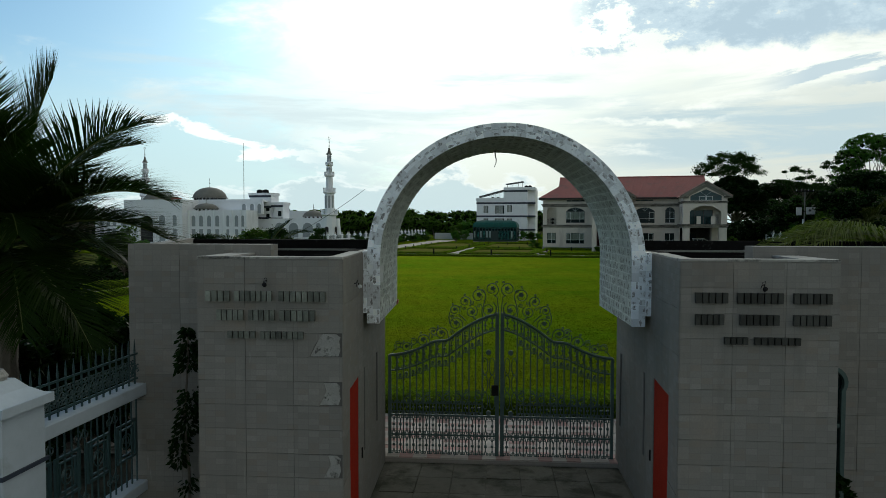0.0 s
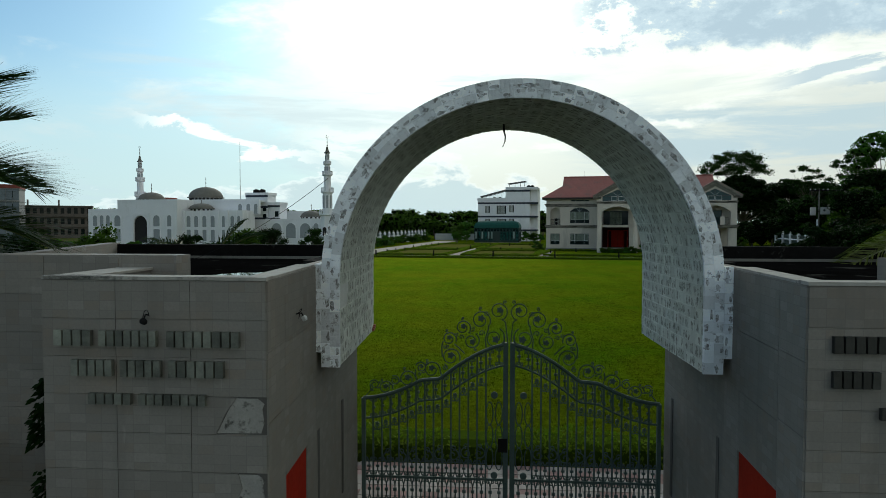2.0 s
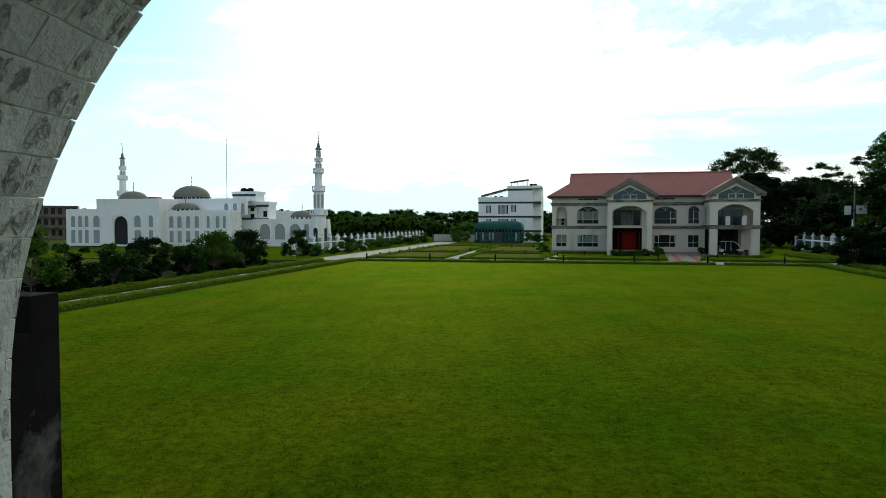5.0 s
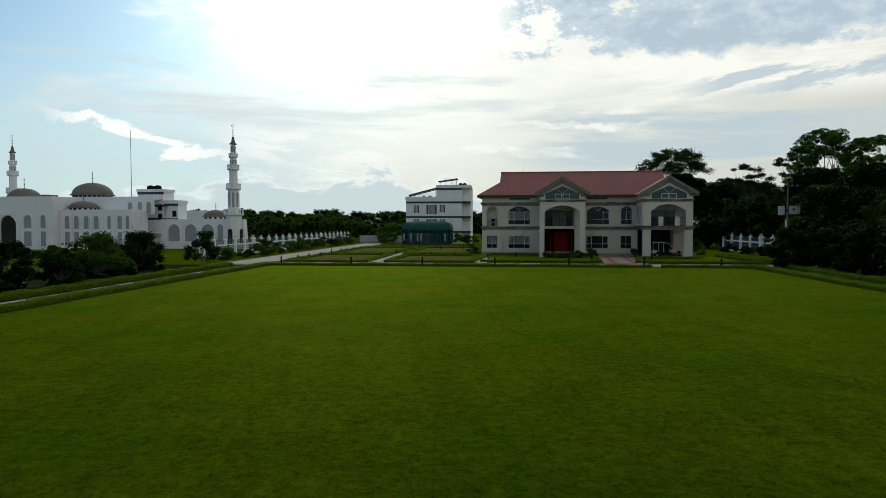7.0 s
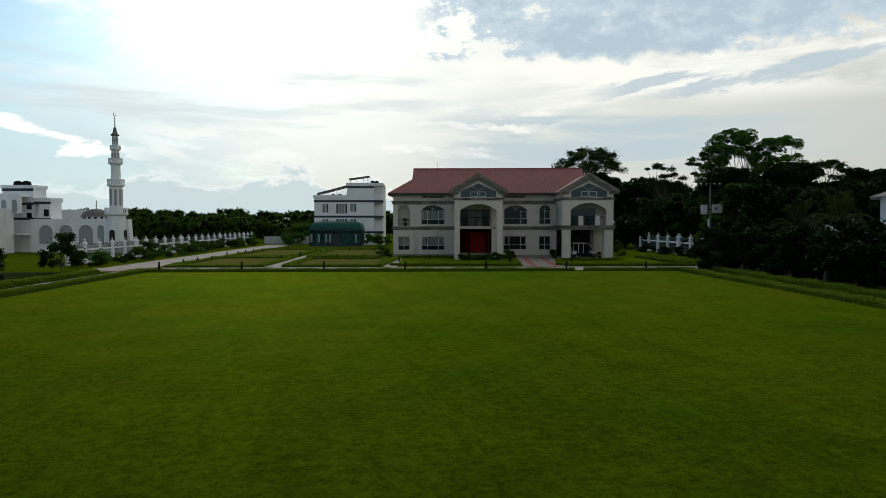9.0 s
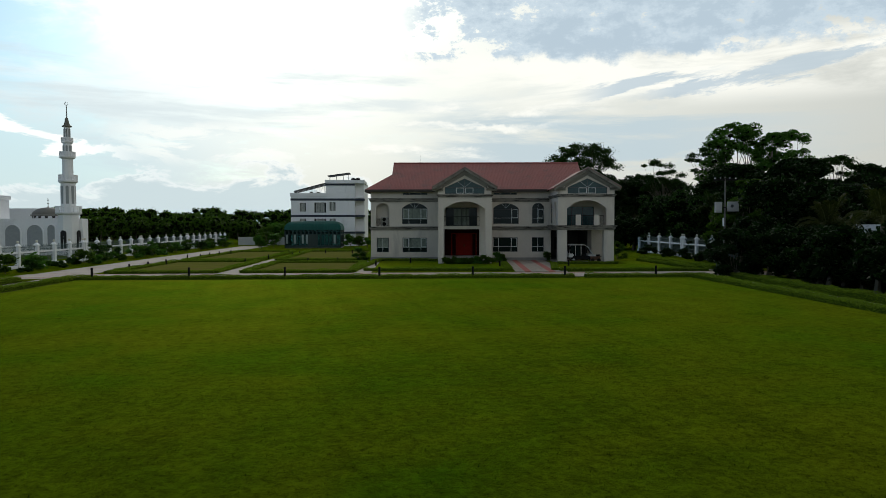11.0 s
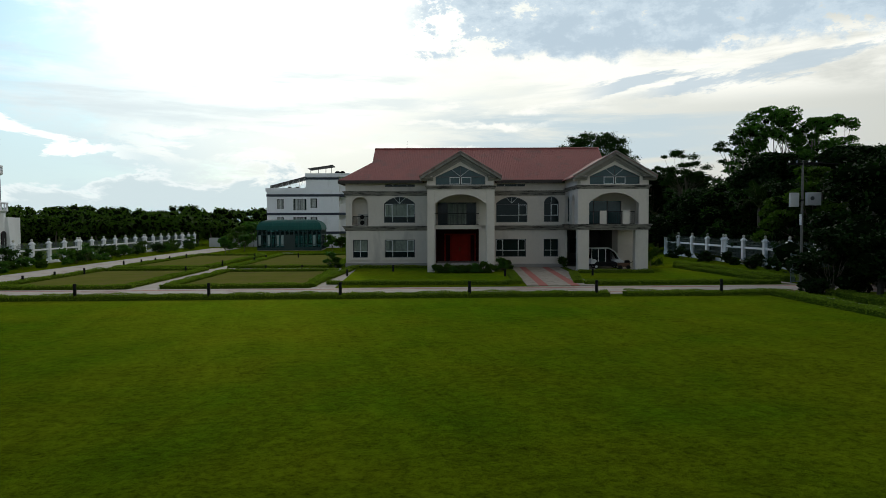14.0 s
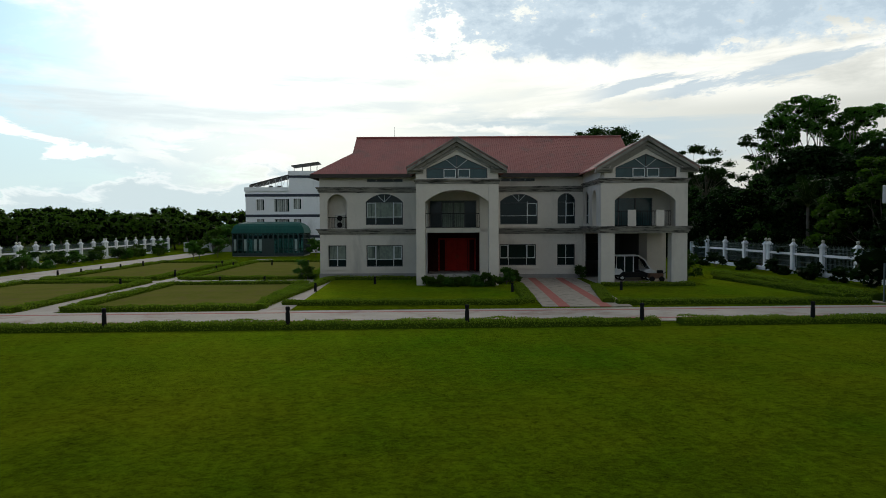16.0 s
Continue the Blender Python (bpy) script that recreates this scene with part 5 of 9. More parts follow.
def house():
    g = thing("house", HOUSE, "two-storey grey-beige villa with red hipped roof and two gabled porticos", "house")
    L = 25.05
    up1, niche = (3.41, 6.17, 3.97, 6.26, 0.60), (0.58, 2.01, 3.72, 6.25, 0.55)
    up2, up3 = (13.35, 16.11, 3.97, 6.22, 0.55), (17.57, 18.88, 4.0, 6.25, 0.50)
    lo0, lo1, lo2, lo3 = (0.62, 1.95, 0.88, 2.46), (3.45, 6.13, 0.88, 2.46), (13.30, 16.0, 0.93, 2.50), (17.55, 18.85, 0.93, 2.50)
    v1, v2 = (3.5, 6.15, 7.14, 7.36), (13.4, 15.9, 7.14, 7.36)
    door = (8.75, 11.55, 0.55, 3.0)
    doors_up = (8.15, 11.6, 3.75, 5.75)
    bm = fresh()
    wall_holes(bm, 0, 19.46, 0, 7.72, 0, 0.25, [up1, niche, up2, up3, lo0, lo1, lo2, lo3, v1, v2, door, doors_up])
    part("front_wall", bm, PLASTER, g)
    bm = fresh()
    box(bm, 0, 0.25, 0, 0.25, 9.4, 7.72)
    box(bm, L - 0.25, 0.3, 0, L, 9.4, 7.72)
    box(bm, 0.25, 9.15, 0, L - 0.25, 9.4, 7.72)
    part("side_wall", bm, PLASTER, g)
    part("floor_slab", boxed(0.25, 0.25, 3.35, L - 0.25, 9.15, 3.6), PLASTER, g)
    part("plinth", boxed(-0.05, -0.06, -0.1, 7.4, 0.0, 0.38), surf("grey_plinth_render", (0.30, 0.285, 0.27), (0.23, 0.22, 0.21), 1.5, 0.9, 0.2, 30), g, "dark grey plinth")
    part("plinth", boxed(12.9, -0.06, -0.1, 19.4, 0.0, 0.30), MATS["grey_plinth_render"], g, "dark grey plinth")
    moulding(g, "belt_course", -0.0, 7.44, 3.27, 3.68, 0, ends=1)
    moulding(g, "belt_course", 12.81, 19.46, 3.27, 3.68, 0)
    moulding(g, "cornice", -0.0, 7.44, 6.34, 6.77, 0, ends=1)
    moulding(g, "cornice", 12.81, 19.46, 6.34, 6.77, 0)
    # windows
    window(g, up1, 0, (4.15, 5.45), (4.55, 5.62), 3, curtain=True, opens=((3.5, 4.55, 4.12, 5.6), (5.46, 4.55, 6.1, 5.6)))
    window(g, up2, 0, (15.35,), (4.60, 5.55), 3, opens=((15.36, 4.62, 16.04, 5.52),))
    window(g, up3, 0, (18.2,), (4.58, 5.6), 1, opens=((18.22, 4.6, 18.8, 5.55),))
    window(g, lo0, 0, (1.28,), (1.42,), curtain=True)
    window(g, lo1, 0, (4.15, 5.45), (1.42,), curtain=True, opens=((3.52, 1.45, 4.12, 2.40), (5.48, 1.45, 6.06, 2.40)))
    window(g, lo2, 0, (13.95, 15.3), (1.48,), opens=((13.37, 1.5, 13.92, 2.44), (15.33, 1.5, 15.93, 2.44)))
    window(g, lo3, 0, (18.2,), (1.50,))
    window(g, v1, 0, (4.2, 5.45), surround=False)
    window(g, v2, 0, (14.1, 15.2), surround=False)
    # the little balcony behind the arched opening
    bm = fresh()
    box(bm, 0.35, 0.9, 3.7, 2.3, 1.0, 6.6)
    box(bm, 0.28, 0.25, 3.55, 2.3, 0.9, 3.70)
    box(bm, 2.2, 0.25, 3.7, 2.3, 0.9, 6.6)
    box(bm, 0.25, 0.25, 6.5, 2.3, 0.9, 6.6)
    part("recess", bm, PLASTER, g)
    bm = fresh()
    ring(bm, outline(niche, 0.15), outline(niche, 0.0), -0.03, 0.05)
    part("surround", bm, PLASTER, g)
    railing(g, 0.60, 1.99, 0.12, 3.74, 4.55, 0.11)
    ac = new("air_conditioner")
    ac.parent = g
    part("casing", boxed(1.05, 0.35, 3.72, 1.85, 0.65, 4.75, bevel=0.02), surf("cream_ac_casing", (0.40, 0.39, 0.36), None, 2, 0.5), ac)
    for z in (3.98, 4.48):
        bm = fresh()
        lathe(bm, [(0.20, 0), (0.20, 0.02), (0.04, 0.03)], 18, pose(1.42, 0.35, z, 90))
        part("fan_grille", bm, BLACKPLASTIC, ac)
    # entrance portico
    for x0, x1 in ((7.44, 8.03), (12.16, 12.81)):
        part("column", boxed(x0, -6.0, 0, x1, -5.35, 6.62, bevel=0.015), PLASTER, g)
        part("pilaster", boxed(x0, -0.35, 0, x1, 0.0, 6.62), PLASTER, g)
    bm = fresh()
    wall_holes(bm, 8.03, 12.16, 5.2, 6.62, -6.0, -5.6, [(8.03, 12.16, 5.2, 6.22, 0.78)])
    part("arch_wall", bm, PLASTER, g)
    for x0, x1 in ((7.44, 7.84), (12.41, 12.81)):
        bm = fresh()
        m = Matrix(((0, 1, 0, 0), (1, 0, 0, 0), (0, 0, 1, 0), (0, 0, 0, 1)))
        wall_holes(bm, -5.35, -0.35, 5.2, 6.62, x0, x1, [(-5.35, -0.35, 5.2, 6.22, 0.78)], m)
        part("side_arch_wall", bm, PLASTER, g)
    part("portico_ceiling", boxed(7.84, -5.6, 6.40, 12.41, 0, 6.55), PLASTER, g)
    part("upper_portico_wall", boxed(7.44, -5.75, 6.62, 7.74, 0, 7.6), PLASTER, g)
    part("upper_portico_wall", boxed(12.51, -5.75, 6.62, 12.81, 0, 7.6), PLASTER, g)
    bm = fresh()
    for a, b, out in ((6.62, 6.76, 0.05), (6.76, 6.84, 0.10), (6.84, 6.92, 0.16)):
        box(bm, 7.44 - out, -6.0 - out, a, 12.81 + out, -5.6, b)
    part("portico_cornice", bm, TRIM, g, "stepped portico cornice")
    pediment(g, 10.1, 3.22, -6.0, 2.0)
    part("balcony_slab", boxed(8.0, -3.6, 3.42, 12.2, 0, 3.74), PLASTER, g)
    for x0, x1 in ((7.46, 7.96), (11.68, 12.35)):
        part("inner_pier", boxed(x0, -3.6, 0, x1, -3.0, 6.4), PLASTER, g)
    railing(g, 7.97, 11.67, -3.5, 3.76, 4.75, 0.13)
    dw = new("balcony_door")
    dw.parent = g
    part("pane", boxed(8.15, 0.14, 3.76, 11.6, 0.16, 5.74), GLASS, dw)
    bm = fresh()
    for x in (8.15, 9.0, 9.86, 10.7, 11.53):
        box(bm, x, 0.07, 3.76, x + 0.07, 0.13, 5.69)
    box(bm, 8.15, 0.07, 5.68, 11.6, 0.135, 5.75)
    part("door_frame", bm, ALUDARK, dw)
    bm = fresh()
    for k in range(20):
        x = 9.05 + k * 0.083
        v = [bm.verts.new(p) for p in ((x, 0.10 + 0.02 * (k % 2), 3.8), (x + 0.083, 0.10 + 0.02 * ((k + 1) % 2), 3.8), (x + 0.083, 0.10 + 0.02 * ((k + 1) % 2), 5.6), (x, 0.10 + 0.02 * (k % 2), 5.6))]
        bm.faces.new(v)
    part("curtain", bm, CURTAIN, dw)
    d = new("front_door")
    d.parent = g
    part("back_board", boxed(8.75, 0.20, 0.55, 11.55, 0.245, 3.0), surf("shaded_red_wood", (0.045, 0.006, 0.005), (0.022, 0.004, 0.003), 2.5, 0.8, spec=0.1), d)
    for x in (9.38, 10.16):
        leaf = part("door_leaf", boxed(x, 0.10, 0.56, x + 0.76, 0.16, 2.85, bevel=0.01), REDDOOR, d)
        for z0, z1 in ((0.75, 1.35), (1.45, 2.05), (2.15, 2.72)):
            part("panel", boxed(x + 0.10, 0.085, z0, x + 0.66, 0.10, z1, bevel=0.007), REDDOOR, leaf)
        part("door_handle", boxed(x + (0.68 if x < 10 else 0.04), 0.06, 1.45, x + (0.72 if x < 10 else 0.08), 0.09, 1.75), surf("dark_bronze", (0.12, 0.075, 0.03), None, 3, 0.5, metal=1.0), leaf)
    for x in (8.76, 9.26, 10.96, 11.43):
        part("door_post", boxed(x, 0.06, 0.55, x + 0.11, 0.20, 2.98), REDDOOR, d)
    part("door_head", boxed(8.76, 0.06, 2.86, 11.54, 0.20, 2.98), REDDOOR, d)
    # dark red panelling, taken near black to hold the recess's shade
    bm = fresh()
    wall_holes(bm, 8.05, 12.15, 0.54, 3.42, -0.03, 0.0, [door])
    part("porch_panelling", bm, MATS["shaded_red_wood"], g, "dark red wooden panelling round the door, near black for the recess's shade")
    for x in (8.07, 12.09):
        part("side_panelling", boxed(x, -2.9, 0.54, x + 0.04, -0.034, 3.42), MATS["shaded_red_wood"], g, "dark red wooden panelling beside the door, near black for the recess's shade")
    bm = fresh()
    box(bm, 8.05, -3.0, 0, 12.15, 0, 0.54)
    box(bm, 8.05, -3.35, 0, 12.15, -3.0, 0.36)
    box(bm, 8.05, -3.7, 0, 12.15, -3.35, 0.18)
    part("entrance_steps", bm, CAPTOP, g, "pale entrance steps")
    # the car porch wing
    for x0, x1 in ((19.44, 20.35), (24.02, 25.05)):
        part("column", boxed(x0, -6.0, 0, x1, -5.2, 3.40, bevel=0.015), PLASTER, g)
    arch2 = (20.33, 24.27, 3.82, 6.32, 0.84)
    bm = fresh()
    wall_holes(bm, 19.44, 25.05, 3.40, 6.62, -6.0, -5.7, [arch2])
    part("porch_front_wall", bm, PLASTER, g)
    m = Matrix(((0, 1, 0, 0), (1, 0, 0, 0), (0, 0, 1, 0), (0, 0, 0, 1)))
    sw1, sw2 = (-2.3, -1.0, 4.0, 6.25, 0.5), (-4.6, -3.3, 3.8, 6.25, 0.55)
    bm = fresh()
    wall_holes(bm, -5.7, 0.0, 3.40, 7.72, 19.44, 19.69, [sw1, sw2], m)
    part("porch_side_wall", bm, PLASTER, g)
    part("porch_side_wall", boxed(24.8, -5.7, 3.40, 25.05, 0.3, 7.72), PLASTER, g)
    window(g, (1.0, 2.3, 4.0, 6.25, 0.5), 0, (1.65,), (4.58, 5.6), 1, m=pose(19.44, 0, 0, 0, 0, -90))
    bm = fresh()
    for a, b, out in ((3.36, 3.48, 0.07), (3.48, 3.64, 0.13), (3.64, 3.72, 0.20), (3.72, 3.82, 0.26)):
        box(bm, 19.44 - out, -6.0 - out, a, 25.05 + out, -5.7, b)
        box(bm, 19.44 - out, -5.7, a, 19.5, 0, b)
    part("belt_course", bm, TRIM, g, "weathered dark-stained moulding")
    bm = fresh()
    for a, b, out in ((6.62, 6.76, 0.05), (6.76, 6.84, 0.10), (6.84, 6.92, 0.16)):
        box(bm, 19.44 - out, -6.0 - out, a, 25.05 + out, -5.7, b)
        box(bm, 19.44 - out, -5.7, a, 19.5, 0, b)
    part("portico_cornice", bm, TRIM, g, "stepped portico cornice")
    part("porch_slab", boxed(19.69, -5.7, 3.42, 24.8, 0.3, 3.72), PLASTER, g)
    part("porch_ceiling", boxed(19.69, -5.7, 6.5, 24.8, 0.3, 6.62), PLASTER, g)
    pediment(g, 22.35, 3.25, -6.0, 2.0)
    # upper porch: back wall with sliding doors, railing with two pale panels
    bm = fresh()
    wall_holes(bm, 19.69, 24.8, 3.72, 6.5, -3.2, -3.0, [(20.1, 23.6, 3.74, 5.75)])
    part("porch_back_wall", bm, PLASTER, g)
    dw = new("balcony_door")
    dw.parent = g
    part("pane", boxed(20.1, -3.1, 3.75, 23.6, -3.08, 5.74), GLASS_TEAL, dw)
    bm = fresh()
    for x in (20.1, 21.25, 22.4, 23.53):
        box(bm, x, -3.16, 3.74, x + 0.07, -3.1, 5.75)
    part("door_frame", bm, ALUDARK, dw)
    bm = fresh()
    for k in range(14):
        x = 22.3 + k * 0.085
        v = [bm.verts.new(p) for p in ((x, -3.06 + 0.02 * (k % 2), 3.8), (x + 0.085, -3.06 + 0.02 * ((k + 1) % 2), 3.8), (x + 0.085, -3.06 + 0.02 * ((k + 1) % 2), 5.6), (x, -3.06 + 0.02 * (k % 2), 5.6))]
        bm.faces.new(v)
    part("curtain", bm, CURTAIN, dw)
    railing(g, 20.36, 24.0, -5.85, 3.84, 4.82, 0.15)
    for x in (21.22, 23.05):
        part("railing_panel", boxed(x, -5.93, 3.82, x + 0.52, -5.80, 4.88), PLASTER, g, "pale solid railing panel")
    # under the porch: back wall with a dark opening, closing side wall
    bm = fresh()
    wall_holes(bm, 19.46, L, 0, 3.42, 0.3, 0.5, [(19.6, 23.7, 0.0, 3.25)])
    part("porch_inner_wall", bm, PLASTER, g)
    # room behind the opening; its walls and floor are coloured dark for shade
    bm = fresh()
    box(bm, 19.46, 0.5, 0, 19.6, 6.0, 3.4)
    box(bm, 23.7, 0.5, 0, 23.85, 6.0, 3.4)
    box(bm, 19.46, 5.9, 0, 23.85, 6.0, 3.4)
    part("garage_wall", bm, surf("shade_dark_garage_render", (0.10, 0.095, 0.09), None, 1, 0.9), g)
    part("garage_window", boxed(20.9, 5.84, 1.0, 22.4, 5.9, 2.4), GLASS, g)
    part("garage_floor", boxed(19.6, 0.3, -0.1, 23.7, 5.9, 0.055), MATS["shade_dark_garage_render"], g)
    part("porch_wing_wall", boxed(23.7, -1.6, 0, 25.05, 0.3, 3.4), PLASTER, g)
    part("dark_return", boxed(19.46, -0.2, 0, 19.6, 0.3, 3.3), PLASTER, g)
    part("porch_floor", boxed(19.5, -5.9, -0.1, 25.0, 0.3, 0.06), CONCRETE, g)
    # main roof with a gablet at each end of the ridge
    r0, r1, zr, vr = 2.15, 23.35, 10.95, 4.6
    e0, e1, f0, f1, ze = -0.55, 25.6, -0.6, 9.8, 7.70
    zg = 9.5
    fr = (zg - ze) / (zr - ze)
    vg0, vg1 = f0 + (vr - f0) * fr, f1 + (vr - f1) * fr
    P = {"a": (e0, f0, ze), "b": (e1, f0, ze), "c": (e1, f1, ze), "d": (e0, f1, ze), "l0": (r0, vg0, zg), "l1": (r0, vg1, zg), "r0": (r1, vg0, zg), "r1": (r1, vg1, zg), "L": (r0, vr, zr), "R": (r1, vr, zr)}
    bm = fresh()
    V = {k: bm.verts.new(p) for k, p in P.items()}
    for f in (("a", "b", "r0", "R", "L", "l0"), ("c", "d", "l1", "L", "R", "r1"), ("d", "a", "l0", "l1"), ("b", "c", "r1", "r0"), ("l0", "L", "l1"), ("r0", "r1", "R")):
        bm.faces.new([V[k] for k in f])
    W = [bm.verts.new((x, y, ze - 0.1)) for x, y in ((e0, f0), (e1, f0), (e1, f1), (e0, f1))]
    bm.faces.new(W)
    for i, (p, q) in enumerate((("a", "b"), ("b", "c"), ("c", "d"), ("d", "a"))):
        bm.faces.new((V[p], V[q], W[(i + 1) % 4], W[i]))
    part("main_roof", bm, ROOFRED, g, "red ribbed sheet roof")
    # ribs of the sheets
    V, F = [], []

    def rib(p, q, w=0.025, h=0.02):
        p, q = Vector(p), Vector(q)
        s = Vector((w, 0, 0)) if abs((q - p).x) < 0.05 else Vector((0, w, 0))
        k = len(V)
        upv = Vector((0, 0, h))
        V.extend([tuple(v) for v in (p - s, p + s, q + s, q - s, p + upv, q + upv)])
        F.extend([(k, k + 3, k + 5, k + 4), (k + 1, k + 4, k + 5, k + 2), (k, k + 4, k + 1)])

    x = e0 + 0.12
    while x < e1:
        if x < r0:
            t = (x - e0) / (r0 - e0)
            top = (f0 + (vg0 - f0) * t, ze + (zg - ze) * t)
        elif x > r1:
            t = (e1 - x) / (e1 - r1)
            top = (f0 + (vg0 - f0) * t, ze + (zg - ze) * t)
        else:
            top = (vr, zr)
        rib((x, f0, ze), (x, top[0], top[1]))
        x += 0.16
    y = f0 + 0.15
    while y < f1:
        if vg0 <= y <= vg1:
            t = 1.0
        elif y < vg0:
            t = (y - f0) / (vg0 - f0)
        else:
            t = (f1 - y) / (f1 - vg1)
        rib((e0, y, ze), (e0 + (r0 - e0) * t, y, ze + (zg - ze) * t))
        y += 0.24
    soup("roof_ribs", V, F, ROOFRED, g)["kind"] = "stuff"
    bm = fresh()
    tube(bm, [(r0, vr, zr + 0.02), (r1, vr, zr + 0.02)], 0.09, seg=8)
    part("ridge_cap", bm, ROOFRED, g)
    # gutter strips made deep and dark; the eave's shade is in their colour
    gutter = surf("eave_shade_gutter", (0.05, 0.04, 0.036), (0.03, 0.026, 0.024), 2, 0.8)
    for ends in ((e0 - 0.02, f0 - 0.05, 7.0, f0 + 0.06), (13.2, f0 - 0.05, 19.3, f0 + 0.06), (e0 - 0.05, f0 + 0.07, e0 + 0.06, f1)):
        part("eave_gutter", boxed(ends[0], ends[1], 7.42, ends[2], ends[3], 7.69), gutter, g, "eave gutter, dark for the shade under the roof edge")
    bm = fresh()
    box(bm, e0, f0, 7.50, 19.2, 0.0, 7.56)
    part("eave_soffit", bm, TRIM, g)
    bm = fresh()
    tube(bm, [(5.2, vr, zr), (5.2, vr, zr + 0.9)], 0.012)
    part("lightning_rod", bm, BLACKPLASTIC, g)
    return g


house()


# ---- mosque ----
MOSQUE = pose(-20.3, 125.2, 0, 0, 0, -16)
# near-black panels stand for the shade inside doorways and openings
VOIDSHADE = surf("dark_door_void", (0.012, 0.012, 0.013), None, 1, 0.8)


def wall_arches(parent, y, spans, z0, z1, rise=0.5):
    for u, w in spans:
        h = (u - w / 2, u + w / 2, z0, z1, rise * w)
        f = new("arched_window")
        f.parent = parent
        bm = fresh()
        prism(bm, outline(h), y - 0.03, y + 0.02)
        part("lattice", bm, WINGREY, f)
        bm = fresh()
        ring(bm, outline(h, 0.12), outline(h, 0.0), y - 0.10, y + 0.02)
        part("surround", bm, WHITE, f)


def dome(parent, x, y, z, r, h, drum, finial=1.6, openings=20):
    d = new("dome")
    d.parent = parent
    d.location = (x, y, z)
    bm = fresh()
    n = 12
    lathe(bm, [(r * math.cos(math.pi / 2 * k / n) + 0.001, drum + h * math.sin(math.pi / 2 * k / n)) for k in range(n + 1)], 36)
    part("cap", bm, DOME, d, "ribbed grey dome cap", smooth=True)
    bm = fresh()
    lathe(bm, [(r * 1.08, drum - 0.12), (r * 1.08, drum + 0.05), (r * 0.98, drum + 0.12)], 36)
    part("rim", bm, DOME, d)
    bm = fresh()
    lathe(bm, [(r * 0.93, 0), (r * 0.93, drum - 0.1)], 36)
    part("drum", bm, WHITE, d)
    for k in range(openings):
        t = 2 * math.pi * k / openings
        part("drum_opening", boxed(-0.09 * r, -0.05, 0.08, 0.09 * r, 0.02, drum - 0.14), VOIDSHADE, d, m=pose(r * 0.94 * math.sin(t), -r * 0.94 * math.cos(t), 0, 0, 0, math.degrees(t)))
    bm = fresh()
    lathe(bm, [(0.16, 0), (0.05, 0.2), (0.04, finial * 0.35), (0.13, finial * 0.42), (0.04, finial * 0.5), (0.03, finial * 0.7), (0.08, finial * 0.74), (0.02, finial)], 8, pose(0, 0, drum + h - 0.05))
    part("finial", bm, DOME, d)


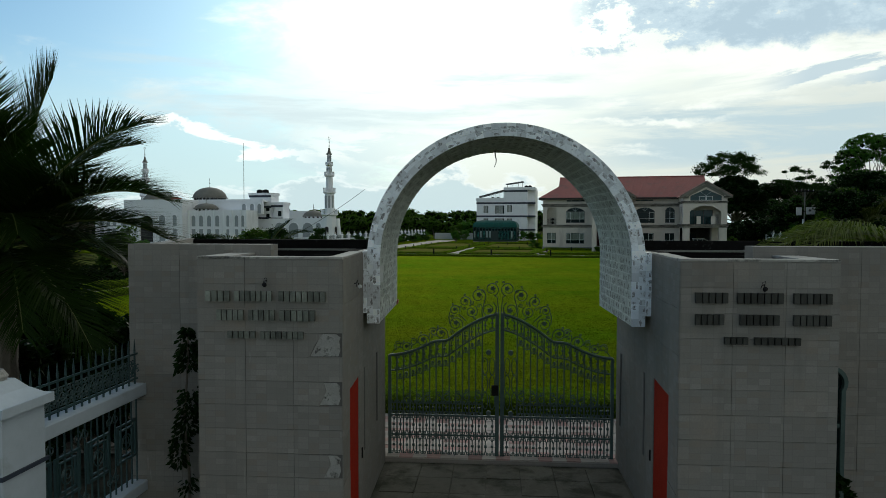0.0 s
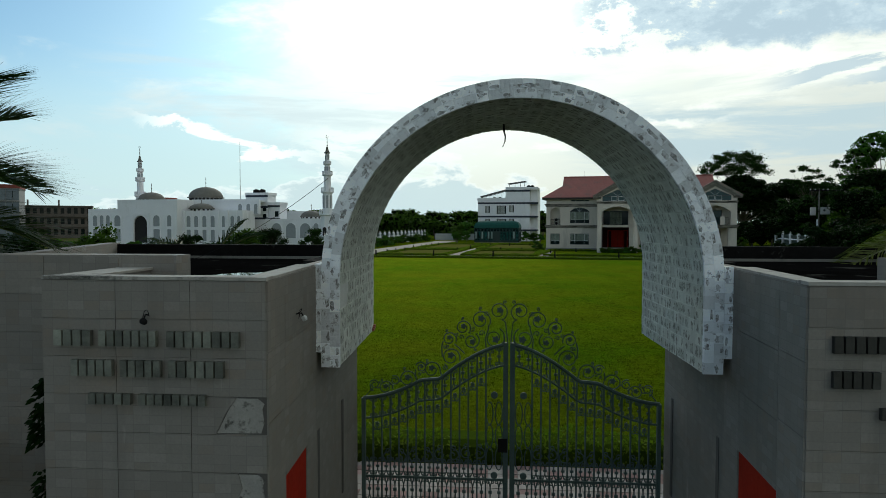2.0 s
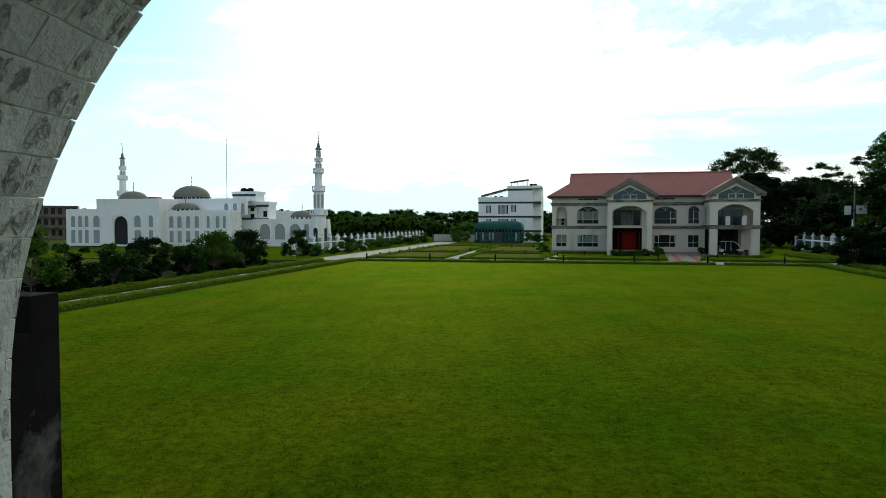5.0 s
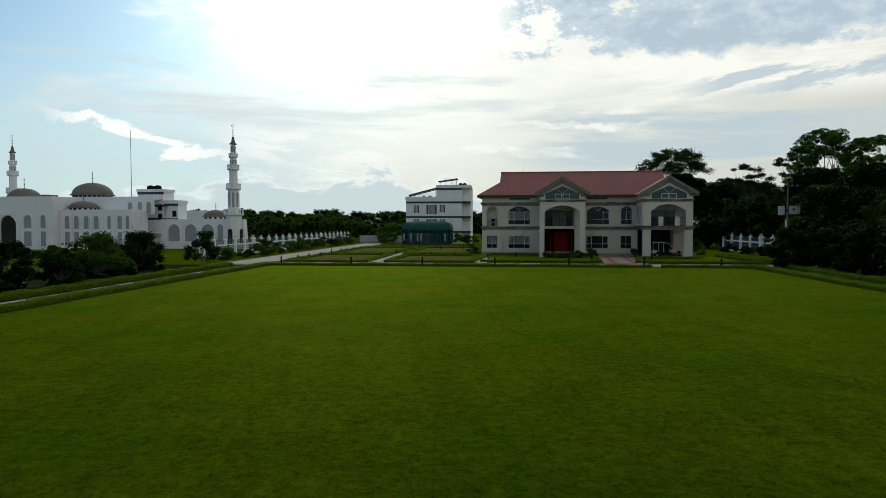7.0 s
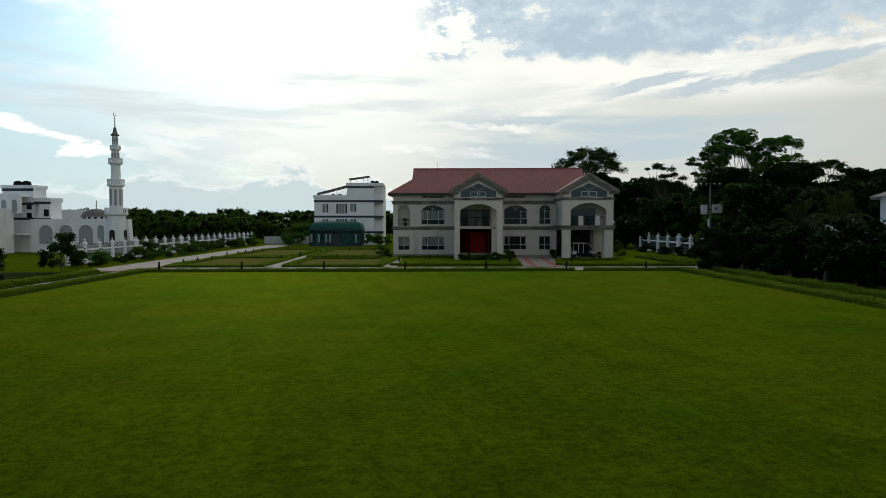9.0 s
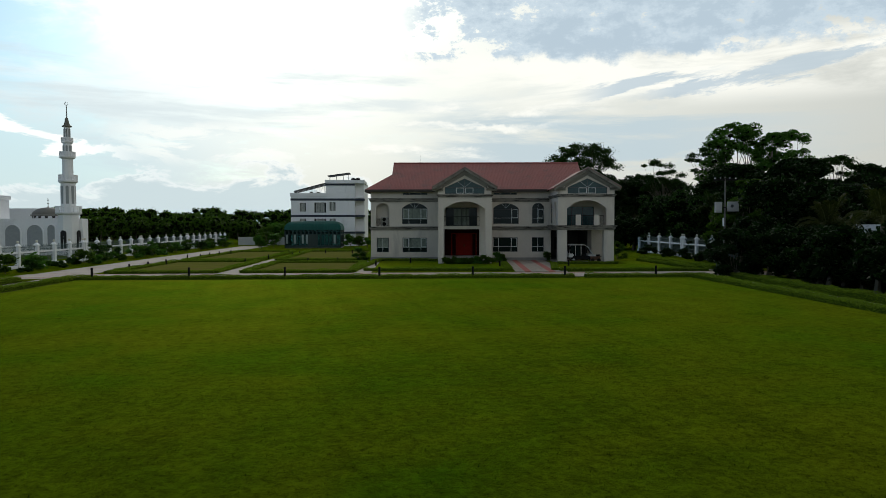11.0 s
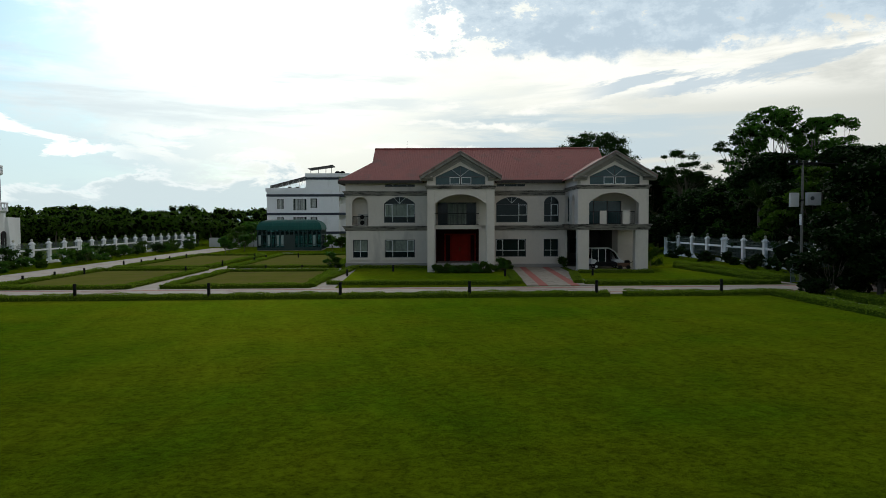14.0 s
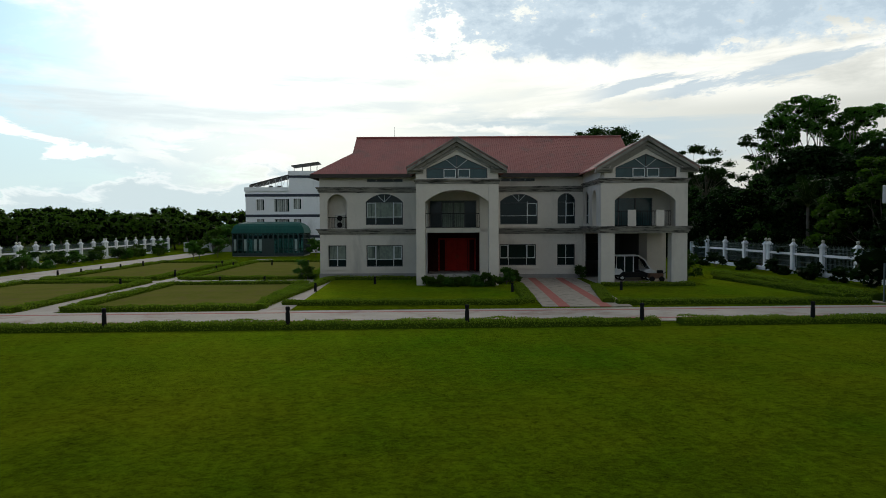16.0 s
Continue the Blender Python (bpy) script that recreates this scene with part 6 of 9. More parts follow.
def minaret(parent, x, y):
    t = new("minaret")
    t.parent = parent
    t.location = (x, y, 0)
    bm = fresh()
    lathe(bm, [(1.34, 0), (1.28, 5.2), (1.32, 5.3)], 8)
    part("base", bm, WHITE, t)
    for k in range(4):
        a = math.pi / 4 + k * math.pi / 2
        h = (-0.36, 0.36, 0.8, 3.2, 0.36)
        bm = fresh()
        prism(bm, outline(h), -0.05, 0.06)
        part("opening", bm, VOIDSHADE, t, m=pose(1.26 * math.sin(a - math.pi / 4), -1.26 * math.cos(a - math.pi / 4), 0, 0, 0, math.degrees(a) - 45))
    for z0, r, h, rin in ((5.3, 1.55, 1.0, 1.1), (9.35, 1.14, 0.95, 0.75), (12.45, 0.94, 0.8, 0.58), (14.4, 0.70, 0.65, 0.45)):
        bm = fresh()
        lathe(bm, [(rin, z0 - 0.5 * (r - rin)), (r * 0.95, z0), (r, z0 + 0.05), (r, z0 + 0.22), (r * 0.93, z0 + 0.24)], 16)
        part("gallery", bm, WHITE, t)
        n = 20
        bm = fresh()
        for k in range(n):
            a = 2 * math.pi * k / n
            box(bm, -0.05, -0.05, z0 + 0.22, 0.05, 0.05, z0 + h - 0.1, pose(r * 0.94 * math.cos(a), r * 0.94 * math.sin(a), 0, 0, 0, math.degrees(a)))
        lathe_r = [(r * 0.88, z0 + h - 0.12), (r, z0 + h - 0.12), (r, z0 + h), (r * 0.88, z0 + h)]
        seg = 20
        rr = [[bm.verts.new((q * math.cos(2 * math.pi * k / seg), q * math.sin(2 * math.pi * k / seg), z)) for k in range(seg)] for q, z in lathe_r]
        for i in range(4):
            for k in range(seg):
                bm.faces.new((rr[i][k], rr[i][(k + 1) % seg], rr[(i + 1) % 4][(k + 1) % seg], rr[(i + 1) % 4][k]))
        part("balustrade", bm, WHITE, t)
    for z0, z1, r0, r1, seg in ((5.3, 9.3, 0.92, 0.88, 8), (9.4, 12.3, 0.66, 0.62, 12), (12.5, 14.3, 0.54, 0.51, 8), (14.4, 16.45, 0.40, 0.36, 8)):
        bm = fresh()
        lathe(bm, [(r0, z0), (r1, z1)], seg)
        part("shaft", bm, WHITE, t)
    for z0, z1, r, w in ((6.6, 8.9, 0.84, 0.17), (13.3, 14.05, 0.50, 0.12), (15.15, 16.2, 0.36, 0.10)):
        for k in range(8):
            a = math.pi / 8 + k * math.pi / 4
            bm = fresh()
            prism(bm, outline((-w, w, z0, z1, w)), -0.03, 0.04)
            part("slot", bm, WINGREY, t, m=pose(r * math.cos(a), r * math.sin(a), 0, 0, 0, math.degrees(a) + 90))
    bm = fresh()
    lathe(bm, [(0.55, 16.42), (0.58, 16.55), (0.36, 16.7), (0.24, 17.1), (0.18, 17.5), (0.05, 17.7)], 12)
    part("spire_cap", bm, DOME, t)
    bm = fresh()
    pr = [(0.05, 17.6)]
    for k in range(5):
        z = 17.75 + 0.26 * k
        pr += [(0.04, z), (0.13 - 0.015 * k, z + 0.08), (0.04, z + 0.16)]
    pr += [(0.025, 19.15)]
    lathe(bm, pr, 8)
    part("spire", bm, DOME, t)
    bm = fresh()
    tube(bm, [(0.22 * math.cos(a), 0, 19.4 + 0.22 * math.sin(a)) for a in [math.radians(100 + 34 * k) for k in range(10)]], 0.05, 0.02, 6)
    part("crescent", bm, DOME, t)


def mosque():
    g = thing("mosque", MOSQUE, "white mosque with grey domes, arched windows and slender minarets", "mosque")
    # prayer hall with the door
    door = (-34.9, -32.0, 0.3, 5.2, 1.45)
    bm = fresh()
    wall_holes(bm, -45.0, -25.6, 0, 6.45, -8.0, -7.6, [door])
    part("front_wall", bm, WHITE, g)
    bm = fresh()
    box(bm, -38.4, -8.0, 6.45, -25.6, -7.6, 8.15)
    box(bm, -45.0, -7.6, 0, -44.6, 16, 6.45)
    box(bm, -38.4, -7.6, 6.45, -38.0, 16, 8.15)
    box(bm, -26.0, -7.6, 0, -25.6, -3, 8.15)
    box(bm, -26.0, -3.0, 5.5, -12.0, -2.6, 8.25)
    box(bm, -45, 15.6, 0, -12, 16, 6.4)
    part("hall_wall", bm, WHITE, g)
    part("hall_roof", boxed(-44.6, -7.6, 6.0, -26.0, 15.6, 6.3), WHITE, g)
    part("upper_roof", boxed(-38.0, -7.6, 7.8, -26.0, 15.6, 8.05), WHITE, g)
    part("upper_roof", boxed(-26.0, -2.6, 7.8, -12.6, 3.0, 8.05), WHITE, g)
    bm = fresh()
    prism(bm, outline(door, -0.02), -7.7, -7.62)
    part("doorway", bm, VOIDSHADE, g, "tall dark arched doorway")
    bm = fresh()
    ring(bm, rect(-35.5, 0.0, -31.4, 5.75), rect(-35.0, 0.0, -31.9, 5.25), -8.12, -7.95)
    part("door_surround", bm, WHITE, g)
    ups = ((-43.4, 0.95), (-41.9, 0.85), (-40.5, 0.85), (-38.4, 1.35), (-29.9, 1.35), (-27.2, 0.9))
    wall_arches(g, -8.02, ups, 3.3, 5.3)
    wall_arches(g, -8.02, ups, 0.5, 2.8, 0.05)
    # lower front body
    bm = fresh()
    box(bm, -25.6, -6.6, 0, -13.2, -6.2, 6.15)
    box(bm, -13.6, -6.2, 0, -13.2, -2.6, 6.15)
    part("front_wall", bm, WHITE, g)
    part("porch_roof", boxed(-25.6, -6.2, 5.7, -13.6, -2.6, 5.95), WHITE, g)
    sp = ((-24.2, 0.85), (-22.6, 0.85), (-20.9, 0.85), (-19.2, 0.85), (-17.0, 0.6), (-15.2, 0.75), (-13.9, 0.6))
    wall_arches(g, -6.62, sp, 3.2, 5.2)
    wall_arches(g, -6.62, sp, 0.7, 2.7, 0.05)
    for u in (-25.2, -23.4, -21.75, -20.05, -18.1, -16.1, -14.5):
        part("pilaster", boxed(u - 0.14, -6.75, 0, u + 0.14, -6.6, 6.15), WHITE, g)
    wall_arches(g, -3.02, ((-15.9, 0.8), (-14.2, 0.8), (-12.7, 0.75)), 5.6, 7.4)
    # stair tower with blue bands and water tanks
    tower = new("tower")
    tower.parent = g
    part("body", boxed(-16.6, 0.0, 0, -12.1, 3.0, 9.1), WHITE, tower)
    part("parapet", boxed(-16.75, -0.15, 9.1, -11.95, 3.15, 9.55), WHITE, tower)
    part("body", boxed(-12.1, 0.6, 0, -9.6, 2.6, 7.6), WHITE, tower)
    part("side_block", boxed(-11.3, 0.0, 4.7, -9.6, 0.6, 7.3), WHITE, tower)
    part("parapet", boxed(-12.1, -0.15, 7.2, -9.45, 2.75, 7.75), WHITE, tower)
    for x0, x1, z0, z1, y in ((-16.66, -12.05, 8.7, 9.1, -0.06), (-16.66, -12.05, 6.7, 7.05, -0.06), (-16.66, -12.05, 4.6, 4.95, -0.06), (-12.0, -9.55, 6.85, 7.2, -0.06), (-12.0, -9.55, 4.55, 4.85, -0.06)):
        part("band", boxed(x0, y, z0, x1, 0.03, z1), NAVY, tower, "dark blue band")
    for x, z in ((-12.7, 6.6), (-12.7, 5.1), (-10.2, 5.6)):
        part("window", boxed(x - 0.35, -0.06, z - 0.5, x + 0.35, 0.02, z + 0.5), GLASS, tower)
    for x in (-15.3, -14.0):
        bm = fresh()
        lathe(bm, [(0.55, 9.5), (0.6, 9.6), (0.55, 10.1), (0.2, 10.25)], 14, pose(x, 1.5, 0))
        part("water_tank", bm, BLACKPLASTIC, tower, "black water tank")
    # low arcade towards the minaret
    part("low_wall", boxed(-12.2, -0.6, 0, -0.9, 6, 4.7), WHITE, g)
    bm = fresh()
    prism(bm, [(-0.5, 0), (1.8, 0), (1.38, 4.7), (-0.5, 4.7)], 0.5, 1.5)
    part("buttress", bm, WHITE, g)
    wall_arches(g, -0.62, ((-9.9, 2.0), (-7.0, 2.0), (-4.1, 2.1)), 1.2, 3.9)
    wall_arches(g, -0.62, ((-1.95, 1.0),), 1.2, 3.9)
    part("canopy", boxed(-16.5, -3.0, 2.5, -12.3, -0.3, 2.7), WHITE, g)
    dome(g, -30.8, 8.0, 8.05, 3.35, 2.15, 1.0, 2.0, 26)
    dome(g, -36.6, -1.0, 8.05, 2.35, 1.3, 0.45, 1.8, 18)
    dome(g, -22.9, -4.6, 5.95, 2.1, 0.95, 0.6, 1.2, 16)
    dome(g, -5.2, 4.0, 4.7, 1.95, 1.05, 0.5, 1.3, 14)
    minaret(g, 0, 0)
    minaret(g, -44.6, 5.5)
    bm = fresh()
    tube(bm, [(-18.1, 0.5, 8.0), (-18.1, 0.5, 19.1)], 0.06, 0.03)
    part("mast", bm, DOME, g, "thin antenna mast")
    part("roof_shed", boxed(-43.5, 2, 6.3, -36.2, 8, 7.3), surf("red_brick_shed", (0.26, 0.07, 0.055), None, 2, 0.85), g, "red roof shed")
    part("roof_shed", boxed(-38.6, 4.0, 8.0, -36.9, 7, 9.0), MATS["red_brick_shed"], g, "red roof shed")
    part("shed_roof", boxed(-40.2, 2.0, 7.5, -37.4, 6, 7.7), WHITE, g)


mosque()


# ---- white block behind the garden, with roof canopies ----
def white_building():
    g = thing("apartment_building", GARDEN @ pose(-22, 152, 0), "white three-storey building with dark blue bands", "building")
    ups = ((1.55, 2.65, 6.2, 7.75), (4.1, 6.25, 6.0, 7.8), (6.85, 7.95, 6.35, 7.85))
    mid = ((1.55, 2.65, 3.3, 4.9), (4.1, 6.25, 3.1, 4.9), (6.85, 7.95, 3.4, 4.9))
    lo = ((6.85, 7.95, 0.6, 2.0),)
    bm = fresh()
    wall_holes(bm, 0, 11.4, 0, 8.9, 0, 0.3, list(ups) + list(mid))
    part("front_wall", bm, WHITE, g)
    bm = fresh()
    box(bm, 0, 0.3, 0, 0.3, 12, 8.9)
    box(bm, 0, 11.7, 0, 13, 12, 8.9)
    box(bm, 12.7, 2.2, 0, 13.0, 11.7, 11.6)
    box(bm, 11.1, 0.3, 0, 11.4, 2.2, 11.4)
    box(bm, 11.4, 1.9, 0, 13.0, 2.2, 11.4)
    part("side_wall", bm, WHITE, g)
    part("roof", boxed(0.0, 0.3, 8.6, 12.7, 11.7, 8.8), WHITE, g)
    bm = fresh()
    box(bm, -0.15, -0.15, 8.9, 6.2, 0.1, 9.5)
    box(bm, -0.15, 0.1, 8.9, 0.1, 12, 9.5)
    part("parapet", bm, WHITE, g)
    part("stair_tower", boxed(6.2, 0.02, 8.8, 11.4, 8, 11.3), WHITE, g)
    part("tower_parapet", boxed(6.1, -0.12, 11.3, 13.1, 8.2, 11.85), WHITE, g)
    for z in (2.2, 5.2, 8.15):
        part("band", boxed(-0.06, -0.06, z, 11.42, 0.0, z + 0.38), NAVY, g, "dark blue band")
        part("balcony", boxed(11.42, 0.2, z, 13.1, 1.9, z + 0.38), NAVY, g)
    part("band", boxed(6.14, -0.05, 10.85, 11.42, 0.02, 11.2), NAVY, g, "dark blue band")
    for h in ups + mid:
        w = new("window")
        w.parent = g
        part("pane", boxed(h[0], 0.15, h[2], h[1], 0.18, h[3]), GLASS, w)
        bm = fresh()
        n = 2 if h[1] - h[0] < 1.5 else 4
        for k in range(n + 1):
            x = h[0] + (h[1] - h[0]) * k / n
            box(bm, x - 0.03, 0.08, h[2], x + 0.03, 0.14, h[3])
        part("window_frame", bm, ALU, w)
        bm = fresh()
        ring(bm, rect(h[0] - 0.14, h[2] - 0.14, h[1] + 0.14, h[3] + 0.14), rect(h[0], h[2], h[1], h[3]), -0.05, 0.05)
        part("surround", bm, WHITE, w)
        bm = fresh()
        for k in range(7):
            x = h[0] + 0.06 + (h[1] - h[0] - 0.2) * k / 7
            box(bm, x, 0.142, h[2] + 0.05, x + (0.18 if k % 3 else 0.09) * (h[1] - h[0]) / 1.6, 0.149, h[3] - 0.05)
        part("curtain", bm, NETCURTAIN, w)
    # slanting sheet canopies on thin trusses
    sheet = surf("dark_canopy_sheet", (0.06, 0.055, 0.05), (0.04, 0.036, 0.034), 2, 0.7)
    c = new("roof_canopy")
    c.parent = g
    bm = fresh()
    prism(bm, [(0.5, 9.78), (6.15, 11.25), (6.15, 11.38), (0.5, 9.9)], 0.2, 5.5)
    part("sheet", bm, sheet, c)
    for k in range(7):
        x = 0.7 + 0.88 * k
        z = 9.75 + 0.26 * (x - 0.5)
        bm = fresh()
        tube(bm, [(x, 0.4, 9.3), (x, 0.4, z)], 0.04, seg=5)
        tube(bm, [(x, 0.4, 9.4), (x + 0.8, 0.4, z + 0.15)], 0.03, seg=5)
        part("truss", bm, ALU, c)
    c = new("roof_canopy")
    c.parent = g
    bm = fresh()
    prism(bm, [(6.5, 12.55), (10.4, 13.1), (10.4, 13.22), (6.5, 12.66)], 0.3, 4.0)
    part("sheet", bm, sheet, c)
    for x in (6.9, 8.1, 9.3, 10.2):
        bm = fresh()
        tube(bm, [(x, 0.6, 11.8), (x, 0.6, 12.6 + (x - 6.9) * 0.14)], 0.05, seg=5)
        part("post", bm, ALUDARK, c)
    for x in (11.0, 11.8):
        bm = fresh()
        lathe(bm, [(0.4, 11.85), (0.42, 12.2), (0.15, 12.35)], 10, pose(x, 2.0, 0))
        part("water_tank", bm, BLACKPLASTIC, g)
    for x in (0.6, 3.4, 4.6):
        part("planter", boxed(x, -0.1, 9.5, x + 0.5, 0.1, 9.72), MORTAR, g)


white_building()


# ---- green glasshouse with a rounded roof ----
def glasshouse():
    g = thing("glasshouse", GARDEN @ pose(-21.2, 141.5, 0), "dark green iron glasshouse with rounded sheet roof", "glasshouse")
    W, D = 9.1, 5.6
    green = surf("dark_green_roof_sheet", (0.008, 0.095, 0.080), (0.006, 0.065, 0.055), 0.8, 0.6, 0.1, 8, spec=0.25)
    frame_green = surf("dark_green_frame", (0.008, 0.034, 0.034), (0.005, 0.022, 0.022), 2, 0.6)
    clear = clear_glass("thin_green_glass", (0.50, 0.70, 0.68), 0.93)
    rings = [(-0.12, 3.0), (-0.10, 3.18), (0.0, 3.55), (0.22, 3.92), (0.6, 4.22), (1.1, 4.40), (1.7, 4.47)]
    bm = fresh()
    rows = []
    for ins, z in rings:
        rows.append([bm.verts.new(p) for p in ((ins, ins, z), (W - ins, ins, z), (W - ins, D - ins, z), (ins, D - ins, z))])
    for a, b in zip(rows, rows[1:]):
        for k in range(4):
            bm.faces.new((a[k], a[(k + 1) % 4], b[(k + 1) % 4], b[k]))
    bm.faces.new(rows[-1])
    bm.faces.new(rows[0])
    part("roof", bm, green, g, "dark green rounded roof")
    bm = fresh()
    n = 17
    for k in range(n + 1):
        x = W * k / n
        pts = [(min(max(x, i), W - i), i - 0.02, z + 0.01) for i, z in rings[:5]]
        tube(bm, pts, 0.025, seg=4)
    part("roof_ribs", bm, green, g)["kind"] = "stuff"
    part("base", boxed(0, 0, 0, W, 0.15, 0.45), frame_green, g)
    # pale panels painted in for the bright gaps between the posts
    inside = surf("pale_light_gap", (0.30, 0.36, 0.36), (0.22, 0.28, 0.28), 2, 0.8)
    rnd = random.Random(8)
    for side in range(4):
        m = (pose(0, 0, 0), pose(W, 0, 0, 0, 0, 90), pose(W, D, 0, 0, 0, 180), pose(0, D, 0, 0, 0, -90))[side]
        L = W if side % 2 == 0 else D
        n = 14 if side % 2 == 0 else 8
        wl = new("glazed_wall")
        wl.parent = g
        wl.matrix_local = m
        for k in range(n + 1):
            x = L * k / n
            part("post", boxed(x - 0.05, -0.03, 0.1, x + 0.05, 0.07, 3.0), frame_green, wl)
        for k in range(n):
            a, b = L * k / n + 0.05, L * (k + 1) / n - 0.05
            part("pane", boxed(a, 0.02, 0.15, b, 0.035, 2.95), clear, wl)
            if rnd.random() < 0.4 and side == 0 and k not in (6, 7):
                part("blind", boxed(a + 0.1, 0.005, 0.7, b - 0.12, 0.018, 2.2), inside, wl, "pale panel for a bright gap seen through the glass")
            bm = fresh()
            ring(bm, outline((a + 0.01, b - 0.01, 2.2, 2.85, (b - a) / 2 - 0.02)), outline((a + 0.05, b - 0.05, 2.24, 2.81, (b - a) / 2 - 0.07)), -0.02, 0.03)
            part("arch_bar", bm, frame_green, wl)
        bm = fresh()
        for z in (0.12, 0.8, 2.2, 2.95):
            box(bm, 0, -0.035, z, L, 0.06, z + 0.07)
        part("rail", bm, frame_green, wl)
    part("door", boxed(W / 2 - 0.8, -0.05, 0.05, W / 2 + 0.8, -0.01, 2.3), surf("dark_green_door", (0.010, 0.030, 0.028), None, 2, 0.5), g)
    part("floor", boxed(0, 0, -0.1, W, D, 0.06), CONCRETE, g)


glasshouse()
wl = part("garden_wall", boxed(-33, 158.4, 0, -22.0, 158.7, 1.5), surf("grey_garden_wall_render", (0.52, 0.53, 0.53), (0.42, 0.43, 0.43), 0.8, 0.9))
wl.matrix_world = GARDEN
tagged(wl, "low grey rendered garden wall at the road end", kind="structure")


# ---- far buildings beyond the mosque ----
def far_block(name, m, w, d, storeys, sh, bays, wall, label, red=False, category="building"):
    g = thing(name, m, label, category)
    holes = []
    bw = w / bays
    for f in range(storeys):
        for b in range(bays):
            holes.append((b * bw + bw * 0.22, b * bw + bw * 0.78, f * sh + sh * 0.28, f * sh + sh * 0.82))
    bm = fresh()
    wall_holes(bm, 0, w, 0, storeys * sh, 0, 0.4, holes)
    part("front_wall", bm, wall, g)
    bm = fresh()
    box(bm, 0, 0.4, 0, 0.4, d, storeys * sh)
    box(bm, w - 0.4, 0.4, 0, w, d, storeys * sh)
    box(bm, 0.4, d - 0.4, 0, w - 0.4, d, storeys * sh)
    part("side_wall", bm, wall, g)
    for f in range(storeys + 1):
        part("floor_slab", boxed(-0.15, -0.5, f * sh - 0.12, w + 0.15, d, f * sh + 0.12), wall, g)
    for h in holes:
        part("window", boxed(h[0], 0.25, h[2], h[1], 0.3, h[3]), GLASS, g)
    return g, storeys * sh


OLDCON = surf("weathered_brown_concrete", (0.16, 0.14, 0.125), (0.10, 0.09, 0.08), 0.5, 0.9, 0.2, 8, stain=(0.05, 0.045, 0.04), stain_scale=0.7)
g, top = far_block("unfinished_building", pose(-118, 172, 0, 0, 0, 26), 28, 9, 3, 2.75, 18, OLDCON, "brown unfinished concrete building with empty windows")
for x in (6, 13, 20):
    part("column_stub", boxed(x, 0.3, top, x + 0.4, 0.7, top + 1.6), OLDCON, g)
PALEGREY = surf("pale_grey_render", (0.34, 0.35, 0.36), (0.28, 0.29, 0.30), 0.5, 0.85)
g, top = far_block("tower_block", pose(-113.5, 158, 0, 0, 0, 26), 15, 12, 4, 3.0, 6, PALEGREY, "pale grey tower block with red roof terrace")
for f in range(4):
    for k in range(4):
        part("glazing_panel", boxed(9.7 + 1.35 * k, -0.56, f * 3.0 + 0.25, 10.9 + 1.35 * k, -0.5, f * 3.0 + 2.8), surf("blue_grey_glazing", (0.16, 0.20, 0.24), (0.10, 0.13, 0.16), 0.6, 0.4), g, "blue-grey glazing panel")
part("terrace_wall", boxed(-0.2, -0.6, top, 15.2, 12, top + 0.9), surf("dull_red_render", (0.24, 0.06, 0.045), None, 1, 0.85), g)
for x in (0.2, 5, 10, 14.4):
    part("post", boxed(x, 0, top + 0.9, x + 0.4, 0.4, top + 2.3), PALEGREY, g)
bm = fresh()
prism(bm, [(-0.8, top + 2.3), (15.8, top + 2.3), (11.5, top + 3.4), (4, top + 3.4)], -0.8, 12)
part("roof", bm, ROOFRED, g)


# ---- the neighbour's white house among the trees ----
def neighbour_house():
    g = thing("neighbour_house", pose(52.6, 69.6, 0, 0, 0, -46), "small white house with a grey hipped roof among dark trees", "house")
    win = [(1.0 + 2.6 * k, 2.2 + 2.6 * k, 4.0, 5.5) for k in range(4)]
    bm = fresh()
    wall_holes(bm, 0, 11, -0.2, 6.3, 0, 0.25, win)
    part("front_wall", bm, WHITE, g)
    for name, e in (("side_wall", (0, 0.25, -0.2, 0.25, 8, 6.3)), ("side_wall", (10.75, 0.25, -0.2, 11, 8, 6.3)), ("back_wall", (0.25, 7.75, -0.2, 10.75, 8, 6.3))):
        part(name, boxed(*e), WHITE, g)
    for h in win:
        w = new("window")
        w.parent = g
        part("pane", boxed(h[0], 0.12, h[2], h[1], 0.14, h[3]), GLASS, w)
        bm = fresh()
        ring(bm, rect(h[0], h[2], h[1], h[3]), rect(h[0] + 0.06, h[2] + 0.06, h[1] - 0.06, h[3] - 0.06), 0.04, 0.1)
        part("window_frame", bm, ALU, w)
    bm = fresh()
    lo = [bm.verts.new(p) for p in ((-0.8, -0.8, 6.3), (11.8, -0.8, 6.3), (11.8, 8.8, 6.3), (-0.8, 8.8, 6.3))]
    hi = [bm.verts.new(p) for p in ((3.8, 3.6, 8.0), (7.2, 3.6, 8.0), (7.2, 4.4, 8.0), (3.8, 4.4, 8.0))]
    bm.faces.new(lo)
    bm.faces.new(hi)
    for k in range(4):
        bm.faces.new((lo[k], lo[(k + 1) % 4], hi[(k + 1) % 4], hi[k]))
    part("roof", bm, surf("grey_sheet_roof", (0.30, 0.29, 0.28), (0.22, 0.21, 0.20), 0.6, 0.7), g)
    part("terrace_wall", boxed(-4.5, -1.2, -0.2, 0, -1.0, 3.9), WHITE, g)
    part("terrace_floor", boxed(-4.5, -1.0, 2.9, 0, 6.0, 3.1), CONCRETE, g)


neighbour_house()


